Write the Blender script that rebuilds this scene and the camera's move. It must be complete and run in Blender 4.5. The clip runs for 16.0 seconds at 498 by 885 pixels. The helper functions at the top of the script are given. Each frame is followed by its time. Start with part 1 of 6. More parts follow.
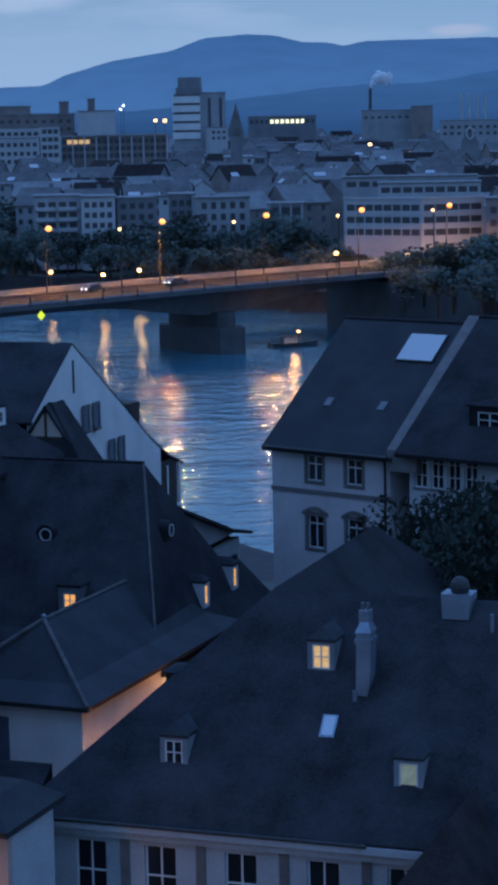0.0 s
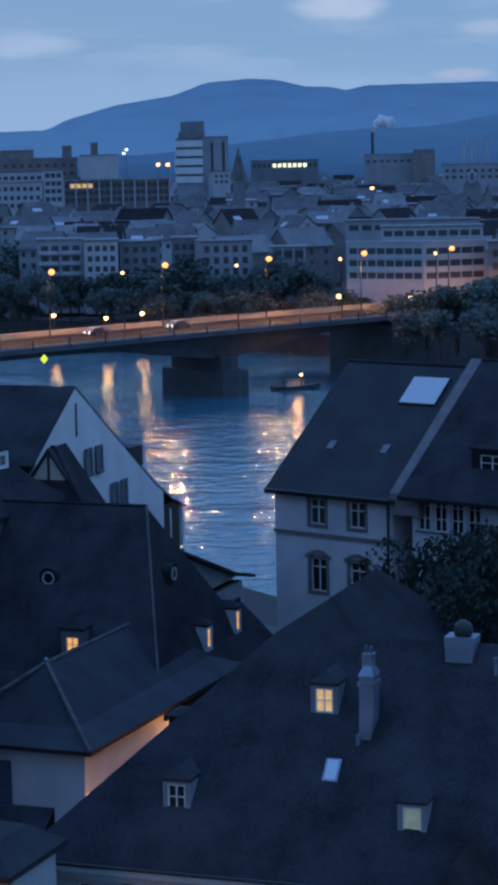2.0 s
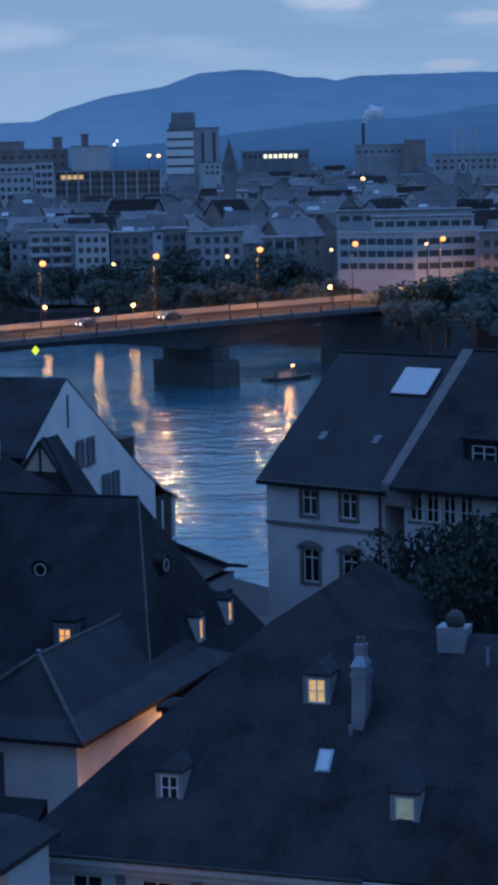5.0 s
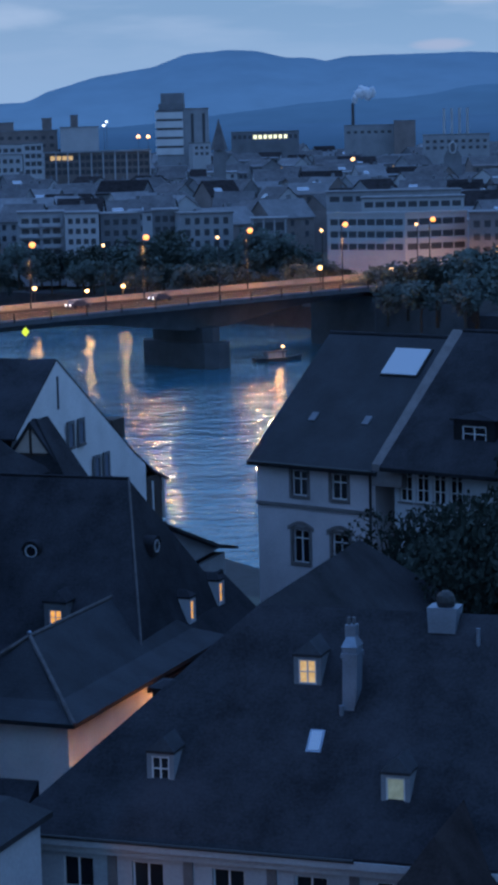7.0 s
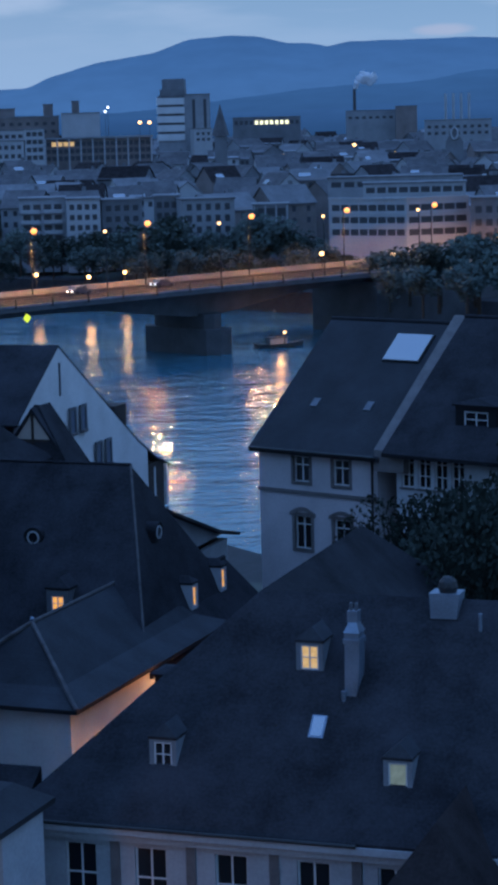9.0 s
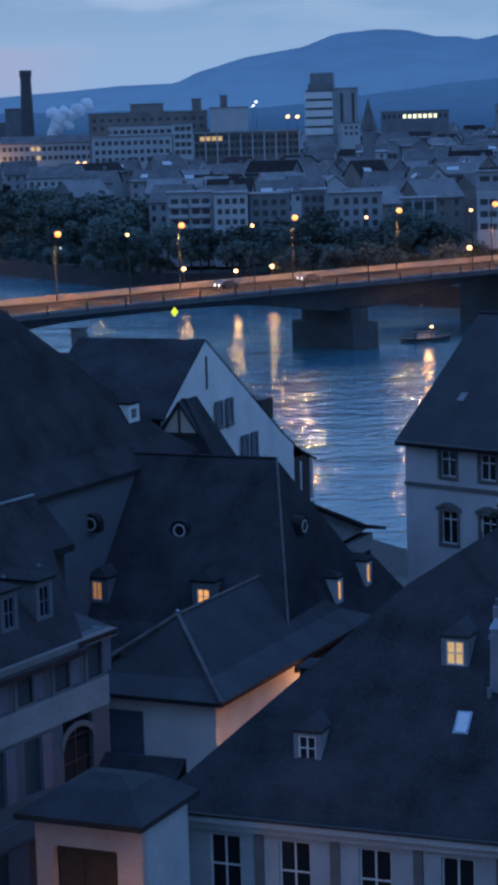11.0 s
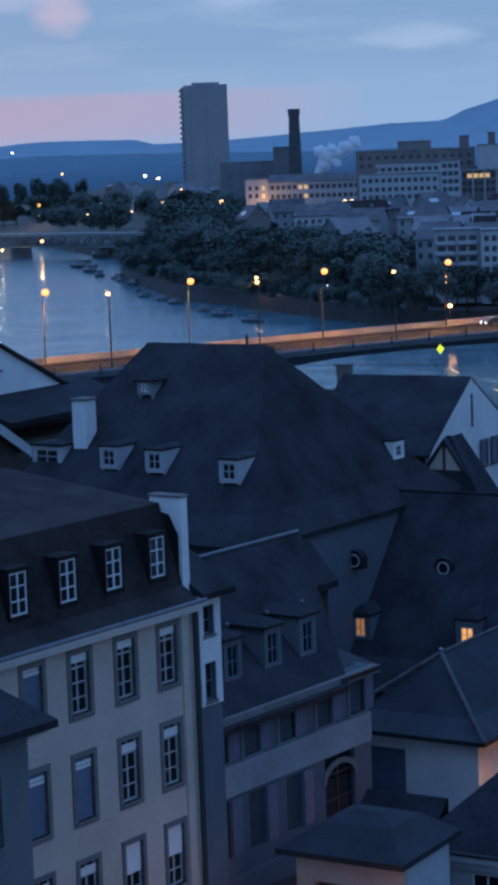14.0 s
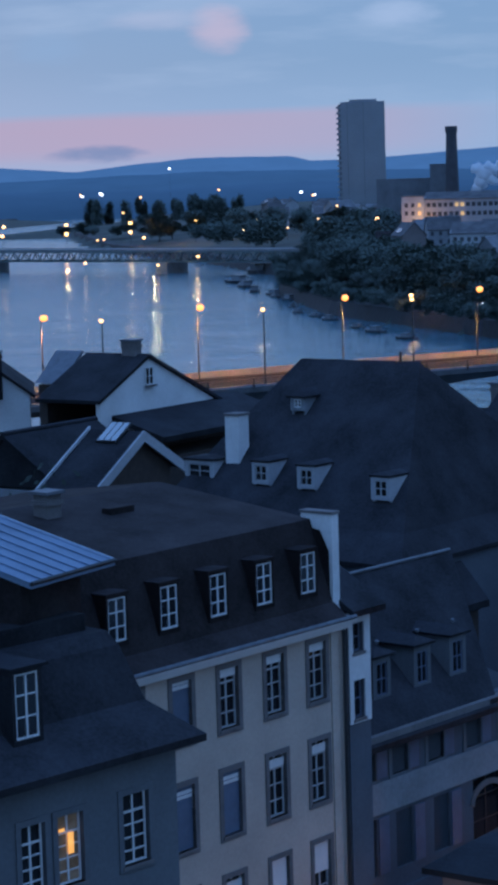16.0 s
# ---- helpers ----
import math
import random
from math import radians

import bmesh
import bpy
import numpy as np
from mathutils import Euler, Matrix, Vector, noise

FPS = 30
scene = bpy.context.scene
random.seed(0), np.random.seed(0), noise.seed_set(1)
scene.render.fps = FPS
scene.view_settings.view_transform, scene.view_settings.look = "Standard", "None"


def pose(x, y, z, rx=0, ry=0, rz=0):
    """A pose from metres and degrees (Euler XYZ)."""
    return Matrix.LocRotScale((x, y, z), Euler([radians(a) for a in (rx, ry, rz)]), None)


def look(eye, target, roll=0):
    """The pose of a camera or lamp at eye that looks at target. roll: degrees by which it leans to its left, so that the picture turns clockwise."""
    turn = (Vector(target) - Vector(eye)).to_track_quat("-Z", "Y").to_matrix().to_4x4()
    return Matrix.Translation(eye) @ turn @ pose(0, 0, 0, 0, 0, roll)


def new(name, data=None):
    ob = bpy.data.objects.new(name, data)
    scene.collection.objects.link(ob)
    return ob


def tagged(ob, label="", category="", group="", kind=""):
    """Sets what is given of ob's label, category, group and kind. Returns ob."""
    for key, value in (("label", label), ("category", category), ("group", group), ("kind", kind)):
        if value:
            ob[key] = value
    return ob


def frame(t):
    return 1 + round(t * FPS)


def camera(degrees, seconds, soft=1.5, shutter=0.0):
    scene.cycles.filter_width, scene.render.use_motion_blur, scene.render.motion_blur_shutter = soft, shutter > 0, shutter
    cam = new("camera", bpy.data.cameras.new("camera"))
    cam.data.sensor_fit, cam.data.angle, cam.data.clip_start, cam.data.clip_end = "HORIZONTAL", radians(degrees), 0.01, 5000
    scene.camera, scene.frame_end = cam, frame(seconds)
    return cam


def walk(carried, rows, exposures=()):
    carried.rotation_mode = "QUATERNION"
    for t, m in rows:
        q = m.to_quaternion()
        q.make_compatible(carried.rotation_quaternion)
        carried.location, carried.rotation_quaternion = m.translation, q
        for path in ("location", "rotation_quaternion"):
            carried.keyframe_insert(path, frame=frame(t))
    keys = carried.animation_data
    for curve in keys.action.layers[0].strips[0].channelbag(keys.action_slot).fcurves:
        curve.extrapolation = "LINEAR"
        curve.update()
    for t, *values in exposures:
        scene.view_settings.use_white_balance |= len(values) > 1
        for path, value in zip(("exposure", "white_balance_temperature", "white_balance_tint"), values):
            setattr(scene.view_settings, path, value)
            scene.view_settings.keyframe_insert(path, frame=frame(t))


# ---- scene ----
LENS = 12.58
cam = camera(LENS, 16.0, soft=4.2)
EYE = 40.0  # above the river
ROWS = [  # seconds, yaw, pitch, roll
    (0.0, -3.322, -8.295, 1.101),
    (0.5, -3.309, -7.693, 1.135),
    (1.0, -3.372, -7.29, 1.166),
    (1.5, -3.305, -7.285, 1.17),
    (2.0, -3.257, -7.199, 1.149),
    (2.5, -3.24, -7.155, 1.179),
    (3.0, -3.194, -7.188, 1.179),
    (3.5, -3.288, -7.227, 1.223),
    (4.0, -3.344, -7.246, 1.226),
    (4.2, -3.37, -7.26, 1.235),
    (5.3, -3.53, -7.52, 1.32),
    (6.3, -3.645, -7.777, 1.395),
    (6.5, -3.673, -7.818, 1.402),
    (7.0, -3.75, -7.921, 1.399),
    (7.5, -3.81, -8.007, 1.396),
    (8.0, -3.862, -8.105, 1.361),
    (8.2, -3.885, -8.14, 1.37),
    (9.2, -3.6, -8.3, 1.55),
    (10.3, -2.04, -8.34, 1.73),
    (10.5, -1.58, -8.339, 1.743),
    (11.0, -0.0, -8.321, 1.7),
    (11.5, 1.137, -8.285, 1.668),
    (12.0, 1.814, -8.215, 1.641),
    (12.5, 2.922, -8.042, 1.722),
    (13.0, 4.688, -7.75, 1.948),
    (13.5, 5.732, -7.462, 2.13),
    (14.0, 6.715, -7.166, 2.105),
    (14.5, 8.17, -6.902, 2.034),
    (15.0, 9.353, -6.775, 1.913),
    (15.5, 9.921, -6.694, 1.853),
    (16.0, 10.653, -6.622, 1.721),
]
walk(cam, [(t, pose(0, 0, EYE, 90 + pitch, roll, yaw)) for t, yaw, pitch, roll in ROWS], [(0, 0.22, 5750, 7), (16, 0.22, 5750, 7)])

# ---- light ----
SKY = bpy.data.worlds.new("sky")
scene.world = SKY
SKY.use_nodes = True


def wire(tree, kind, values=None, **props):
    n = tree.nodes.new(kind)
    for k, v in props.items():
        setattr(n, k, v)
    for k, v in (values or {}).items():
        if isinstance(v, bpy.types.NodeSocket):
            tree.links.new(v, n.inputs[k])
        else:
            n.inputs[k].default_value = v
    return n


def ramp(tree, fac, stops, interp="LINEAR"):
    n = tree.nodes.new("ShaderNodeValToRGB")
    n.color_ramp.interpolation = interp
    while len(n.color_ramp.elements) < len(stops):
        n.color_ramp.elements.new(0.5)
    for e, (p, c) in zip(n.color_ramp.elements, stops):
        e.position, e.color = p, (*c, 1) if len(c) == 3 else c
    tree.links.new(fac, n.inputs[0])
    return n.outputs[0]


def grey(v):
    return (v, v, v)


CLOUDS = [(-2.35, 2.85, 1.6, 0.35, (0.4, 0.47, 0.6), 0.6), (5.6, 3.7, 1.3, 0.5, (0.47, 0.5, 0.6), 0.85), (8.6, 1.95, 0.8, 0.16, (0.42, 0.42, 0.52), 0.6), (9.4, 3.1, 1.0, 0.2, (0.42, 0.45, 0.56), 0.6),
          (-11.3, 3.8, 0.85, 0.65, (0.5, 0.41, 0.5), 0.8), (-12.7, 4.0, 1.4, 0.3, (0.4, 0.42, 0.54), 0.6), (-6.8, 4.0, 1.1, 0.35, (0.38, 0.45, 0.6), 0.7), (-15.6, 3.4, 1.0, 0.5, (0.26, 0.36, 0.52), 0.5)]


def make_sky():
    t = SKY.node_tree
    t.nodes.clear()
    co = wire(t, "ShaderNodeTexCoord")
    sep = wire(t, "ShaderNodeSeparateXYZ", {0: co.outputs["Generated"]})
    # twilight gradient over the height above the horizon
    base = ramp(t, sep.outputs[2], [(0.0, (0.24, 0.36, 0.53)), (0.018, (0.235, 0.36, 0.53)), (0.05, (0.18, 0.3, 0.465)),
                                    (0.12, (0.16, 0.275, 0.46)), (0.35, (0.18, 0.35, 0.65)), (0.6, (0.22, 0.43, 0.9)), (1.0, (0.24, 0.46, 1.02))])
    nish = wire(t, "ShaderNodeTexSky", sky_type="NISHITA", sun_disc=False, sun_elevation=radians(1.0), sun_rotation=radians(-35))
    mixed = wire(t, "ShaderNodeMix", {0: 0.012, 6: base, 7: nish.outputs[0]}, data_type="RGBA", blend_type="ADD")
    # flat cloud banks
    sc = wire(t, "ShaderNodeMapping", {0: co.outputs["Generated"], 3: (9, 9, 55)})
    cl = wire(t, "ShaderNodeTexNoise", {0: sc.outputs[0], "Scale": 1.0, "Detail": 5.0, "Roughness": 0.55})
    m = ramp(t, cl.outputs[0], [(0.48, grey(0)), (0.66, grey(1))])
    hi = ramp(t, sep.outputs[2], [(0.02, grey(0)), (0.045, grey(0.3)), (0.4, grey(0.35)), (0.7, grey(0.1))])
    amount = wire(t, "ShaderNodeMath", {0: m, 1: hi}, operation="MULTIPLY")
    clouds = wire(t, "ShaderNodeMix", {0: amount.outputs[0], 6: mixed.outputs[2], 7: (0.44, 0.5, 0.63, 1)}, data_type="RGBA")
    # afterglow low over the western horizon
    azim = wire(t, "ShaderNodeMath", {0: sep.outputs[0], 1: sep.outputs[1]}, operation="ARCTAN2")
    a = ramp(t, wire(t, "ShaderNodeMapRange", {0: azim.outputs[0], 1: -1.6, 2: 0.1}).outputs[0],
             [(0.0, grey(0)), (0.35, grey(1)), (0.8, grey(1)), (0.86, grey(0.7)), (0.905, grey(0))])
    # single soft clouds: bearing and height in degrees, half widths, colour, strength
    puff = wire(t, "ShaderNodeTexNoise", {0: wire(t, "ShaderNodeMapping", {0: co.outputs["Generated"], 3: (40, 40, 130)}).outputs[0], "Scale": 1.0, "Detail": 5.0, "Roughness": 0.6})
    last = clouds.outputs[2]
    for bearing, up, wide, tall, tint, most in CLOUDS:
        da = wire(t, "ShaderNodeMath", {0: wire(t, "ShaderNodeMath", {0: azim.outputs[0], 1: radians(bearing)}, operation="SUBTRACT").outputs[0], 1: radians(wide)}, operation="DIVIDE")
        de = wire(t, "ShaderNodeMath", {0: wire(t, "ShaderNodeMath", {0: sep.outputs[2], 1: math.sin(radians(up))}, operation="SUBTRACT").outputs[0], 1: radians(tall)}, operation="DIVIDE")
        sq = wire(t, "ShaderNodeMath", {0: da.outputs[0], 1: da.outputs[0], 2: wire(t, "ShaderNodeMath", {0: de.outputs[0], 1: de.outputs[0]}, operation="MULTIPLY").outputs[0]}, operation="MULTIPLY_ADD")
        ragged = wire(t, "ShaderNodeMath", {0: puff.outputs[0], 1: 1.5, 2: sq.outputs[0]}, operation="MULTIPLY_ADD")
        mask = wire(t, "ShaderNodeMapRange", {0: ragged.outputs[0], 1: 0.55, 2: 2.0, 3: most, 4: 0.0}, interpolation_type="SMOOTHSTEP")
        last = wire(t, "ShaderNodeMix", {0: mask.outputs[0], 6: last, 7: (*tint, 1)}, data_type="RGBA").outputs[2]
    edge = wire(t, "ShaderNodeTexNoise", {0: wire(t, "ShaderNodeMapping", {0: co.outputs["Generated"], 3: (6, 6, 30)}).outputs[0], "Scale": 1.0, "Detail": 3.0})
    wob = wire(t, "ShaderNodeMath", {0: edge.outputs[0], 1: 0.006, 2: sep.outputs[2]}, operation="MULTIPLY_ADD")
    b = ramp(t, wob.outputs[0], [(0.0, grey(0.1)), (0.0125, grey(0.25)), (0.017, grey(0.85)), (0.031, grey(0.95)), (0.034, grey(0)), (1, grey(0))])
    ab = wire(t, "ShaderNodeMath", {0: a, 1: b}, operation="MULTIPLY")
    glow = wire(t, "ShaderNodeMix", {0: ab.outputs[0], 6: last, 7: (0.43, 0.325, 0.42, 1)}, data_type="RGBA")
    low = wire(t, "ShaderNodeMath", {0: wire(t, "ShaderNodeMath", {0: azim.outputs[0], 1: radians(-14.5)}, operation="SUBTRACT").outputs[0], 1: radians(1.6)}, operation="DIVIDE")
    lowz = wire(t, "ShaderNodeMath", {0: wire(t, "ShaderNodeMath", {0: sep.outputs[2], 1: math.sin(radians(0.75))}, operation="SUBTRACT").outputs[0], 1: radians(0.28)}, operation="DIVIDE")
    lsq = wire(t, "ShaderNodeMath", {0: low.outputs[0], 1: low.outputs[0], 2: wire(t, "ShaderNodeMath", {0: lowz.outputs[0], 1: lowz.outputs[0]}, operation="MULTIPLY").outputs[0]}, operation="MULTIPLY_ADD")
    lrag = wire(t, "ShaderNodeMath", {0: puff.outputs[0], 1: 1.6, 2: lsq.outputs[0]}, operation="MULTIPLY_ADD")
    lmask = wire(t, "ShaderNodeMapRange", {0: lrag.outputs[0], 1: 0.8, 2: 1.6, 3: 0.75, 4: 0.0}, interpolation_type="SMOOTHSTEP")
    glow = wire(t, "ShaderNodeMix", {0: lmask.outputs[0], 6: glow.outputs[2], 7: (0.16, 0.22, 0.37, 1)}, data_type="RGBA")
    bg = wire(t, "ShaderNodeBackground", {0: glow.outputs[2], 1: 1.0})
    wire(t, "ShaderNodeOutputWorld", {0: bg.outputs[0]})


make_sky()
sun = new("sun", bpy.data.lights.new("sun", "SUN"))
sun.data.energy, sun.data.angle, sun.data.color = 0.05, radians(25), (0.75, 0.72, 1.0)
sun.matrix_world = look((-60, 80, 60), (0, 0, 20))


# ---- materials ----
def material(name, colour, rough=0.8, vary=0.25, scale=1.2, fine=14.0, bump=0.25, metal=0.0, rows=0.0, glow=None, power=0.0, spec=0.4):
    m = bpy.data.materials.new(name)
    m.use_nodes = True
    t = m.node_tree
    t.nodes.clear()
    co = wire(t, "ShaderNodeTexCoord").outputs["Object"]
    big = wire(t, "ShaderNodeTexNoise", {0: co, "Scale": scale, "Detail": 5.0, "Roughness": 0.6})
    small = wire(t, "ShaderNodeTexNoise", {0: co, "Scale": fine, "Detail": 3.0})
    f = wire(t, "ShaderNodeMath", {0: small.outputs[0], 1: 0.45, 2: big.outputs[0]}, operation="MULTIPLY_ADD")
    lo = tuple(c * (1 - vary) for c in colour)
    hi = tuple(min(1, c * (1 + vary)) for c in colour)
    base = ramp(t, f.outputs[0], [(0.5, lo), (0.95, hi)])
    tone = wire(t, "ShaderNodeObjectInfo")
    var = wire(t, "ShaderNodeMapRange", {0: tone.outputs["Random"], 3: 1 - vary * 0.4, 4: 1 + vary * 0.4})
    col = wire(t, "ShaderNodeMix", {0: 1.0, 6: base, 7: var.outputs[0]}, data_type="RGBA", blend_type="MULTIPLY")
    height = f.outputs[0]
    if rows:
        wave = wire(t, "ShaderNodeTexWave", {0: co, "Scale": rows, "Distortion": 0.6, "Detail": 2.0, "Detail Scale": 3.0}, bands_direction="Z", wave_profile="SAW")
        height = wire(t, "ShaderNodeMath", {0: wave.outputs[1], 1: 1.5, 2: height}, operation="MULTIPLY_ADD").outputs[0]
    bm = wire(t, "ShaderNodeBump", {"Strength": bump, "Distance": 0.04, "Height": height})
    p = wire(t, "ShaderNodeBsdfPrincipled", {"Base Color": col.outputs[2], "Roughness": rough, "Metallic": metal, "Normal": bm.outputs[0], "Specular IOR Level": spec})
    if glow:
        p.inputs["Emission Color"].default_value = (*glow, 1)
        p.inputs["Emission Strength"].default_value = power
    wire(t, "ShaderNodeOutputMaterial", {0: p.outputs[0]})
    return m


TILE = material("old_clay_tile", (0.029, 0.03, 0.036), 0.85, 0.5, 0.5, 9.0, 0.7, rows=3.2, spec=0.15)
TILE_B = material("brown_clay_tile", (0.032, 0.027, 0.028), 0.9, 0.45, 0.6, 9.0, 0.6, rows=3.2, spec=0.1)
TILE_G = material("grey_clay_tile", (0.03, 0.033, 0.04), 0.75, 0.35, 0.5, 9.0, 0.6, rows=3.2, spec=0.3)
CAP = material("mortared_ridge_tile", (0.08, 0.076, 0.078), 0.9, 0.4, 2.0)
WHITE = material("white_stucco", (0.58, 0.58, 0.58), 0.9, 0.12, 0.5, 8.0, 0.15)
CREAM = material("cream_stucco", (0.42, 0.36, 0.31), 0.9, 0.14, 0.45, 8.0, 0.15)
LILAC = material("pale_lilac_stucco", (0.41, 0.385, 0.4), 0.9, 0.14, 0.45, 8.0, 0.15)
# stucco with the pink of lamplight mixed into its base colour
ROSE = material("rose_lit_stucco", (0.36, 0.29, 0.27), 0.9, 0.16, 0.5, 8.0, 0.15)
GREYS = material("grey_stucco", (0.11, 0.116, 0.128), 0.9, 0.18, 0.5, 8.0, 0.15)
# stucco for walls in shade, with the shade put into its base colour
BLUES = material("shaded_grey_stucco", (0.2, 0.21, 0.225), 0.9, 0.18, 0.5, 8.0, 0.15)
STONE = material("weathered_sandstone", (0.13, 0.12, 0.12), 0.9, 0.2, 1.5, 12.0, 0.3)
WOOD_W = material("white_window_paint", (0.6, 0.6, 0.6), 0.5, 0.06, 2.0)
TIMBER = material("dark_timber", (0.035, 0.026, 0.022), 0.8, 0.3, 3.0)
SHUT = material("blue_grey_shutter_paint", (0.09, 0.11, 0.16), 0.6, 0.15, 2.0)
DARKSH = material("dark_shutter_paint", (0.03, 0.035, 0.045), 0.6, 0.15, 2.0)
ZINC = material("weathered_zinc", (0.22, 0.26, 0.32), 0.45, 0.2, 1.0, 10.0, 0.1, metal=0.6)
ZINC_R = material("blue_zinc_sheet", (0.15, 0.2, 0.28), 0.5, 0.2, 0.8, 10.0, 0.1, metal=0.35)
METAL_D = material("dark_painted_metal", (0.035, 0.037, 0.04), 0.5, 0.2, 2.0, metal=0.3)
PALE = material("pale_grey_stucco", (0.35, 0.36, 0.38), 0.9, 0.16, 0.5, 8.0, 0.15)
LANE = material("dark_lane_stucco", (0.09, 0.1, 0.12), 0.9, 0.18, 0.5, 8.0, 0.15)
WOOD_G = material("weathered_window_paint", (0.34, 0.35, 0.36), 0.55, 0.1, 2.0)
DORM = material("pale_dormer_paint", (0.17, 0.185, 0.205), 0.7, 0.2, 2.0)
LEAD = material("dull_lead", (0.13, 0.14, 0.16), 0.6, 0.25, 2.0, metal=0.3)
CONC = material("grey_concrete", (0.22, 0.21, 0.21), 0.85, 0.2, 0.3, 4.0, 0.2)
CONC_D = material("dark_concrete", (0.075, 0.075, 0.08), 0.85, 0.25, 0.3, 4.0, 0.2)
FOOT = material("worn_asphalt_footway", (0.034, 0.033, 0.032), 0.95, 0.25, 0.4, 16.0, 0.2, spec=0.08)
ASPH = material("asphalt", (0.025, 0.024, 0.024), 0.95, 0.3, 0.4, 20.0, 0.2, spec=0.08)
EARTH = material("dark_paving_and_grass", (0.055, 0.06, 0.05), 0.95, 0.5, 0.02, 0.3, 0.3)
# foliage of distant trees, paled so that its colour carries the haze
LEAF = material("hazed_foliage", (0.07, 0.088, 0.078), 0.75, 0.45, 0.6, 3.0, 0.2, spec=0.2)
LEAF_N = material("dark_garden_foliage", (0.034, 0.045, 0.038), 0.8, 0.45, 0.6, 3.0, 0.2, spec=0.15)
BARK = material("bark", (0.045, 0.035, 0.028), 0.95, 0.3, 3.0)
# far-bank facades, roofs and stack: dark tones raised, distance haze put into colour
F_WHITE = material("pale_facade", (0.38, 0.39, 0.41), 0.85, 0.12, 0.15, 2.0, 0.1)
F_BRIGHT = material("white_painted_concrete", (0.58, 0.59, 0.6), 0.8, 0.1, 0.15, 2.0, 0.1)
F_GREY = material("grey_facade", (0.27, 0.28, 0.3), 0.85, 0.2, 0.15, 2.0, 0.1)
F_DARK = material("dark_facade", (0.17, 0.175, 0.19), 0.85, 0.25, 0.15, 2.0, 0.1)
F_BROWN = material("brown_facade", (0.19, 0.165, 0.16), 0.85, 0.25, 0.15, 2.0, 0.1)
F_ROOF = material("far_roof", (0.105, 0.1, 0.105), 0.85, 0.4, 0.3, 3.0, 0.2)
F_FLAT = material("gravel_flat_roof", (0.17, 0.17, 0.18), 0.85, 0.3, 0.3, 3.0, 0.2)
TOWER = material("grey_metal_cladding", (0.26, 0.27, 0.29), 0.5, 0.12, 0.05, 1.0, 0.1, metal=0.2)
CHIM = material("dark_brick_stack", (0.075, 0.072, 0.08), 0.9, 0.2, 0.3)
STEAM = material("steam", (0.85, 0.85, 0.88), 1.0, 0.05, 0.2)
STEAM.node_tree.nodes["Principled BSDF"].inputs["Alpha"].default_value = 0.5
PAINT_W = material("car_paint", (0.08, 0.08, 0.09), 0.3, 0.1, 1.0)
BOATM = material("boat_hull", (0.06, 0.062, 0.07), 0.5, 0.3, 1.0)
LIT = material("lamplit_room", (0.5, 0.3, 0.1), 0.8, 0.45, 2.5, 5.0, 0.1, glow=(1.0, 0.42, 0.08), power=0.85)
LIT_O = material("dim_lamplit_room", (0.4, 0.2, 0.06), 0.8, 0.5, 2.5, 5.0, 0.1, glow=(1.0, 0.36, 0.06), power=0.3)
LIT_P = material("lamplit_pale_room", (0.5, 0.42, 0.25), 0.8, 0.45, 2.5, 5.0, 0.1, glow=(1.0, 0.55, 0.15), power=0.5)
LIT_C = material("curtained_lit_room", (0.1, 0.09, 0.07), 0.8, 0.8, 1.8, 3.0, 0.1, glow=(1.0, 0.62, 0.22), power=0.02)
QUAYST = material("dark_quay_stone", (0.03, 0.03, 0.032), 0.8, 0.35, 0.5, 4.0, 0.3)
LIT_D = material("dimly_lit_blind", (0.5, 0.45, 0.3), 0.8, 0.3, 1.5, 5.0, 0.1, glow=(0.75, 0.8, 0.45), power=0.08)
SODIUM = material("sodium_lamp_glass", (0.8, 0.6, 0.3), 0.4, 0.0, glow=(1.0, 0.3, 0.035), power=2.4)
MERC = material("warm_lamp_glass", (0.8, 0.7, 0.5), 0.4, 0.0, glow=(1.0, 0.48, 0.14), power=3.6)
COOL = material("cool_lamp_glass", (0.8, 0.8, 0.8), 0.4, 0.0, glow=(0.9, 0.95, 1.0), power=2.5)
# board paint with added glow, brighter than the dusk would leave it
YELLOW = material("glowing_yellow_board", (0.8, 0.7, 0.05), 0.5, 0.05, glow=(0.75, 0.8, 0.02), power=0.9)


def glass(name, colour, rough=0.08):
    m = bpy.data.materials.new(name)
    m.use_nodes = True
    p = m.node_tree.nodes["Principled BSDF"]
    p.inputs["Base Color"].default_value, p.inputs["Roughness"].default_value = (*colour, 1), rough
    p.inputs["IOR"].default_value = 1.5
    return m


PANE = glass("dark_window_glass", (0.012, 0.014, 0.018))
# far panes are paler than near ones, with haze in their base colour
F_PANE = glass("hazed_far_window", (0.045, 0.05, 0.06), 0.3)
SKYLIGHT = glass("skylight_glass", (0.05, 0.06, 0.07), 0.12)
SKYLIGHT.node_tree.nodes["Principled BSDF"].inputs["IOR"].default_value = 4.0


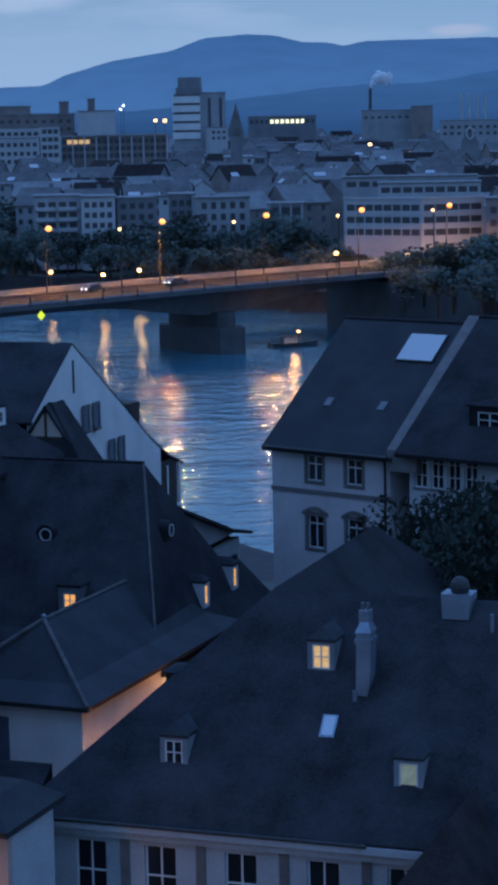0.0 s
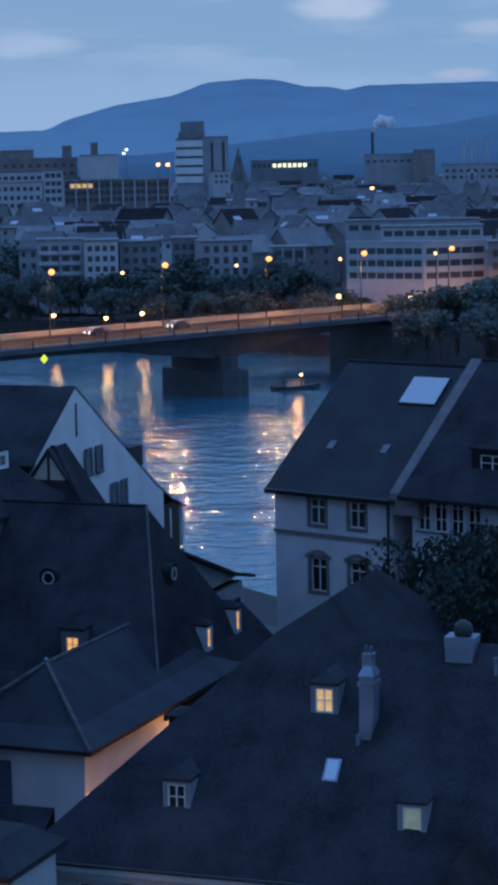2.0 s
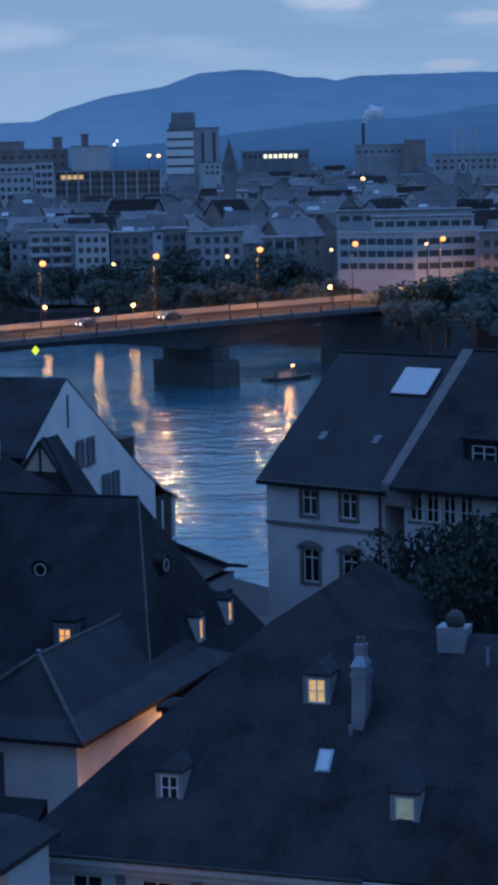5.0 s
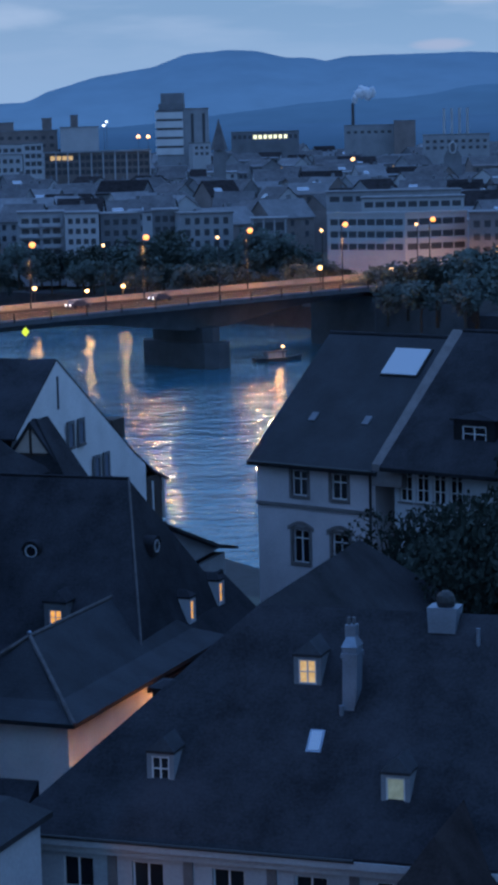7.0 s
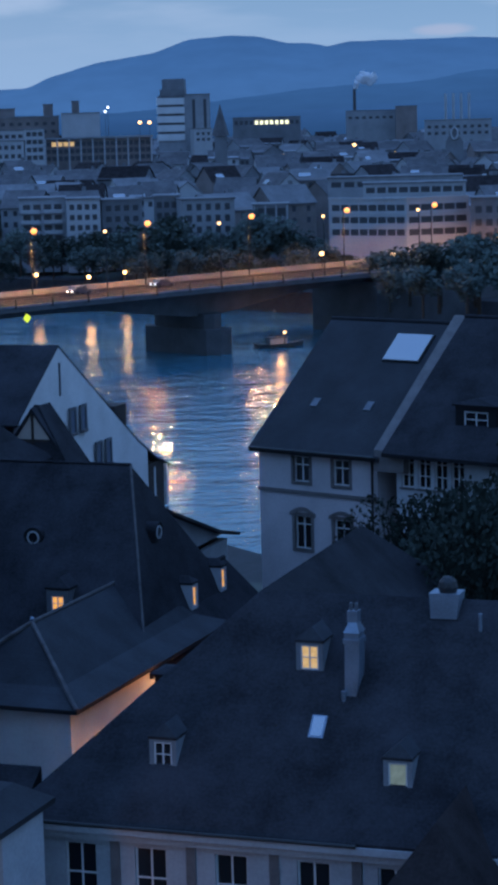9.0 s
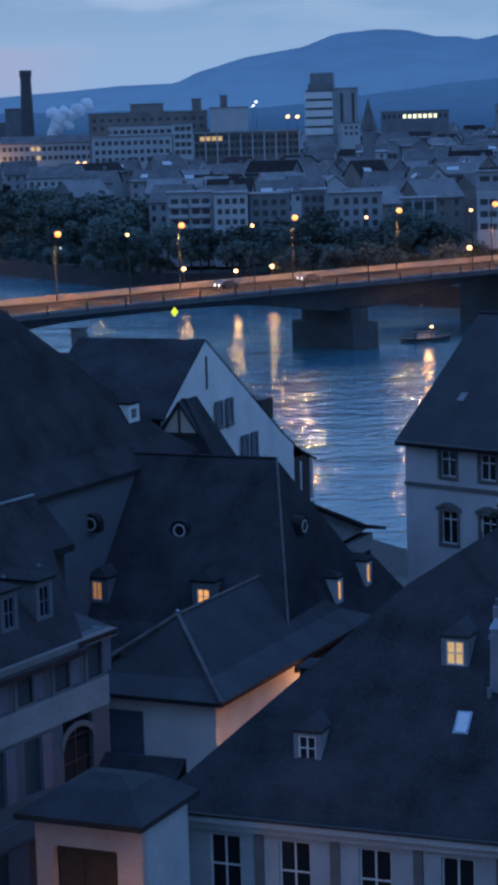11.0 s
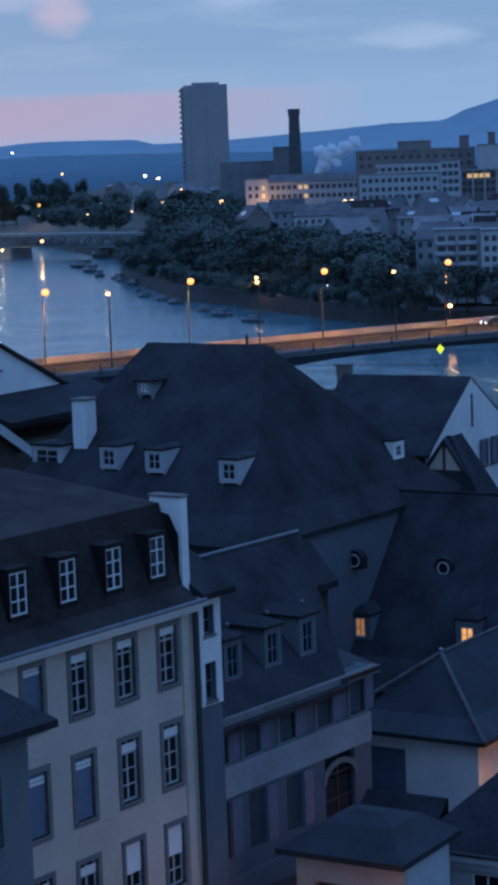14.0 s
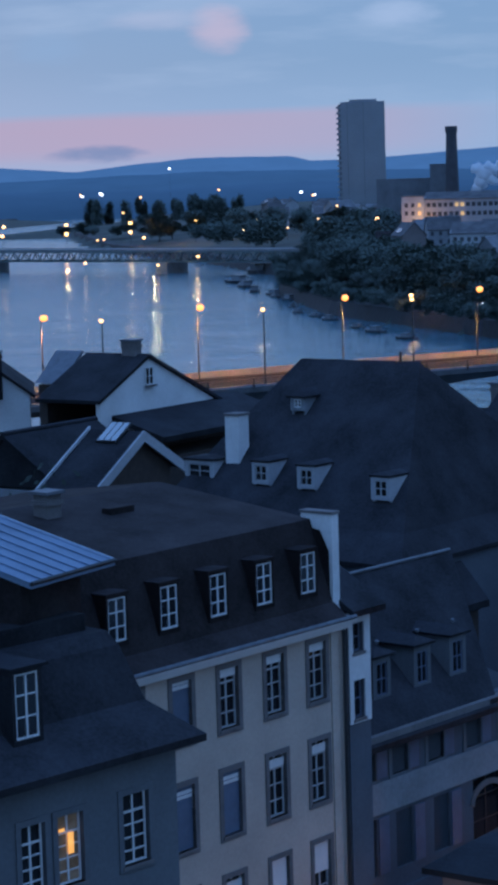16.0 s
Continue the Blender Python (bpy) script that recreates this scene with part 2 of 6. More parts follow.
def water_material():
    """River surface: broad eddies, long chop and short ripples that break up the lamps' reflections."""
    m = bpy.data.materials.new("river_water")
    m.use_nodes = True
    t = m.node_tree
    t.nodes.clear()
    co = wire(t, "ShaderNodeTexCoord").outputs["Object"]
    mp = wire(t, "ShaderNodeMapping", {0: co, 2: (0, 0, radians(12)), 3: (0.5, 0.72, 1.0)})
    swirl = wire(t, "ShaderNodeTexNoise", {0: mp.outputs[0], "Scale": 0.05, "Detail": 4.0, "Distortion": 1.5})
    wave = wire(t, "ShaderNodeTexNoise", {0: mp.outputs[0], "Scale": 0.5, "Detail": 3.0, "Roughness": 0.6, "Distortion": 0.6})
    rip = wire(t, "ShaderNodeTexNoise", {0: mp.outputs[0], "Scale": 1.5, "Detail": 2.0, "Roughness": 0.5, "Distortion": 0.3})
    h = wire(t, "ShaderNodeMath", {0: swirl.outputs[0], 1: 2.2, 2: wave.outputs[0]}, operation="MULTIPLY_ADD")
    h2 = wire(t, "ShaderNodeMath", {0: rip.outputs[0], 1: 0.16, 2: h.outputs[0]}, operation="MULTIPLY_ADD")
    calm = ramp(t, swirl.outputs[0], [(0.36, grey(0.4)), (0.62, grey(1.0))])
    b = wire(t, "ShaderNodeBump", {"Strength": calm, "Distance": 0.5, "Height": h2.outputs[0]})
    p = wire(t, "ShaderNodeBsdfPrincipled", {"Base Color": (0.05, 0.145, 0.2, 1), "Roughness": 0.12, "IOR": 1.45, "Normal": b.outputs[0]})
    wire(t, "ShaderNodeOutputMaterial", {0: p.outputs[0]})
    return m


WATER = water_material()


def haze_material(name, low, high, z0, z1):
    """Far hills as a glowing backdrop of distance, dusk's blue haze painted into their colour."""
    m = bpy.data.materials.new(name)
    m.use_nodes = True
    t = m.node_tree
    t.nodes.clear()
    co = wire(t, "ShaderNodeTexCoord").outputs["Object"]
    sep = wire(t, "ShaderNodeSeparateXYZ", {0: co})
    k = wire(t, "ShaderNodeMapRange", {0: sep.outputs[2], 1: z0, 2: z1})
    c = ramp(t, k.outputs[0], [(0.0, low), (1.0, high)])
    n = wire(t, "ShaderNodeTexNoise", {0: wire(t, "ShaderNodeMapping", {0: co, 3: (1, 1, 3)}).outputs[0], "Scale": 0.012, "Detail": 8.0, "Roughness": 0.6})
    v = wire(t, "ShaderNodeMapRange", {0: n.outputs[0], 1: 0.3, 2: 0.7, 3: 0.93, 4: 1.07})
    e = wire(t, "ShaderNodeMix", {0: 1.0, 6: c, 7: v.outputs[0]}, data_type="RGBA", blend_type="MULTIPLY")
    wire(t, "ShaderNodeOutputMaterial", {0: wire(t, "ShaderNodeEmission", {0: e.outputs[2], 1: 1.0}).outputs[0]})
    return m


# ---- building blocks ----
def part(name, bm, mat, parent=None, label="", m=None):
    """One mesh object from a bmesh (or from a mesh that is shared), under a thing or a part."""
    if isinstance(bm, bmesh.types.BMesh):
        me = bpy.data.meshes.new(name)
        bmesh.ops.recalc_face_normals(bm, faces=bm.faces)
        bm.to_mesh(me)
        bm.free()
        me.materials.append(mat)
    else:
        me = bm
    ob = new(name, me)
    if parent is not None:
        ob.parent = parent
    if m is not None:
        ob.matrix_local = m
    if label:
        ob["label"] = label
    return ob


def thing(name, label, category, m=None, group="", kind=""):
    ob = new(name)
    ob.empty_display_size = 0.5
    if m is not None:
        ob.matrix_world = m
    return tagged(ob, label, category, group, kind)


def box(bm, x0, x1, y0, y1, z0, z1):
    v = [bm.verts.new(p) for p in ((x0, y0, z0), (x1, y0, z0), (x1, y1, z0), (x0, y1, z0), (x0, y0, z1), (x1, y0, z1), (x1, y1, z1), (x0, y1, z1))]
    for f in ((3, 2, 1, 0), (4, 5, 6, 7), (0, 1, 5, 4), (1, 2, 6, 5), (2, 3, 7, 6), (3, 0, 4, 7)):
        bm.faces.new([v[i] for i in f])
    return bm


def boxes(*rows):
    bm = bmesh.new()
    for r in rows:
        box(bm, *r)
    return bm


def prism(bm, pts, shift):
    """A closed solid: the polygon pts swept by the vector shift."""
    a = [bm.verts.new(p) for p in pts]
    b = [bm.verts.new((p[0] + shift[0], p[1] + shift[1], p[2] + shift[2])) for p in pts]
    bm.faces.new(a)
    bm.faces.new(b[::-1])
    for i in range(len(a)):
        j = (i + 1) % len(a)
        bm.faces.new((a[i], b[i], b[j], a[j]))
    return bm


def rod(bm, p, q, r0, r1=None, n=8):
    p, q = Vector(p), Vector(q)
    r1 = r0 if r1 is None else r1
    x = (q - p).normalized().orthogonal().normalized()
    y = (q - p).normalized().cross(x)
    ring = [[bm.verts.new(c + (x * math.cos(6.2832 * i / n) + y * math.sin(6.2832 * i / n)) * r) for i in range(n)] for c, r in ((p, r0), (q, r1))]
    for i in range(n):
        j = (i + 1) % n
        bm.faces.new((ring[0][i], ring[0][j], ring[1][j], ring[1][i]))
    bm.faces.new(ring[0][::-1])
    bm.faces.new(ring[1])
    return bm


def ball(bm, c, r, sz=1.0):
    bmesh.ops.create_icosphere(bm, subdivisions=2, radius=r, matrix=Matrix.Translation(c) @ Matrix.Diagonal((1, 1, sz, 1)))
    return bm


SHARED = {}


def shared(key, make, mat):
    """A mesh that is made once and then used by all pieces alike."""
    if key not in SHARED:
        bm = make()
        me = bpy.data.meshes.new(str(key[0]))
        bmesh.ops.recalc_face_normals(bm, faces=bm.faces)
        bm.to_mesh(me)
        bm.free()
        me.materials.append(mat)
        SHARED[key] = me
    return SHARED[key]


def lattice(xs, zs, solid, y0, y1):
    """One connected slab over the cells of a grid for which solid(x, z) holds; the other cells are open through it."""
    xs, zs = sorted({round(v, 4) for v in xs}), sorted({round(v, 4) for v in zs})
    bm, made = bmesh.new(), {}

    def at(i, j, y):
        if (i, j, y) not in made:
            made[i, j, y] = bm.verts.new((xs[i], y, zs[j]))
        return made[i, j, y]

    n, k = len(xs) - 1, len(zs) - 1
    on = [[solid((xs[i] + xs[i + 1]) / 2, (zs[j] + zs[j + 1]) / 2) for j in range(k)] for i in range(n)]
    for i in range(n):
        for j in range(k):
            if not on[i][j]:
                continue
            for y in (y0, y1):
                bm.faces.new((at(i, j, y), at(i + 1, j, y), at(i + 1, j + 1, y), at(i, j + 1, y)))
            for a, b, u, v in ((i - 1, j, (i, j), (i, j + 1)), (i + 1, j, (i + 1, j), (i + 1, j + 1)), (i, j - 1, (i, j), (i + 1, j)), (i, j + 1, (i, j + 1), (i + 1, j + 1))):
                if not (0 <= a < n and 0 <= b < k and on[a][b]):
                    bm.faces.new((at(*u, y0), at(*v, y0), at(*v, y1), at(*u, y1)))
    return bm


def bars(w, h, cols, rows, t=0.06, d=0.07, top=0.0):
    """A casement frame with glazing bars; the pane's plane is y = 0.03. top: height of the transom light."""
    low = h - top if top else h
    ux = [(0, t), (w - t, w)] + [(w * i / cols - t / 2, w * i / cols + t / 2) for i in range(1, cols)]
    uz = [(0, t), (h - t, h)] + [(low * i / rows - t / 3, low * i / rows + t / 3) for i in range(1, rows)] + ([(low - t / 2, low + t / 2)] if top else [])
    return lattice([v for p in ux for v in p], [v for p in uz for v in p], lambda x, z: any(a < x < b for a, b in ux) or any(a < z < b for a, b in uz), 0.0, d)


def louvres(w, h, n=14):
    """A closed shutter: one leaf with slanting louvres."""
    pts = [(0.01, -0.01, 0.01)]
    for i in range(n):
        pts += [(0.01, -0.055, 0.01 + i * (h - 0.02) / n), (0.01, -0.025, 0.01 + (i + 0.9) * (h - 0.02) / n)]
    return prism(bmesh.new(), pts + [(0.01, -0.01, h - 0.01)], (w - 0.02, 0, 0))


def window(parent, m, w, h, cols=2, rows=3, top=0.0, pane=None, frame_mat=None, surround=None, blind=0.0, shutter=None, sill=True, depth=0.12):
    """One window in an opening: frame as the part, with pane, sill, surround, blind or shutters under it. m: the opening's lower left corner, x along the wall, y inwards."""
    fm, pm = frame_mat or WOOD_W, pane or PANE
    w3, h3 = round(w, 2), round(h, 2)
    f = part("window", shared(("window", w3, h3, cols, rows, top, fm.name), lambda: bars(w, h, cols, rows, top=top), fm), None, parent, m=m @ pose(0, depth, 0))
    part("pane", shared(("pane", w3, h3, pm.name), lambda: boxes((0.03, w - 0.03, 0.03, 0.045, 0.03, h - 0.03)), pm), None, f)
    if sill:
        part("sill", shared(("sill", w3, "s"), lambda: boxes((-0.08, w + 0.08, -0.2, -0.02, -0.1, 0.0)), STONE), None, f)
    if surround:
        s = 0.17
        part("surround", shared(("surround", w3, h3, surround.name), lambda: lattice((-s, 0, w, w + s), (-s, 0, h, h + s), lambda x, z: not (0 < x < w and 0 < z < h), -depth - 0.04, -0.01), surround), None, f)
    if blind:
        part("blind", shared(("blind", w3, round(blind, 2)), lambda: boxes((0.02, w - 0.02, -0.05, -0.02, h - blind, h - 0.01)), WOOD_W), None, f)
    if shutter:
        part("shutter", shared(("shutter", w3, h3, shutter.name), lambda: louvres(w, h), shutter), None, f)
    return f


def wall_mesh(length, z0, z1, openings, thick=0.3):
    """A wall along x from 0 to length, y inwards, with real openings (x, z, width, height)."""
    xs = [0.0, length] + [v for o in openings for v in (o[0], o[0] + o[2])]
    zs = [z0, z1] + [v for o in openings for v in (o[1], o[1] + o[3])]
    return lattice(xs, zs, lambda x, z: not any(o[0] < x < o[0] + o[2] and o[1] < z < o[1] + o[3] for o in openings), 0.0, thick)


def walls(parent, L, W, z0, z1, mat, faces=None, thick=0.3):
    """Four walls of a house in its frame (x: 0..L, y: 0..W). faces: windows for each side, as (x, z, w, h, options)."""
    faces = faces or {}
    place = {"front": (pose(0, 0, 0), L), "right": (pose(L, thick, 0, 0, 0, 90), W - 2 * thick), "back": (pose(L, W, 0, 0, 0, 180), L), "left": (pose(0, W - thick, 0, 0, 0, -90), W - 2 * thick)}
    for side, (m, length) in place.items():
        ws = faces.get(side, [])
        part("wall", wall_mesh(length, z0, z1, [w[:4] for w in ws], thick), mat, parent, m=m)
        for x, z, w, h, opt in ws:
            window(parent, m @ pose(x, 0, z), w, h, **opt)


def gable_roof(parent, L, W, ze, prof_f, prof_b, mat, over=0.3, wall_mat=None, thick=0.2, cap=True, cap_mat=None, ends=(True, True)):
    """Ridge along x. prof_f: (inset from the front eave line, rise) from eave to ridge; prof_b the same from the back."""
    rv = prof_f[-1][0]
    f = [(y, ze + z) for y, z in prof_f]
    b = [(W - y, ze + z) for y, z in prof_b]
    for line in (f, b):
        pts = [(-over, y, z) for y, z in line] + [(-over, y, z - thick) for y, z in line[::-1]]
        part("roof", prism(bmesh.new(), pts, (L + 2 * over, 0, 0)), mat, parent)
    zr = f[-1][1]
    if wall_mat:
        inner = [(y, z - thick - 0.01) for y, z in f if y > 0.0] + [(y, z - thick - 0.01) for y, z in b[::-1] if y < W and abs(y - rv) > 0.01]
        for x, on in ((0.0, ends[0]), (L - 0.3, ends[1])):
            if on:
                part("gable", prism(bmesh.new(), [(x, 0.0, ze)] + [(x, y, max(z, ze + 0.01)) for y, z in inner] + [(x, W, ze)], (0.3, 0, 0)), wall_mat, parent)
    if cap:
        part("ridge_cap", rod(bmesh.new(), (-over, rv, zr), (L + over, rv, zr), 0.11), cap_mat or TILE, parent)


def hip_roof(parent, L, W, ze, prof, mat, e0=1.0, e1=1.0, over=0.35, cap=False):
    """Rings of a rectangle that shrinks upwards; e0, e1: how far the ends lean in beside the long sides."""
    rings = []
    bm = bmesh.new()
    lv = [(-over, prof[0][1] - over * 0.4)] + list(prof[1:] if prof[0][0] == 0 else prof)
    for d, z in lv:
        a, b = (d * e0 if d > 0 else d), (d * e1 if d > 0 else d)
        rings.append([bm.verts.new(p) for p in ((a, d, ze + z), (L - b, d, ze + z), (L - b, W - d, ze + z), (a, W - d, ze + z))])
    z = ze + lv[0][1] - 0.2
    bot = [bm.verts.new((v.co.x, v.co.y, z)) for v in rings[0]]
    for lo, hi in zip([bot] + rings[:-1], rings):
        for i in range(4):
            j = (i + 1) % 4
            bm.faces.new((lo[i], lo[j], hi[j], hi[i]))
    bm.faces.new(bot[::-1])
    bm.faces.new(rings[-1])
    bmesh.ops.remove_doubles(bm, verts=bm.verts, dist=0.02)
    part("roof", bm, mat, parent)
    if cap:
        d, z = lv[-1]
        part("ridge_cap", rod(bmesh.new(), (d * e0, W / 2, ze + z), (L - d * e1, W / 2, ze + z), 0.11), CAP, parent)


def dormer(parent, m, w=1.3, h=1.25, depth=2.0, ww=0.75, wh=0.95, rise=0.35, face=None, pane=None, roof=None, cols=2, rows=2, frame_mat=None, o=0.14):
    """A dormer whose front's foot stands at m (x along the eave, y into the roof): cheeks and front with a real opening, a small hipped roof, a window."""
    fm = face or LEAD
    bm = wall_mesh(w, 0, h, [((w - ww) / 2, 0.14, ww, wh)], 0.12)
    for x in (0.0, w - 0.12):
        box(bm, x, x + 0.12, 0.12, depth, -0.3, h)
    d = part("dormer", bm, fm, parent, m=m @ pose(-w / 2, 0, 0))
    r = bmesh.new()
    pts = [(-o, -o, h), (w + o, -o, h), (w + o, depth, h), (-o, depth, h)]
    lo = [r.verts.new(p) for p in pts]
    mid = [r.verts.new((p[0], p[1], h + 0.09)) for p in pts]
    a, b = r.verts.new((w / 2, 0.3, h + 0.09 + rise)), r.verts.new((w / 2, depth + 0.4, h + 0.09 + rise))
    r.faces.new(lo[::-1])
    for i in range(4):
        r.faces.new((lo[i], lo[(i + 1) % 4], mid[(i + 1) % 4], mid[i]))
    for f in ((mid[0], mid[1], a), (mid[1], mid[2], b, a), (mid[2], mid[3], b), (mid[3], mid[0], a, b)):
        r.faces.new(f)
    part("dormer_roof", r, roof or TILE, d)
    part("window_frame", bars(ww, wh, cols, rows, t=0.055), frame_mat or WOOD_W, d, m=pose((w - ww) / 2, 0.03, 0.14))
    part("pane", boxes((0.03, ww - 0.03, 0.03, 0.045, 0.03, wh - 0.03)), pane or PANE, d, m=pose((w - ww) / 2, 0.03, 0.14))
    return d


def oval_dormer(parent, m, r=0.3, deep=1.5):
    """A small hooded dormer with a round window; m: the middle of its foot."""
    def arch(k, y):
        return [(-k, y, 0.0)] + [(-k * math.cos(a), y, r * 1.25 + k * math.sin(a)) for a in np.linspace(0, math.pi, 11)] + [(k, y, 0.0)]
    d = part("dormer", prism(bmesh.new(), arch(r * 1.35, 0.0), (0, deep, 0)), TILE, parent, m=m)
    part("hood", prism(bmesh.new(), arch(r * 1.55, -0.06)[1:-1] + arch(r * 1.36, -0.06)[-2:0:-1], (0, deep, 0)), TILE, d)
    ring = bmesh.new()
    n = 16
    ends = [[ring.verts.new((k * math.cos(6.2832 * i / n), y, r * 1.25 + k * math.sin(6.2832 * i / n))) for i in range(n)] for k, y in ((r, -0.01), (r, -0.05), (r * 0.78, -0.05), (r * 0.78, -0.01))]
    for a, b in zip(ends, ends[1:] + ends[:1]):
        for i in range(n):
            ring.faces.new((a[i], a[(i + 1) % n], b[(i + 1) % n], b[i]))
    part("window_frame", ring, WOOD_G, d)
    part("pane", rod(bmesh.new(), (0, -0.02, r * 1.25), (0, -0.005, r * 1.25), r * 0.78, n=16), PANE, d)
    return d


def gutter(parent, L, z, y=-0.42, mat=None):
    part("gutter", rod(bmesh.new(), (-0.2, y, z), (L + 0.2, y, z), 0.075), mat or LEAD, parent)


def downpipe(parent, x, y, z0, z1):
    part("downpipe", rod(bmesh.new(), (x, y, z0), (x, y, z1), 0.07), METAL_D, parent)


def chimney(parent, x, y, z0, z1, w=0.8, d=0.6, mat=None, cap=None):
    bm = boxes((x - w / 2, x + w / 2, y - d / 2, y + d / 2, z0, z1), (x - w / 2 - 0.06, x + w / 2 + 0.06, y - d / 2 - 0.06, y + d / 2 + 0.06, z1 - 0.35, z1 - 0.2))
    part("chimney", bm, mat or STONE, parent)
    part("chimney_cap", boxes((x - w / 2 - 0.1, x + w / 2 + 0.1, y - d / 2 - 0.1, y + d / 2 + 0.1, z1, z1 + 0.1)), cap or LEAD, parent)


GROUND_N = 8.0   # ground on the near bank


def house(name, label, x, y, ang, category="house", group=""):
    return thing(name, label, category, pose(x, y, 0, 0, 0, ang), group)

# ---- setting: ground, river, hills ----
RIVER = [(260, -60), (160, 120), (87, 253), (-12, 366), (-115, 480), (-190, 620), (-232, 760), (-252, 890), (-318, 1060), (-430, 1300), (-560, 1700), (-640, 2200), (-700, 3000)]
HALF = 100.0


def river_distance(xs, ys):
    """Signed distance to the river's middle line: negative on the near bank."""
    best, sign = np.full(xs.shape, 1e9), np.ones(xs.shape)
    for (ax, ay), (bx, by) in zip(RIVER[:-1], RIVER[1:]):
        dx, dy = bx - ax, by - ay
        k = np.clip(((xs - ax) * dx + (ys - ay) * dy) / (dx * dx + dy * dy), 0, 1)
        px, py = xs - ax - k * dx, ys - ay - k * dy
        d = np.hypot(px, py)
        s = np.where(dx * py - dy * px > 0, -1.0, 1.0)
        sign = np.where(d < best, s, sign)
        best = np.minimum(best, d)
    return best * sign


def make_ground():
    gx = np.unique(np.concatenate([np.linspace(-4700, -460, 30), np.arange(-450, 260, 8.0), np.linspace(270, 4700, 30)]))
    gy = np.unique(np.concatenate([np.linspace(-900, -60, 8), np.arange(-50, 1250, 9.0), np.linspace(1270, 4700, 45)]))
    X, Y = np.meshgrid(gx, gy)
    d = river_distance(X, Y)
    near = np.clip((-d - HALF) / 70, 0, 1) * 5 + 3
    far = np.clip((d - HALF) / 90, 0, 1) * 3.5 + 4
    Z = np.where(d < 0, near, far)
    Z = np.where(np.abs(d) < HALF, -3.0, Z) + np.clip((np.hypot(X, Y) - 1200) / 3500, 0, 1) * 12
    Z = np.where(np.abs(d) < HALF, -3.0, Z)
    me = bpy.data.meshes.new("ground")
    n, k = X.shape
    idx = np.arange(n * k).reshape(n, k)
    faces = np.stack([idx[:-1, :-1], idx[:-1, 1:], idx[1:, 1:], idx[1:, :-1]], -1).reshape(-1, 4)
    me.from_pydata(np.stack([X, Y, Z], -1).reshape(-1, 3).tolist(), [], faces.tolist())
    me.materials.append(EARTH)
    tagged(new("ground", me), "dark paved and planted ground of the town", "ground", kind="structure")


make_ground()
river = part("water", boxes((-2400, 700, -300, 3200, -0.4, 0.0)), WATER)
tagged(river, "dark rippled river water reflecting dusk sky and lamps", "river", kind="structure")


def quay(side, z):
    """A stone embankment along one bank."""
    pts = []
    for i, (x, y) in enumerate(RIVER):
        a, b = Vector(RIVER[max(i - 1, 0)]), Vector(RIVER[min(i + 1, len(RIVER) - 1)])
        t = (b - a).normalized()
        nrm = Vector((t.y, -t.x)) * side
        pts.append((Vector((x, y)) + nrm * (HALF - 2), nrm))
    bm = bmesh.new()
    rows = [[bm.verts.new((*(p + n * o), h)) for p, n in pts] for o, h in ((-3.0, -3.0), (-0.4, z), (0.6, z + 0.05), (11, z + 0.05), (11, -3.0))]
    for r, q in zip(rows[:-1], rows[1:]):
        for i in range(len(pts) - 1):
            bm.faces.new((r[i], r[i + 1], q[i + 1], q[i]))
    ob = part("embankment", bm, QUAYST)
    tagged(ob, "sloping stone river embankment with promenade", "embankment", kind="structure")


quay(1, 4.1)
quay(-1, 3.1)


def hills(name, label, radius, profile, mat, rough, deep=500):
    """A chain of hills round the horizon: its skyline from a few heights, with smaller rises on it."""
    az = np.radians(np.linspace(-62, 62, 620))
    h = np.interp(np.degrees(az), [p[0] for p in profile], [p[1] for p in profile])
    z = EYE + radius * np.tan(np.radians(h))
    for i, a in enumerate(az):
        z[i] += rough * (noise.noise((a * 60, radius * 0.01, 0)) + 0.6 * noise.noise((a * 190, 3, 1)) + 0.35 * noise.noise((a * 600, 3, 1)))
    bm = bmesh.new()
    levels = [(radius - deep, lambda q: -30.0), (radius - deep * 0.55, lambda q: q * 0.45), (radius - deep * 0.2, lambda q: q * 0.86), (radius, lambda q: q), (radius + 60, lambda q: -30.0)]
    rows = [[bm.verts.new((r * math.sin(a), r * math.cos(a), f(q))) for a, q in zip(az, z)] for r, f in levels]
    for r, q in zip(rows[:-1], rows[1:]):
        for i in range(len(az) - 1):
            bm.faces.new((r[i], r[i + 1], q[i + 1], q[i]))
    ob = part(name, bm, mat)
    tagged(ob, label, "hills", kind="structure")


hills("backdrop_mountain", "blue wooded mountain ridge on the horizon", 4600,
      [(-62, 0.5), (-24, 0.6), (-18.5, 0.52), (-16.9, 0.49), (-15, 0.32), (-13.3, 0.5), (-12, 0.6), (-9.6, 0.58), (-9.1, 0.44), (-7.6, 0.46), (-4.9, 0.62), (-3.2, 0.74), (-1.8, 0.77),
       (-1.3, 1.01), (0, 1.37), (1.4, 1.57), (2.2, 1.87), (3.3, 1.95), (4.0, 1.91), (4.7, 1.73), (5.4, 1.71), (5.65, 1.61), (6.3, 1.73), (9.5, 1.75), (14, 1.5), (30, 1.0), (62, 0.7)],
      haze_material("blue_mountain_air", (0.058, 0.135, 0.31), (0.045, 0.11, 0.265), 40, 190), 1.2)
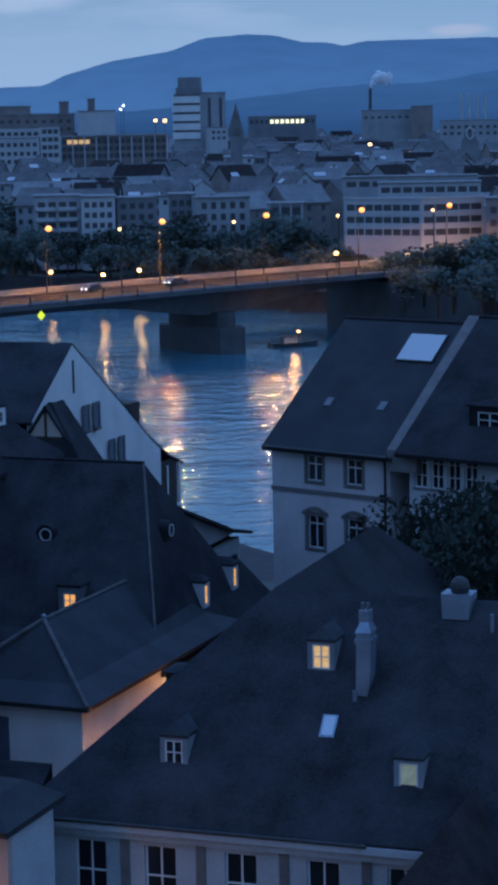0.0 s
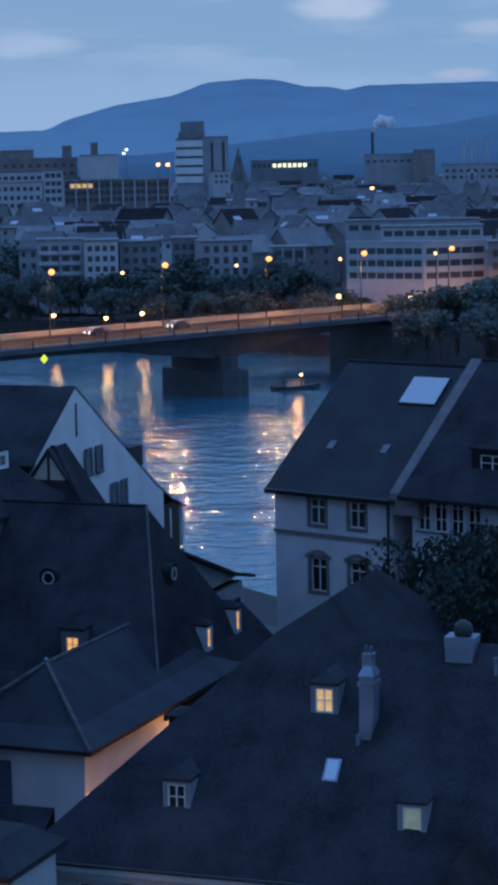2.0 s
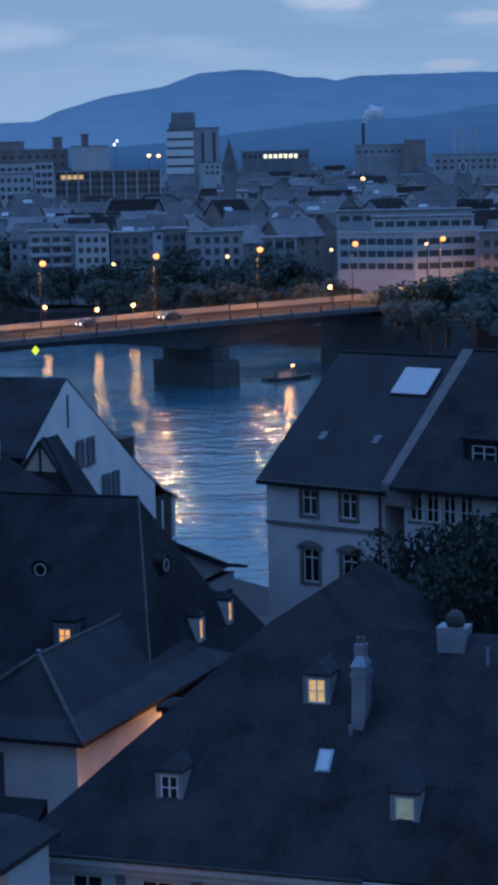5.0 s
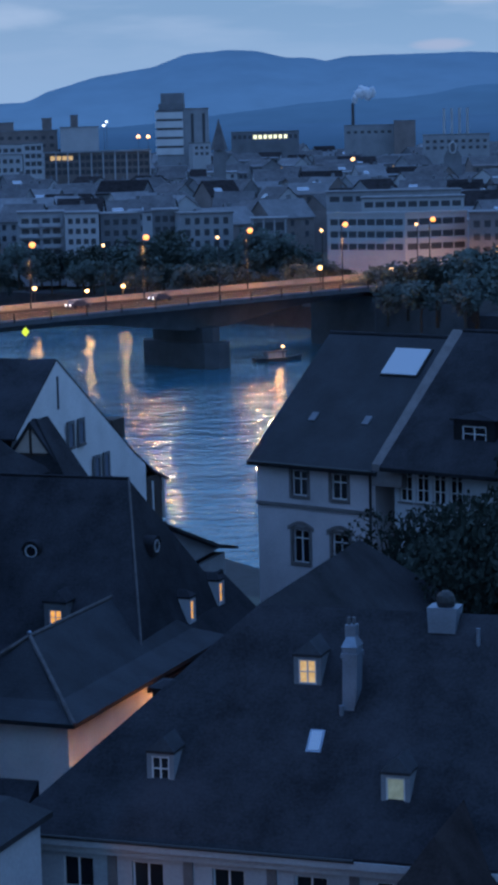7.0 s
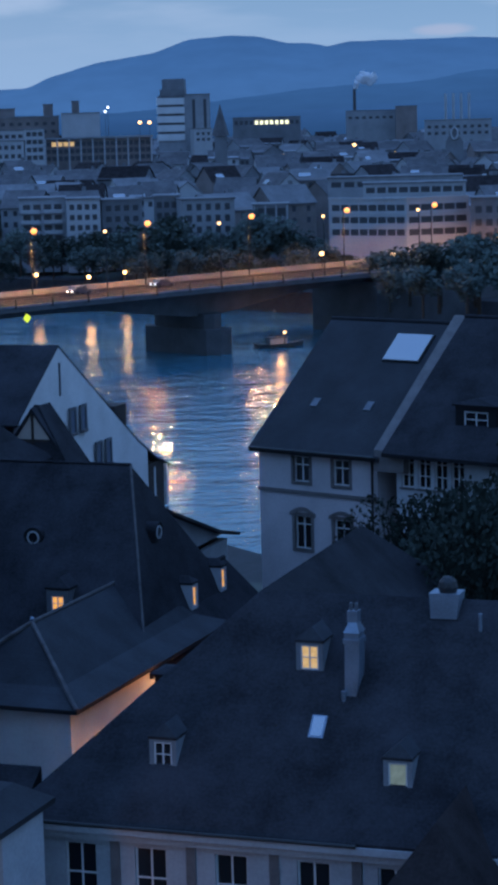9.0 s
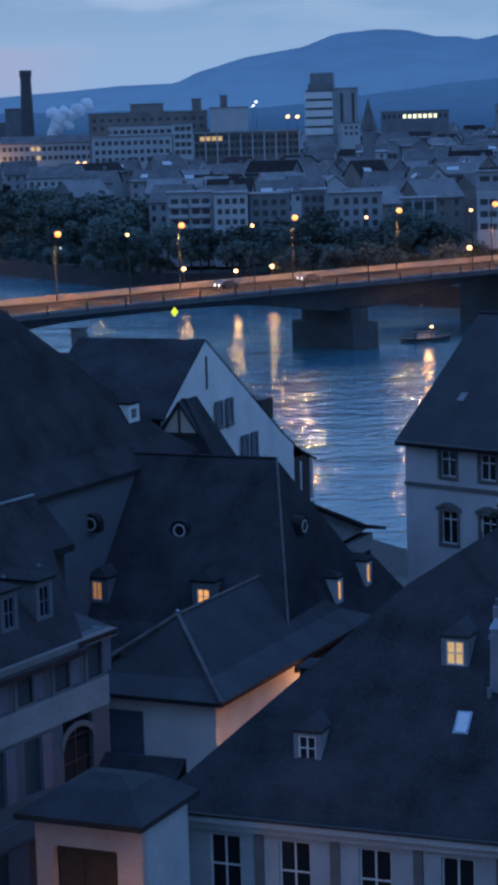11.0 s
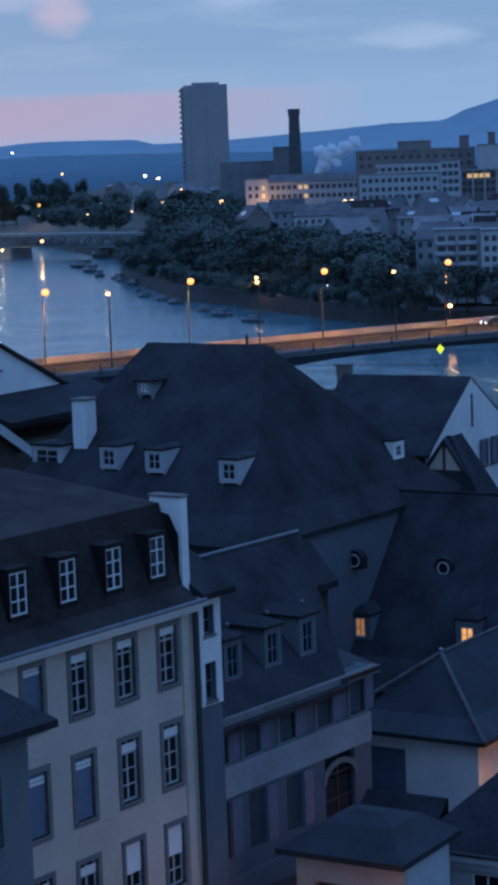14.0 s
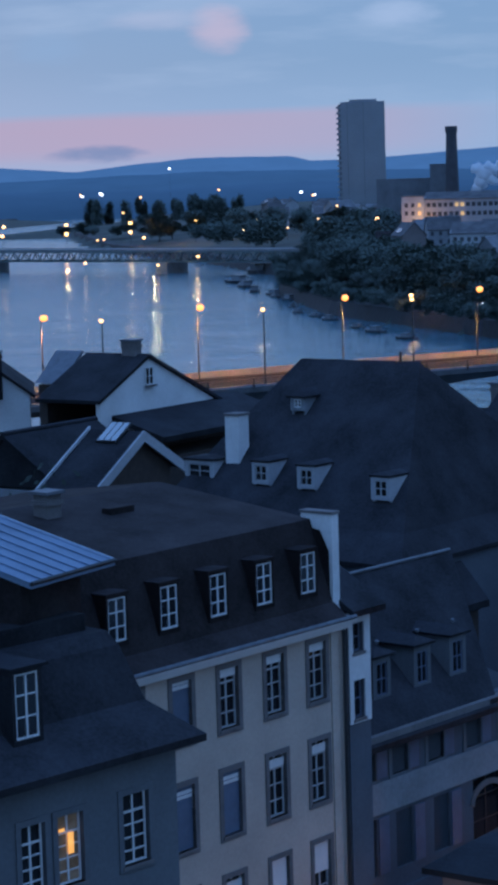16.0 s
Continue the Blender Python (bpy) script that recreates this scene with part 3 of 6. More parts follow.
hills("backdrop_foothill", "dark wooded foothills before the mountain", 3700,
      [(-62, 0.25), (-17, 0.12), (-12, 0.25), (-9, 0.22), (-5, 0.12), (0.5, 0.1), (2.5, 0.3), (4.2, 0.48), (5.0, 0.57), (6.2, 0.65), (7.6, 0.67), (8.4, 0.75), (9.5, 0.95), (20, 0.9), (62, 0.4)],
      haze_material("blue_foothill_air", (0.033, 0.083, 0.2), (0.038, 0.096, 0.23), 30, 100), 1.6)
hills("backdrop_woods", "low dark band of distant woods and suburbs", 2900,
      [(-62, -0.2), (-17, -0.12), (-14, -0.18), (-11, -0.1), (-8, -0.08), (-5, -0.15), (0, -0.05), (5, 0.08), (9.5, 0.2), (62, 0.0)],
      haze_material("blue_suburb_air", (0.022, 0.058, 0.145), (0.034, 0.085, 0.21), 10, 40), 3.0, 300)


# ---- road bridge ----
BRIDGE = 41.2


def road_bridge():
    """A haunched concrete girder bridge; its frame starts at the first lamp of the near row, x along it."""
    b = thing("road_bridge", "long low concrete girder bridge with lit roadway and railings", "bridge", pose(-76.5, 296, 0, 0, 0, BRIDGE))
    x0, x1, w = -40.0, 235.0, 15.5
    n = 110
    xs = [x0 + (x1 - x0) * i / n for i in range(n + 1)]

    def deck(x):
        return 10.75 + 0.55 * (1 - ((x - 95) / 130) ** 2)

    piers = (38.0, 126.5)

    def depth(x):
        return 1.9 + 3.0 * max(math.exp(-((x - p) / 17.0) ** 2) for p in piers)

    bm = bmesh.new()
    prof = []
    for x in xs:
        z = deck(x)
        prof.append([bm.verts.new((x, y, h)) for y, h in ((-0.6, z - 0.05), (-0.6, z - 0.75), (2.6, z - 1.0), (3.2, z - depth(x)), (w - 3.2, z - depth(x)), (w - 2.6, z - 1.0), (w + 0.6, z - 0.75), (w + 0.6, z - 0.05))])
    for p, q in zip(prof[:-1], prof[1:]):
        for i in range(8):
            bm.faces.new((p[i], q[i], q[(i + 1) % 8], p[(i + 1) % 8]))
    bm.faces.new(prof[0]), bm.faces.new(prof[-1][::-1])
    part("girder", bm, CONC_D, b)

    def strip(name, y0, y1, up, mat, thick=0.12):
        s = bmesh.new()
        rows = [[s.verts.new((x, y, deck(x) + h)) for y, h in ((y0, up), (y1, up), (y1, up - thick), (y0, up - thick))] for x in xs]
        for p, q in zip(rows[:-1], rows[1:]):
            for i in range(4):
                s.faces.new((p[i], q[i], q[(i + 1) % 4], p[(i + 1) % 4]))
        return part(name, s, mat, b)

    strip("carriageway", 2.5, w - 2.5, 0.02, ASPH)
    strip("footway", -0.35, 2.5, 0.16, FOOT, 0.2)
    strip("footway", w - 2.5, w + 0.35, 0.16, FOOT, 0.2)
    strip("handrail", -0.5, -0.42, 1.12, METAL_D, 0.08)
    strip("lower_rail", -0.49, -0.43, 0.6, METAL_D, 0.05)
    strip("kerb", -0.58, -0.36, 0.3, CONC, 0.3)
    strip("parapet", w + 0.36, w + 0.58, 1.05, CONC, 1.08)
    post = shared(("post", "bridge"), lambda: boxes((-0.11, 0.11, -0.12, 0.1, 0, 1.5)), METAL_D)
    for i in range(36):
        x = x0 + 4 + i * 7.4
        part("post", post, None, b, m=pose(x, -0.6, deck(x) - 0.25))
    for p in piers:
        s = bmesh.new()
        z = deck(p) - 4.6
        outline = [(-2.4, -4.5), (-1.0, -7.2), (1.0, -7.2), (2.4, -4.5), (2.4, w + 4.5), (1.0, w + 7.2), (-1.0, w + 7.2), (-2.4, w + 4.5)]
        prism(s, [(p + a * 0.8, y * 0.5 + 3.9, -3.2) for a, y in outline], (0, 0, z + 3.4))
        part("pier", s, CONC_D, b)
        s = bmesh.new()
        prism(s, [(p + a * 1.25, y * 0.62 + 2.9, -3.2) for a, y in outline], (0, 0, 7.5))
        part("pier_footing", s, CONC_D, b)
    part("abutment", boxes((166, 240, -0.3, w + 0.3, -2, 9.3)), CONC_D, b)
    # navigation board on the near face, given a glow of its own
    xs_ = 84.4
    s = bmesh.new()
    prism(s, [(xs_ - 0.75, -0.78, 9.55), (xs_, -0.78, 10.3), (xs_ + 0.75, -0.78, 9.55), (xs_, -0.78, 8.8)], (0, 0.08, 0))
    part("navigation_board", s, YELLOW, b, "yellow diamond-shaped navigation board")
    return b, deck


bridge, deck_height = road_bridge()


def street_lamp(x, y, z0, h, head, arm=1.6, ang=0.0, r=0.42, power=0.0, label="tall street lamp with glowing lantern on a slim pole", colour=(1.0, 0.39, 0.12)):
    l = thing("street_lamp", label, "street lamp", pose(x, y, z0, 0, 0, ang), "street lamps")
    bm = bmesh.new()
    rod(bm, (0, 0, 0), (0, 0, h * 0.97), 0.14, 0.08)
    part("pole", bm, METAL_D, l)
    bm = bmesh.new()
    rod(bm, (0, 0, h * 0.97 - 0.05), (0, arm, h), 0.06, 0.05)
    part("arm", bm, METAL_D, l)
    part("hood", rod(bmesh.new(), (0, arm, h + r * 0.85), (0, arm, h + r * 1.0), r * 0.5, r * 0.2, 10), METAL_D, l)
    part("lantern", shared(("lantern", head.name, r), lambda: ball(bmesh.new(), (0, 0, 0), r, 0.9), head), None, l, m=pose(0, arm, h))
    if power:
        lt = new("lamp_light", bpy.data.lights.new("lamp_light", "SPOT"))
        lt.data.energy, lt.data.color, lt.data.shadow_soft_size = power, colour, 0.4
        lt.data.spot_size, lt.data.spot_blend = radians(168), 0.06
        reach = arm + 1.8
        lt.location = (x - math.sin(radians(ang)) * reach, y + math.cos(radians(ang)) * reach, z0 + h - r - 0.6)
    return l


def on_bridge(x, y):
    c, s = math.cos(radians(BRIDGE)), math.sin(radians(BRIDGE))
    return -76.5 + c * x - s * y, 296 + s * x + c * y


# lanterns are oversized, so the ball takes in the halo of light
for i in range(9):
    s = 25.45 * i
    x, y = on_bridge(s, -0.05)
    street_lamp(x, y, deck_height(s) + 0.1, 10.6, MERC, 0.2, BRIDGE, 0.3, 0.0, "slim bridge lamp on the parapet side with pale lantern")
    x, y = on_bridge(25.1 * i - 2.2, 14.5)
    street_lamp(x, y, deck_height(s) + 0.1, 10.6, SODIUM, 0.9, BRIDGE + 180, 0.54, 13500.0, "tall bridge lamp with bright orange lantern")


# ---- near houses ----
def courtyard_house():
    """Large house with dormers, chimneys and a blue-grey facade; a front wing and a wing behind."""
    h = house("house", "large dark-roofed house with pale blue-grey facade and small dormers", -3.81, 76.91, -22.5)
    ze, sl = 16.11, 44
    m = math.tan(radians(sl))
    W = 13.86
    opt = dict(cols=2, rows=3, top=0.0, sill=True, surround=None)
    tops = [1.8, 4.4, 7.34, 10.28, 13.1, 16.0, 18.9]
    front = [(a + 0.02, 12.75, 1.16, 2.35, dict(opt, rows=1, top=1.1)) for i, a in enumerate(tops)] + [(a + 0.02, 9.3, 1.16, 2.2, opt) for a in tops]
    walls(h, 26, W, GROUND_N - 1, ze - 0.1, PALE, {"front": front})
    part("cornice", prism(bmesh.new(), [(-2.9, 0.0, ze - 0.8), (-2.9, -0.2, ze - 0.8), (-2.9, -0.2, ze - 0.5), (-2.9, -0.42, ze - 0.5), (-2.9, -0.42, ze - 0.24), (-2.9, 0.0, ze - 0.24)], (29.2, 0, 0)), PALE, h)
    part("link_wall", boxes((-2.9, 0.0, 0.0, 0.4, GROUND_N - 1, ze - 0.24)), PALE, h)
    part("link_roof", prism(bmesh.new(), [(-2.9, -0.3, ze - 0.2), (-2.9, -0.3, ze - 0.05), (-2.9, 1.6, ze + 1.1), (-2.9, 1.6, ze - 0.2)], (3.2, 0, 0)), TILE, h)
    for x in (0.5, 3.7, 6.5, 9.5, 12.4):
        part("pilaster", boxes((x - 0.17, x + 0.17, -0.07, 0.0, GROUND_N, ze - 0.75)), STONE, h)
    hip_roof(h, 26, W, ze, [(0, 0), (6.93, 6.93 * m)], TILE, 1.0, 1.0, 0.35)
    gutter(h, 12.3, ze - 0.2, -0.46, METAL_D)
    part("wing_wall", boxes((12.6, 19.0, -6.3, 0.0, GROUND_N - 1, 12.7)), PALE, h)
    bm = bmesh.new()
    k = [bm.verts.new(p) for p in ((12.0, -7.0, 12.5), (19.6, -7.0, 12.5), (19.6, 1.5, 12.5), (12.0, 1.5, 12.5), (15.8, -2.6, 17.7), (15.8, 3.3, 17.7))]
    for f in ((k[0], k[1], k[4]), (k[1], k[2], k[5], k[4]), (k[3], k[0], k[4], k[5]), (k[2], k[3], k[5]), (k[3], k[2], k[1], k[0])):
        bm.faces.new(f)
    part("wing_roof", bm, TILE_B, h)
    # wing behind
    wing = boxes((0.3, W - 0.3, W - 0.5, 27, GROUND_N - 1, ze - 0.1))
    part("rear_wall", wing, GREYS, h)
    bm = bmesh.new()
    hx = W / 2
    a = [bm.verts.new(p) for p in ((-0.35, W * 0.5, ze - 0.15), (-0.35, 27.3, ze - 0.15), (hx, 20.2, ze + 6.7), (hx, 6.93, ze + 6.7), (W + 0.35, W * 0.5, ze - 0.15), (W + 0.35, 27.3, ze - 0.15))]
    for f in ((a[0], a[3], a[2], a[1]), (a[4], a[5], a[2], a[3]), (a[1], a[2], a[5]), (a[0], a[4], a[3]), (a[0], a[1], a[5], a[4])):
        bm.faces.new(f)
    part("roof", bm, TILE, h)
    for u, v, kw in ((5.02, 1.43, dict(pane=PANE)), (9.48, 4.5, dict(pane=LIT_P)), (13.5, 1.3, dict(pane=LIT_D, cols=1, rows=1))):
        dormer(h, pose(u, v, ze + v * m - 0.05), 1.0, 1.12, 1.6, 0.66, 0.88, 0.42, face=DORM, o=0.03, roof=TILE_G, **kw)
    # dormer on the side slope
    dormer(h, pose(0.9, 12.0, ze + 0.9 * m, 0, 0, -90), 1.4, 1.2, 1.7, 0.8, 0.8, 0.15, face=TIMBER)
    # roof light, chimneys, vents
    q = pose(10.25, 2.55, ze + 2.55 * m + 0.05, sl)
    part("roof_light", boxes((-0.27, 0.27, 0, 0.9, 0, 0.09)), ZINC, h, "small raised roof light", q)
    part("pane", boxes((-0.2, 0.2, 0.07, 0.83, 0.09, 0.1)), SKYLIGHT, h, m=q)
    x, y = 11.25, 4.15
    bm = bmesh.new()
    prism(bm, [(x - 0.27, y - 0.35, ze + 5.2), (x + 0.25, y - 0.35, ze + 5.2), (x + 0.22, y - 0.35, ze + 4.4), (x + 0.05, y - 0.35, ze + 3.3), (x - 0.2, y - 0.35, ze + 3.3), (x - 0.25, y - 0.35, ze + 3.75), (x - 0.3, y - 0.35, ze + 3.8)], (0, 0.7, 0))
    box(bm, x - 0.27, x + 0.25, y - 0.35, y + 0.35, ze + 5.2, ze + 6.0)
    box(bm, x - 0.31, x + 0.29, y - 0.41, y + 0.41, ze + 5.62, ze + 5.78)
    part("chimney", bm, ZINC, h, "sheet-metal clad chimney")
    bm = bmesh.new()
    b = [(x - 0.3, y - 0.4), (x + 0.28, y - 0.4), (x + 0.28, y + 0.4), (x - 0.3, y + 0.4)]
    lo = [bm.verts.new((p[0], p[1], ze + 6.0)) for p in b]
    hi = [bm.verts.new((x + (p[0] - x) * 0.5, y + (p[1] - y) * 0.5, ze + 6.35)) for p in b]
    for i in range(4):
        bm.faces.new((lo[i], lo[(i + 1) % 4], hi[(i + 1) % 4], hi[i]))
    bm.faces.new(hi), bm.faces.new(lo[::-1])
    box(bm, x - 0.2, x + 0.18, y - 0.2, y + 0.2, ze + 6.35, ze + 6.75)
    part("chimney_cap", bm, ZINC, h)
    for dx in (-0.1, 0.08):
        part("chimney_pot", rod(bmesh.new(), (x + dx, y, ze + 6.75), (x + dx, y, ze + 7.0), 0.07), LEAD, h)
    x, y = 13.95, 6.6
    bm = bmesh.new()
    prism(bm, [(x - 0.55, y - 0.4, ze + 7.0), (x + 0.55, y - 0.4, ze + 7.0), (x + 0.45, y - 0.4, ze + 6.1), (x - 0.5, y - 0.4, ze + 6.1)], (0, 0.9, 0))
    part("chimney", bm, ZINC, h, "broad sheet-metal clad chimney head")
    bm = bmesh.new()
    ball(bm, (x + 0.05, y, ze + 7.2), 0.36, 1.1)
    part("chimney_cap", bm, METAL_D, h)
    part("vent_pipe", rod(bmesh.new(), (10.95, 3.7, ze + 3.5), (10.95, 3.7, ze + 3.95), 0.09), ZINC, h)
    part("vent_pipe", rod(bmesh.new(), (15.3, 6.0, ze + 5.7), (15.3, 6.0, ze + 6.4), 0.07), ZINC, h)


def gate_house():
    """Low rose-lit pavilion with an arched opening before the courtyard house."""
    h = house("gate_house", "low rose stucco pavilion with arched doorway and sheet roof", -7.75, 71.9, -24, "pavilion")
    ze = 17.5
    # front and left walls carry the pink lamplight in their colour
    bm = wall_mesh(3.95, GROUND_N - 1, ze, [(0.62, GROUND_N - 1, 2.4, ze - GROUND_N - 0.15)], 0.35)
    part("wall", bm, ROSE, h)
    part("wall", boxes((0, 0.35, 0.35, 3.4, GROUND_N - 1, ze)), ROSE, h)
    part("wall", boxes((3.6, 3.95, 0.35, 3.4, GROUND_N - 1, ze)), PALE, h)
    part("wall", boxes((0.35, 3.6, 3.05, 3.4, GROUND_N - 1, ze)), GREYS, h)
    # arch head and inner door
    bm = bmesh.new()
    arc = [(0.62, 0.05, ze - 0.4), (0.62, 0.05, ze - 1.35)] + [(1.82 - 1.2 * math.cos(a), 0.05, ze - 1.35 + 0.55 * math.sin(a)) for a in np.linspace(0, math.pi, 13)] + [(3.02, 0.05, ze - 0.4)]
    prism(bm, arc[:1] + arc[2:], (0, 0.28, 0))
    part("arch", bm, ROSE, h)
    part("door", boxes((0.7, 1.65, 0.28, 0.34, GROUND_N - 1, ze - 0.8), (1.7, 2.95, 0.26, 0.33, GROUND_N - 1, ze - 0.8)), TIMBER, h)
    bm = bmesh.new()
    pts = [(-0.5, -0.5, ze - 0.05), (4.2, -0.5, ze - 0.05), (4.2, 3.9, ze - 0.05), (-0.5, 3.9, ze - 0.05)]
    lo = [bm.verts.new((p[0], p[1], p[2] - 0.2)) for p in pts]
    mid = [bm.verts.new(p) for p in pts]
    m2 = [bm.verts.new(p) for p in ((0.7, 0.7, ze + 0.7), (3.2, 0.7, ze + 0.7), (3.2, 2.8, ze + 0.7), (0.7, 2.8, ze + 0.7))]
    hi = [bm.verts.new(p) for p in ((1.5, 1.5, ze + 1.0), (2.5, 1.5, ze + 1.0), (2.5, 2.0, ze + 1.0), (1.5, 2.0, ze + 1.0))]
    bm.faces.new(lo[::-1]), bm.faces.new(hi)
    for a, b in ((lo, mid), (mid, m2), (m2, hi)):
        for i in range(4):
            bm.faces.new((a[i], a[(i + 1) % 4], b[(i + 1) % 4], b[i]))
    part("roof", bm, TILE_G, h)


def alley_house():
    """Hip-roofed house whose side wall is lit from the alley."""
    h = house("house", "hip-roofed house with pale wall lit orange from the alley", -2.0 - 6.1 * math.cos(radians(-25)), 85.8 - 6.1 * math.sin(radians(-25)), -25)
    ze, sl = 17.5, 38
    m = math.tan(radians(sl))
    front = [(1.3, 14.0, 1.6, 2.6, dict(cols=2, rows=3, shutter=SHUT, sill=False))]
    walls(h, 6.1, 15, GROUND_N - 1, ze, WHITE, {"front": front})
    # ridge runs away from the front, so the roof is built turned by a quarter
    r = part("roof", bmesh.new(), TILE_G, h)
    bm = bmesh.new()
    o = 0.55
    e = [bm.verts.new(p) for p in ((-o, -o, ze - 0.3), (6.1 + o, -o, ze - 0.3), (6.1 + o, 15 + o, ze - 0.3), (-o, 15 + o, ze - 0.3))]
    k = [bm.verts.new((v.co.x, v.co.y, v.co.z + 0.17)) for v in e]
    f = [bm.verts.new(p) for p in ((0.7, 0.7, ze + 0.42), (5.4, 0.7, ze + 0.42), (5.4, 14.3, ze + 0.42), (0.7, 14.3, ze + 0.42))]
    a, b = bm.verts.new((3.05, 3.0, ze + 3.05 * m)), bm.verts.new((3.05, 12.5, ze + 3.05 * m))
    bm.faces.new(e[::-1])
    for lo, hi in ((e, k), (k, f)):
        for i in range(4):
            bm.faces.new((lo[i], lo[(i + 1) % 4], hi[(i + 1) % 4], hi[i]))
    for q in ((f[0], f[1], a), (f[1], f[2], b, a), (f[2], f[3], b), (f[3], f[0], a, b)):
        bm.faces.new(q)
    bmesh.ops.recalc_face_normals(bm, faces=bm.faces)
    bm.to_mesh(r.data)
    bm.free()
    r.data.materials.clear()
    r.data.materials.append(TILE_G)
    for p, q in (((6.1 + o, -o, ze - 0.1), (3.05, 3.0, ze + 3.08 * m)), ((-o, -o, ze - 0.1), (3.05, 3.0, ze + 3.08 * m)), ((3.05, 3.0, ze + 3.06 * m), (3.05, 12.5, ze + 3.06 * m))):
        part("ridge_cap", rod(bmesh.new(), p, q, 0.09), CAP, h)
    part("finial", ball(bmesh.new(), (3.05, 3.0, ze + 3.1 * m + 0.1), 0.1), ZINC, h)
    return h


def alley_lamp(x, y, z, power):
    l = thing("wall_lamp", "small wall lantern glowing orange in the alley", "wall lamp", pose(x, y, z))
    part("lantern", ball(bmesh.new(), (0, 0, 0), 0.14), SODIUM, l)
    part("bracket", rod(bmesh.new(), (0, 0, 0.12), (-0.6, 0.35, 0.25), 0.03), METAL_D, l)
    lt = new("lamp_light", bpy.data.lights.new("lamp_light", "POINT"))
    lt.data.energy, lt.data.color, lt.data.shadow_soft_size = power, (1.0, 0.42, 0.16), 0.15
    lt.location = (x + 0.1, y - 0.1, z - 0.3)


def corner_roof_house():
    """Broad old house behind, with oval dormers high up and lit dormers low on the roof."""
    h = house("house", "broad old house with steep dark tile roof and lit dormers", -13.5, 99.8, -24)
    ze, sl, W = 17.0, 47, 13.0
    m = math.tan(radians(sl))
    front = [(a, 13.8, 1.2, 2.1, dict(cols=2, rows=3, shutter=DARKSH)) for a in (1.5, 4.3, 7.1, 9.9)]
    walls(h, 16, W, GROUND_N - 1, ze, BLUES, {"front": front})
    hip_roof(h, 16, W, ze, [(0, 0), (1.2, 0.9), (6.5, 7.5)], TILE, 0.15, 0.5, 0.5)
    for u, v, up, kw in ((5.95, 1.0, 1.5, dict(pane=LIT_O, ww=0.5, wh=0.85)), (11.1, 1.2, 1.6, dict(pane=LIT, ww=0.6, wh=0.66))):
        dormer(h, pose(u, v + 0.6, ze + up), 1.05, 1.1, 1.9, rise=0.4, face=GREYS, o=0.06, **kw)
    # round windows in small hooded dormers
    for u, v, z, turn in ((5.75, 1.6, 22.05, 0), (9.0, 3.95, 21.5, 0), (14.25, 5.9, 21.6, 90)):
        oval_dormer(h, pose(u, v, z - 0.35, 0, 0, turn), deep=0.5 if u < 6 else 1.5)
    # mortared hip and ridge
    for p, q in (((16.05, -0.05, ze + 0.05), (15.4, 1.2, ze + 0.98)), ((15.4, 1.2, ze + 0.98), (12.75, 6.5, ze + 7.55)), ((12.75, 6.5, ze + 7.55), (1.0, 6.5, ze + 7.55))):
        part("ridge_cap", rod(bmesh.new(), p, q, 0.06), CAP if q[2] > p[2] else TILE, h)


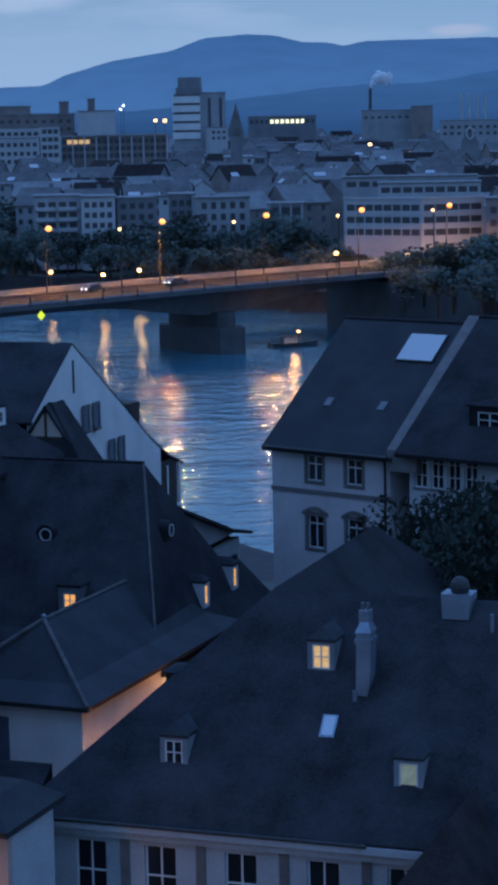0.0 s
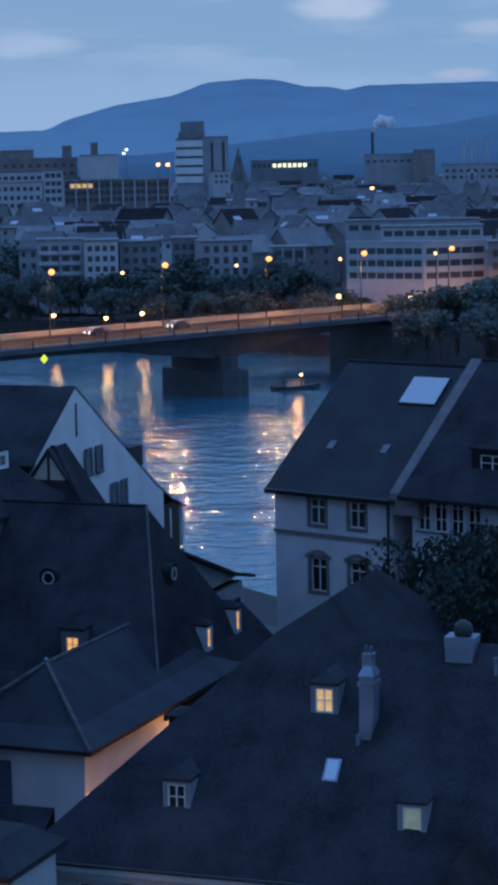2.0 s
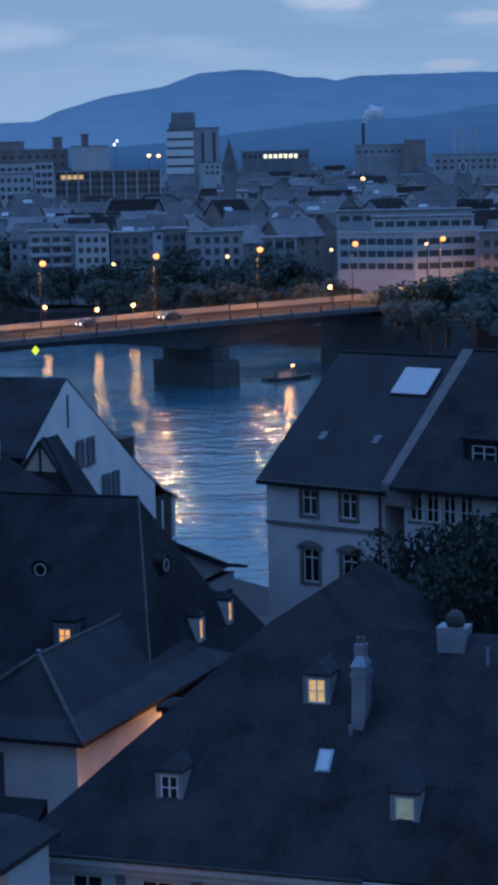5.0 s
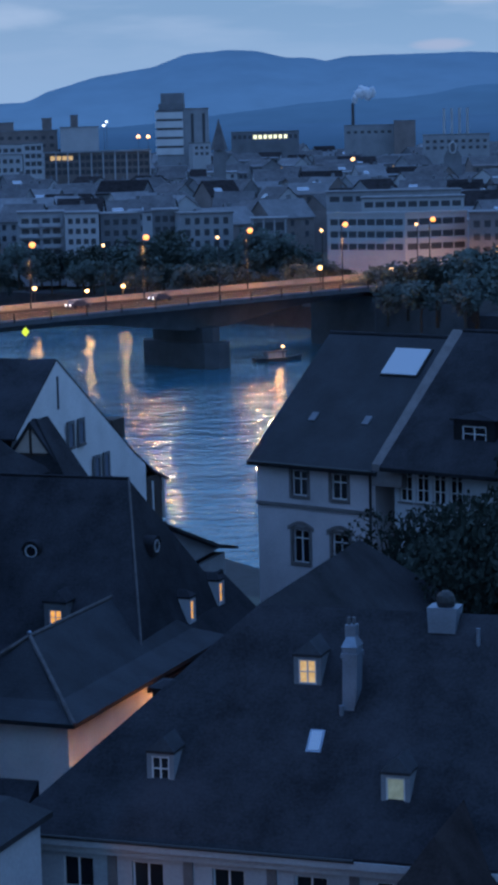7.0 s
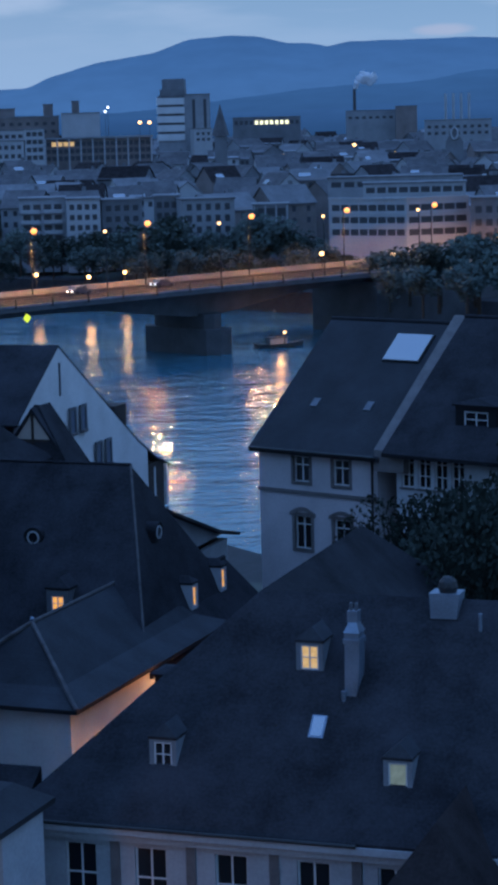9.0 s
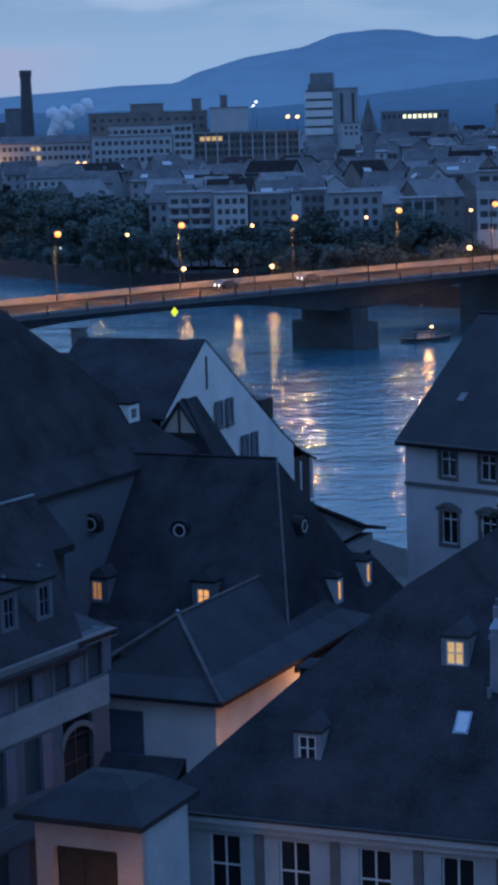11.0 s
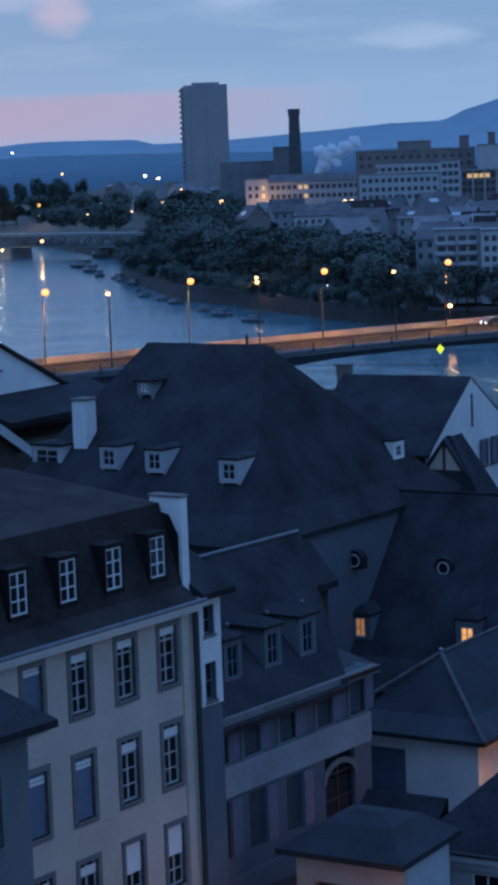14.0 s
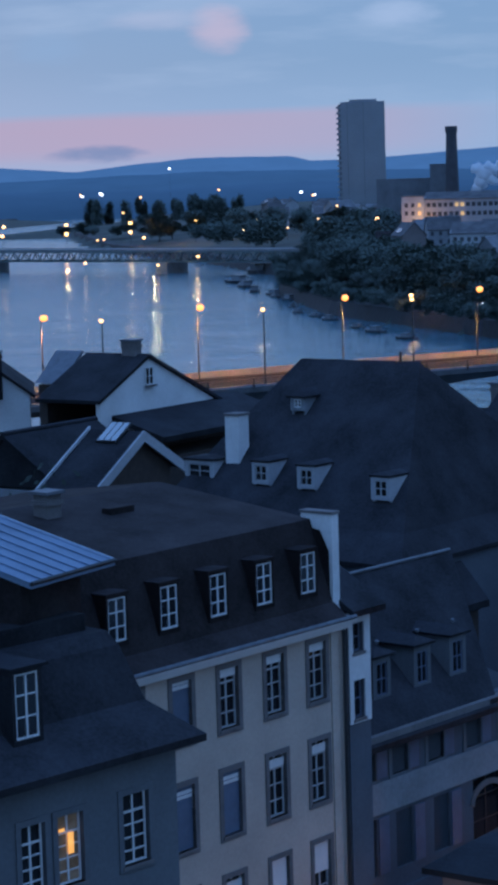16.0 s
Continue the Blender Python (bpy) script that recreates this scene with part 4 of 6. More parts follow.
def street_house():
    """Grey facade with an arcade band along the lane, roof with three narrow dormers."""
    h = house("house", "grey stucco lane house with shuttered windows and arched ground floor", -10.9, 73.4, 60)
    ze, sl, W = 21.3, 45, 8.6
    m = math.tan(radians(sl))
    L = 10.0
    front = [(a, 19.56, 0.92, 1.46, dict(cols=2, rows=3, shutter=DARKSH, sill=False, surround=GREYS)) for a in (0.35, 2.2, 4.3, 6.6, 8.7)] + \
            [(a, 16.2, 0.95, 2.0, dict(cols=2, rows=3, shutter=DARKSH, sill=False)) for a in (0.35, 2.4, 4.6)] + \
            [(a, 12.2, 1.0, 2.3, dict(cols=2, rows=3, shutter=DARKSH, sill=False)) for a in (0.3, 2.4, 4.6)] + [(7.0, 14.8, 1.9, 3.7, dict(cols=2, rows=4, frame_mat=TIMBER, sill=False))]
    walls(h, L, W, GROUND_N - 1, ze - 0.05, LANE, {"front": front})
    part("string_course", boxes((0.0, L, -0.07, 0.0, 18.35, 19.44)), BLUES, h)
    for a in (0.35, 2.2, 4.3, 6.6, 8.7):
        part("shutter", boxes((a + 0.98, a + 1.52, -0.06, 0.0, 19.58, 20.88)), SHUT, h)
    for a in (0.35, 2.4, 4.6):
        part("shutter", boxes((a + 1.02, a + 1.6, -0.06, 0.0, 16.22, 18.2)), SHUT, h)
    part("string_course", boxes((0.0, L, -0.12, 0.0, 14.7, 15.5)), LANE, h)
    part("cornice", boxes((-0.1, L + 0.2, -0.4, 0.0, ze - 0.35, ze - 0.08)), STONE, h)
    # the plot is skewed: eave shorter than the ridge, low roof over the gateway
    part("roof", prism(bmesh.new(), [(-0.2, -0.5, ze - 0.4), (8.0, -0.5, ze - 0.4), (11.9, 4.3, ze + 4.3), (-0.2, 4.3, ze + 4.3)], (0, 0, -0.2)), TILE, h)
    part("roof", prism(bmesh.new(), [(-0.2, 4.3, ze + 4.3), (11.9, 4.3, ze + 4.3), (11.9, 9.1, ze - 0.4), (-0.2, 9.1, ze - 0.4)], (0, 0, -0.2)), TILE, h)
    part("gable", prism(bmesh.new(), [(7.8, -0.1, ze - 0.35), (11.7, 4.3, ze - 0.35), (11.7, 4.3, ze + 4.0)], (-0.25, 0, 0)), TILE, h)
    part("gable", prism(bmesh.new(), [(11.7, 4.3, ze - 0.35), (11.7, 8.9, ze - 0.35), (11.7, 4.3, ze + 4.0)], (-0.25, 0, 0)), TILE, h)
    part("low_roof", prism(bmesh.new(), [(7.6, -0.4, ze - 0.12), (10.2, -0.4, ze - 0.12), (12.2, 5.0, ze + 0.3), (7.6, 5.0, ze + 0.3)], (0, 0, -0.18)), TILE_G, h)
    part("ridge_board", rod(bmesh.new(), (3.2, 4.3, ze + 4.36), (11.8, 4.3, ze + 4.36), 0.07), LEAD, h)
    for u in (2.7, 5.05, 7.2):
        dormer(h, pose(u, 0.7, ze + 0.72), 1.0, 1.5, 1.6, 0.6, 1.15, 0.25, face=GREYS, frame_mat=SHUT)
        part("finial", ball(bmesh.new(), (u, 0.9, ze + 2.72), 0.08), LEAD, h)
    downpipe(h, -0.15, -0.15, GROUND_N, ze - 0.3)
    part("snow_hook", boxes((3.6, 4.0, 3.5, 3.62, ze + 3.5, ze + 4.3)), ZINC, h)
    # arch head over the gateway
    bm = bmesh.new()
    arc = [(7.95 - 1.15 * math.cos(a), -0.06, 18.3 - 0.9 + 0.75 * math.sin(a)) for a in np.linspace(0, math.pi, 13)]
    arc2 = [(7.95 - 0.95 * math.cos(a), -0.06, 18.3 - 1.0 + 0.65 * math.sin(a)) for a in np.linspace(math.pi, 0, 13)]
    prism(bm, arc + arc2, (0, 0.06, 0))
    part("arch", bm, STONE, h)


def mansard_house():
    """Four-storey cream town house with stone window surrounds and a dark mansard with white windows."""
    h = house("town_house", "cream stucco town house with stone window surrounds and dark mansard", -15.84 - 4 * math.cos(radians(61)), 62.01 - 4 * math.sin(radians(61)), 61)
    ze, L, W = 25.97, 14.55, 15.0
    cols = [1.65, 3.95, 6.15, 8.33, 10.55, 12.7]
    front = []
    for r, (zb, hh) in enumerate(((23.42, 1.86), (20.1, 1.98), (16.75, 2.0), (13.3, 2.0), (9.9, 2.0))):
        for c, a in enumerate(cols):
            opt = dict(cols=2, rows=3, top=0.45, surround=STONE, blind=0.28, frame_mat=WOOD_G)
            if (r, c) in ((0, 2), (1, 3), (1, 2)):
                opt["shutter"] = SHUT
            if (r, c) in ((2, 5), (2, 4), (3, 4)):
                opt["blind"] = 1.0
            front.append((a - 0.02, zb, 0.86, hh, opt))
    walls(h, L, W, GROUND_N - 1, ze - 0.12, CREAM, {"front": front})
    part("cornice", boxes((-0.3, L + 0.1, -0.5, 0.0, ze - 0.18, ze), (-0.3, L + 0.05, -0.28, 0.0, ze - 0.4, ze - 0.18)), WOOD_W, h)
    # mansard: steep lower slope with a slight flare, low upper roof
    f = [(-0.45, 0.02), (0.1, 0.45), (0.95, 3.1), (7.5, 3.9)]
    gable_roof(h, L - 0.35, W, ze, f, f, TILE_B, 0.0, TILE_B, cap=False)
    for i, a in enumerate((1.9, 4.1, 6.35, 8.6, 10.8, 13.0)):
        dormer(h, pose(a, 0.16, ze + 0.78), 0.92, 1.5, 0.8, 0.76, 1.3, 0.03, face=TILE_B, roof=TILE_B, cols=2, rows=3, o=0.03)
    chimney(h, 7.32, 6.05, ze + 3.0, ze + 4.45, 0.62, 0.62)
    # fire wall beside the mansard
    bm = bmesh.new()
    prism(bm, [(L - 0.4, 0.08, ze - 0.1), (L - 0.4, 0.08, ze + 3.3), (L - 0.4, 1.3, ze + 3.3), (L - 0.4, 1.4, ze + 2.9), (L - 0.4, W, ze + 2.9), (L - 0.4, W, ze - 0.1)], (0.36, 0, 0))
    part("fire_wall", bm, WHITE, h)
    part("tile_hanging", prism(bmesh.new(), [(L - 0.44, 0.2, ze), (L - 0.44, 0.2, ze + 2.1), (L - 0.44, 0.55, ze + 2.75), (L - 0.44, 1.3, ze + 2.9), (L - 0.44, 1.3, ze)], (0.036, 0, 0)), TILE_B, h)
    part("coping", boxes((L - 0.44, L, 0.04, 1.35, ze + 3.3, ze + 3.38)), STONE, h)
    part("quoin", boxes((L - 0.75, L - 0.35, -0.05, 0.0, GROUND_N, ze - 0.4)), CREAM, h)
    downpipe(h, L - 0.2, -0.16, GROUND_N, ze - 0.4)
    gutter(h, L - 0.2, ze - 0.02, -0.52)
    
    part("roof_hatch", boxes((9.1, 10.2, 5.0, 5.4, ze + 3.5, ze + 3.8)), TILE_B, h)


def link_house():
    """Narrow white end between the town house and the lane house."""
    x, y = -15.84 + 10.75 * math.cos(radians(61)), 62.01 + 10.75 * math.sin(radians(61))
    h = house("house", "narrow white stucco house end with two small windows", x, y, 61)
    walls(h, 1.15, 5.0, GROUND_N - 1, 26.3, LANE, {"front": [(0.25, 24.6, 0.55, 0.95, dict(cols=1, rows=2, frame_mat=SHUT)), (0.25, 22.4, 0.55, 1.25, dict(cols=1, rows=2, frame_mat=SHUT))]})
    part("upper_wall", lattice((0.0, 0.22, 0.83, 1.15), (22.25, 22.38, 23.68, 24.58, 25.58, 26.2), lambda x, z: not (0.22 < x < 0.83 and (22.38 < z < 23.68 or 24.58 < z < 25.58)), -0.05, 0.0), WHITE, h, "white rendered upper wall")
    gable_roof(h, 1.15, 5.0, 26.3, [(-0.5, -0.2), (2.5, 1.6)], [(-0.5, -0.2), (2.5, 1.6)], TILE, 0.3, WHITE)


def great_roof_house():
    """Tall old house with a very large hipped roof."""
    h = house("house", "tall old house with huge dark hipped roof and dormers", -25.2, 99.3, -28)
    ze, sl, W, L = 24.0, 41, 18.0, 15.6
    m = math.tan(radians(sl))
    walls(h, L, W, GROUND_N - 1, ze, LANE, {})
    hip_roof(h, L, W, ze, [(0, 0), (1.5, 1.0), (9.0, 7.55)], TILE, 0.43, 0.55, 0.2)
    part("lean_to_roof", prism(bmesh.new(), [(L - 0.2, -0.8, 23.7), (L + 1.4, -0.8, 21.9), (L + 1.4, -0.8, 21.6), (L - 0.2, -0.8, 23.3)], (0, 5.4, 0)), TILE, h)
    part("lean_to_wall", boxes((L, L + 1.1, -0.4, 4.2, GROUND_N, 21.6)), TIMBER, h)
    for u, v in ((6.05, 2.9), (8.65, 2.85), (12.85, 2.6)):
        dormer(h, pose(u, v, ze + v * 0.83), 1.0, 1.0, 1.35, 0.66, 0.72, 0.12, face=PALE, o=0.05, frame_mat=WOOD_G)
    dormer(h, pose(2.2, 3.2, ze + 2.3), 1.7, 0.95, 1.6, 1.3, 0.65, 0.1, face=PALE, o=0.08, frame_mat=WOOD_G)
    dormer(h, pose(14.3, 14.4, ze + 1.75, 0, 0, 90), 0.95, 0.85, 1.2, 0.5, 0.5, 0.3, face=WHITE, o=0.05, frame_mat=WOOD_G)
    for u, v in ((5.7, 6.2),):
        dormer(h, pose(u, v, ze + v * 0.87), 0.8, 0.6, 1.1, 0.4, 0.4, 0.3, face=DORM)
    part("ridge_vent", rod(bmesh.new(), (9.6, 9, ze + 7.5), (9.6, 9, ze + 8.0), 0.07), METAL_D, h)
    


def white_gable_house():
    """White house with a wide gable over the river and a flared roof."""
    h = house("house", "white stucco gable house by the river with flared tile roof", -2.58 - 7 * math.cos(radians(-23)) - 5 * math.cos(radians(67)), 115 - 7 * math.sin(radians(-23)) - 5 * math.sin(radians(67)), -23)
    ze, W, L = 25.4, 19.2, 7.0
    right = [(v, z, 0.5, 1.15, dict(cols=1, rows=2, shutter=SHUT)) for v, z in ((5.95, 23.92), (7.3, 23.92), (9.2, 21.68), (10.5, 21.68))]
    # lower walls are only toned dark; the gable above stays white
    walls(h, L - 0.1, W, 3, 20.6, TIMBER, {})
    # gable wall with its openings, cut below the roof line
    zr = 28.6
    f = [(-0.35, 25.2), (5.0, zr)]
    b = [(W + 0.9, 20.15), (W - 1.4, 20.95), (W - 4.0, 22.3), (5.0, zr)]
    for line in (f, b):
        pts = [(-0.3, y, z) for y, z in line] + [(-0.3, y, z - 0.1) for y, z in line[::-1]]
        part("roof", prism(bmesh.new(), pts, (L + 0.31, 0, 0)), TILE, h)
    for x in (0.0, L - 0.3):
        prof = [(x, 0.0, 18.2), (x, 0.0, 25.3), (x, 5.0, zr - 0.12), (x, W - 4.0, 22.18), (x, W - 2.6, 21.45), (x, W - 2.6, 18.2)]
        part("gable", prism(bmesh.new(), prof, (0.3, 0, 0)), WHITE, h)
    for y, z, w, hh, opt in right:
        window(h, pose(L + 0.02, y, z, 0, 0, 90) @ pose(0, -0.12, 0), w, hh, **dict(opt, surround=GREYS, depth=0.06))
    part("ridge_slit", boxes((L, L + 0.03, 4.9, 5.1, 26.0, 27.7)), DARKSH, h)
    # small hatch on the far slope, loggia at the low end
    part("hatch", boxes((L - 2.0, L - 0.2, 12.6, 14.2, 23.3, 24.45)), TIMBER, h)
    for y in (W + 0.3, W - 1.5):
        part("loggia_post", boxes((L - 0.25, L - 0.05, y, y + 0.16, 17.9, 20.3)), WOOD_W, h)
    part("loggia_wall", boxes((L - 2.5, L - 0.3, W - 1.4, W + 0.2, 17.0, 20.3)), WHITE, h)
    chimney(h, -0.5, 5.5, 26.0, 29.0, 0.6, 0.6)
    part("wall", boxes((-6, 0, 3, 12, 3, 25)), BLUES, h)
    bm = bmesh.new()
    prism(bm, [(-6.2, 2.2, 24.6), (-6.2, 6.5, 27.6), (-6.2, 12.4, 23.6)], (6.1, 0, 0))
    part("roof", bm, TILE, h)


def timber_house():
    """Small half-timbered gable in front of the white gable house."""
    h = house("house", "small half-timbered gable house with dark roof", -6.1, 109.2, -23)
    W, L, ze, zr = 1.6, 5.0, 22.5, 26.3
    walls(h, L, W, 3, ze, CREAM, {})
    for a, b in ((-0.5, L / 2), (L + 0.5, L / 2)):
        line = [(a, ze - 0.45), (b, zr)]
        part("roof", prism(bmesh.new(), [(x, -0.12, z) for x, z in line] + [(x, -0.12, z - 0.2) for x, z in line[::-1]], (0, W + 0.6, 0)), TILE, h)
    part("gable", prism(bmesh.new(), [(0, 0, ze), (L / 2, 0, zr - 0.25), (L, 0, ze)], (0, 0.25, 0)), CREAM, h)
    part("half_hip", prism(bmesh.new(), [(L / 2 - 1.9, -0.35, ze + 1.15), (L / 2 + 1.9, -0.35, ze + 1.15), (L / 2 + 0.1, 0.5, zr + 0.06), (L / 2 - 0.1, 0.5, zr + 0.06)], (0, 0.12, 0)), TILE, h)
    beams = [((0.2, ze + 0.1), (L - 0.2, ze + 0.1)), ((0.95, ze + 1.2), (L - 0.95, ze + 1.2)), ((1.7, ze + 2.2), (L - 1.7, ze + 2.2)), ((L / 2, ze), (L / 2, zr - 0.3)),
             ((0.9, ze), (1.5, ze + 1.2)), ((1.6, ze + 1.2), (1.9, ze)), ((L - 0.9, ze), (L - 1.5, ze + 1.2)), ((L - 1.6, ze + 1.2), (L - 1.9, ze))]
    for (x0, z0), (x1, z1) in beams:
        part("beam", rod(bmesh.new(), (x0, -0.02, z0), (x1, -0.02, z1), 0.08, n=4), TIMBER, h)
    return h


def riverside_roofs():
    h = house("house", "low riverside house with dark flared roof", -6.3, 124.4, -23)
    walls(h, 8, 14.5, 2, 14.6, BLUES, {})
    gable_roof(h, 8, 14.5, 15.0, [(-0.4, 1.4), (4.0, 3.2)], [(-1.3, -0.25), (2.0, 0.45), (10.5, 3.2)], TILE, 0.4, BLUES)
    h = house("house", "low dark-roofed house on the quay", -9, 180, -40)
    walls(h, 27, 9, 0, 2.9, STONE, {})
    gable_roof(h, 27, 9, 2.9, [(-0.4, -0.2), (4.5, 0.5)], [(-0.4, -0.2), (4.5, 0.5)], TILE, 0.4, STONE)


def stair_dormer_house():
    """Low roof between the courtyards with two narrow lit dormers seen edge on."""
    h = house("house", "low dark roof with two narrow lit dormers", 5.0, 97.5, 66)
    walls(h, 8, 7, GROUND_N - 3, 15.6, BLUES, {})
    gable_roof(h, 8, 7, 15.7, [(-0.4, -0.4), (3.5, 3.3)], [(-0.4, -0.4), (3.5, 3.3)], TILE, 0.2, TILE)
    for u, v in ((1.55, 2.35), (5.3, 2.4)):
        dormer(h, pose(u, v, 15.75 + v * 0.94), 0.7, 1.15, 1.6, 0.4, 0.9, 0.3, face=PALE, pane=LIT, cols=1, rows=2, o=0.04)


def right_house():
    """Two-storey cream house with arched windows, tall roof and a large skylight."""
    h = house("house", "pale stucco house with stone windows, steep roof and skylight", 7.71, 117.75, -42)
    ze, L, W = 22.95, 7.6, 14.4
    a = dict(cols=2, rows=1, top=0.45, surround=STONE)
    front = [(2.3, 20.95, 1.0, 1.35, a), (4.85, 20.95, 1.0, 1.35, a), (2.3, 17.4, 1.05, 1.75, a), (4.85, 17.4, 1.05, 1.75, a), (2.3, 13.6, 1.05, 1.8, a), (4.85, 13.6, 1.05, 1.8, a)]
    walls(h, L, W, 3, ze, LILAC, {"front": front})
    part("string_course", boxes((-0.05, L, -0.09, 0.0, 20.3, 20.5)), STONE, h)
    for x in (2.3, 4.85):
        bm = bmesh.new()
        up = [(x - 0.3 + 1.65 * i / 12, -0.1, 19.32 + 0.3 * math.sin(math.pi * i / 12)) for i in range(13)]
        dn = [(p[0], -0.1, p[2] - 0.2) for p in up[::-1]]
        prism(bm, up + dn, (0, 0.1, 0))
        part("window_hood", bm, STONE, h)
    m = math.tan(radians(39))
    W = 14.4
    gable_roof(h, L + 0.1, W, ze, [(-0.5, -0.32), (7.2, 7.2 * m)], [(-0.5, -0.32), (7.2, 7.2 * m)], TILE_G, 0.3, LILAC)
    gutter(h, L, ze - 0.3, -0.58, METAL_D)
    q = pose(0, 0, ze, 39)
    part("skylight", boxes((4.65, 7.0, 6.2, 8.25, 0.0, 0.14)), METAL_D, h, "large flat skylight reflecting the sky", q)
    part("pane", boxes((4.71, 6.94, 6.26, 8.19, 0.14, 0.155)), SKYLIGHT, h, m=q)
    for u in (1.95, 5.4):
        part("roof_light", boxes((u, u + 0.42, 2.6, 3.2, 0, 0.12)), LEAD, h, m=q)
    bm = bmesh.new()
    prism(bm, [(L + 0.1, -0.4, ze - 1.0), (L + 0.1, -0.4, ze + 0.1), (L + 0.1, 7.2, ze + 7.2 * m + 0.45), (L + 0.1, 8.2, ze + 7.2 * m), (L + 0.1, 8.2, ze - 1.0)], (1.8, 0, 0))
    part("fire_wall", bm, STONE, h)
    downpipe(h, L - 0.2, -0.16, 3, ze - 0.4)
    # neighbour under a lower eave
    n = house("house", "dark-roofed neighbour house with pale timber gallery", 7.71 + 8.8 * math.cos(radians(-42)), 117.75 + 8.8 * math.sin(radians(-42)), -42)
    gal = [(0.3 + 1.0 * i, 21.2, 0.75, 1.9, dict(cols=2, rows=3)) for i in range(4)]
    walls(n, 11, 10, 3, 23.5, PALE, {"front": gal})
    gable_roof(n, 11, 10, 23.6, [(-0.9, -0.6), (7.0, 5.6)], [(-0.9, -0.6), (3.0, 5.6)], TILE, 0.3, GREYS)
    dormer(n, pose(4.2, 0.9, 24.2), 2.4, 1.2, 2.0, 1.4, 0.8, 0.3, face=TILE)


def near_left():
    """Grey corner house with a flared hip, the zinc roof beside it."""
    a = radians(57)
    h = house("corner_house", "grey stucco corner house with flared hipped tile roof", -13.3 - 13 * math.cos(a), 57.6 - 13 * math.sin(a), 57)
    ze, L, W = 25.55, 13.0, 9.0
    o = dict(cols=2, rows=4, top=0.5, surround=GREYS)
    front = [(11.0, 22.2, 0.93, 1.9, o), (8.72, 22.2, 0.88, 1.85, dict(o, pane=LIT_C)), (7.5, 22.2, 0.8, 1.85, o), (5.0, 22.2, 0.9, 1.85, o)] + [(x, 18.4, 0.95, 2.0, o) for x in (5.0, 7.5, 8.75, 11.0)]
    walls(h, L, W, GROUND_N - 1, ze - 0.1, GREYS, {"front": front})
    part("room_lamp", boxes((9.12, 9.3, 0.03, 0.06, 23.0, 23.55), (8.82, 9.0, 0.03, 0.06, 23.62, 23.7)), LIT, h, "hanging room lamp glowing behind the panes")
    part("cornice", boxes((-0.2, L + 0.3, -0.35, 0.0, ze - 0.4, ze - 0.12)), STONE, h)
    hip_roof(h, L, W, ze, [(0, 0.05), (0.85, 0.7), (1.6, 2.15), (1.95, 2.5), (4.5, 2.75)], TILE, 1.0, 0.28, 0.6)
    dormer(h, pose(8.27, 0.42, ze + 0.45), 1.0, 1.95, 1.8, 0.78, 1.7, 0.1, face=TILE, roof=TILE, rows=3)
    part("roof_deck", boxes((6.0, 12.0, 2.3, 4.6, ze + 2.5, ze + 3.0)), TILE, h)
    z = house("zinc_roof_house", "rooftop storey under a blue-grey standing-seam zinc roof", -13.3 - 13 * math.cos(a), 57.6 - 13 * math.sin(a), 57)
    A, B, rise = Vector((13.3, 2.44, 29.8)), Vector((9.5, 1.53, 29.8)), Vector((-1.2, 5.7, 1.5))
    part("roof", prism(bmesh.new(), [A, B, B + rise, A + rise], (0, 0, -0.14)), ZINC_R, z)
    low = [A + Vector((-0.75, 0.6, -0.05)), B + Vector((0.4, 0.9, -0.05)), B + rise * 0.97 + Vector((0.4, 0, -0.1)), A + rise * 0.97 + Vector((-0.75, 0, -0.1))]
    bm = bmesh.new()
    top = [bm.verts.new(p) for p in low]
    bot = [bm.verts.new((p.x, p.y, 25.0)) for p in low]
    for k in range(4):
        bm.faces.new((top[k], top[(k + 1) % 4], bot[(k + 1) % 4], bot[k]))
    bm.faces.new(top)
    part("wall", bm, TILE_B, z)
    for i in range(8):
        p = B.lerp(A, i / 7) + Vector((0, 0, 0.02))
        part("seam", rod(bmesh.new(), p, p + rise, 0.022, n=4), ZINC_R, z)
    part("edge_trim", rod(bmesh.new(), A, B, 0.07, n=6), METAL_D, z)
    part("edge_trim", rod(bmesh.new(), A, A + rise, 0.06, n=6), ZINC, z)


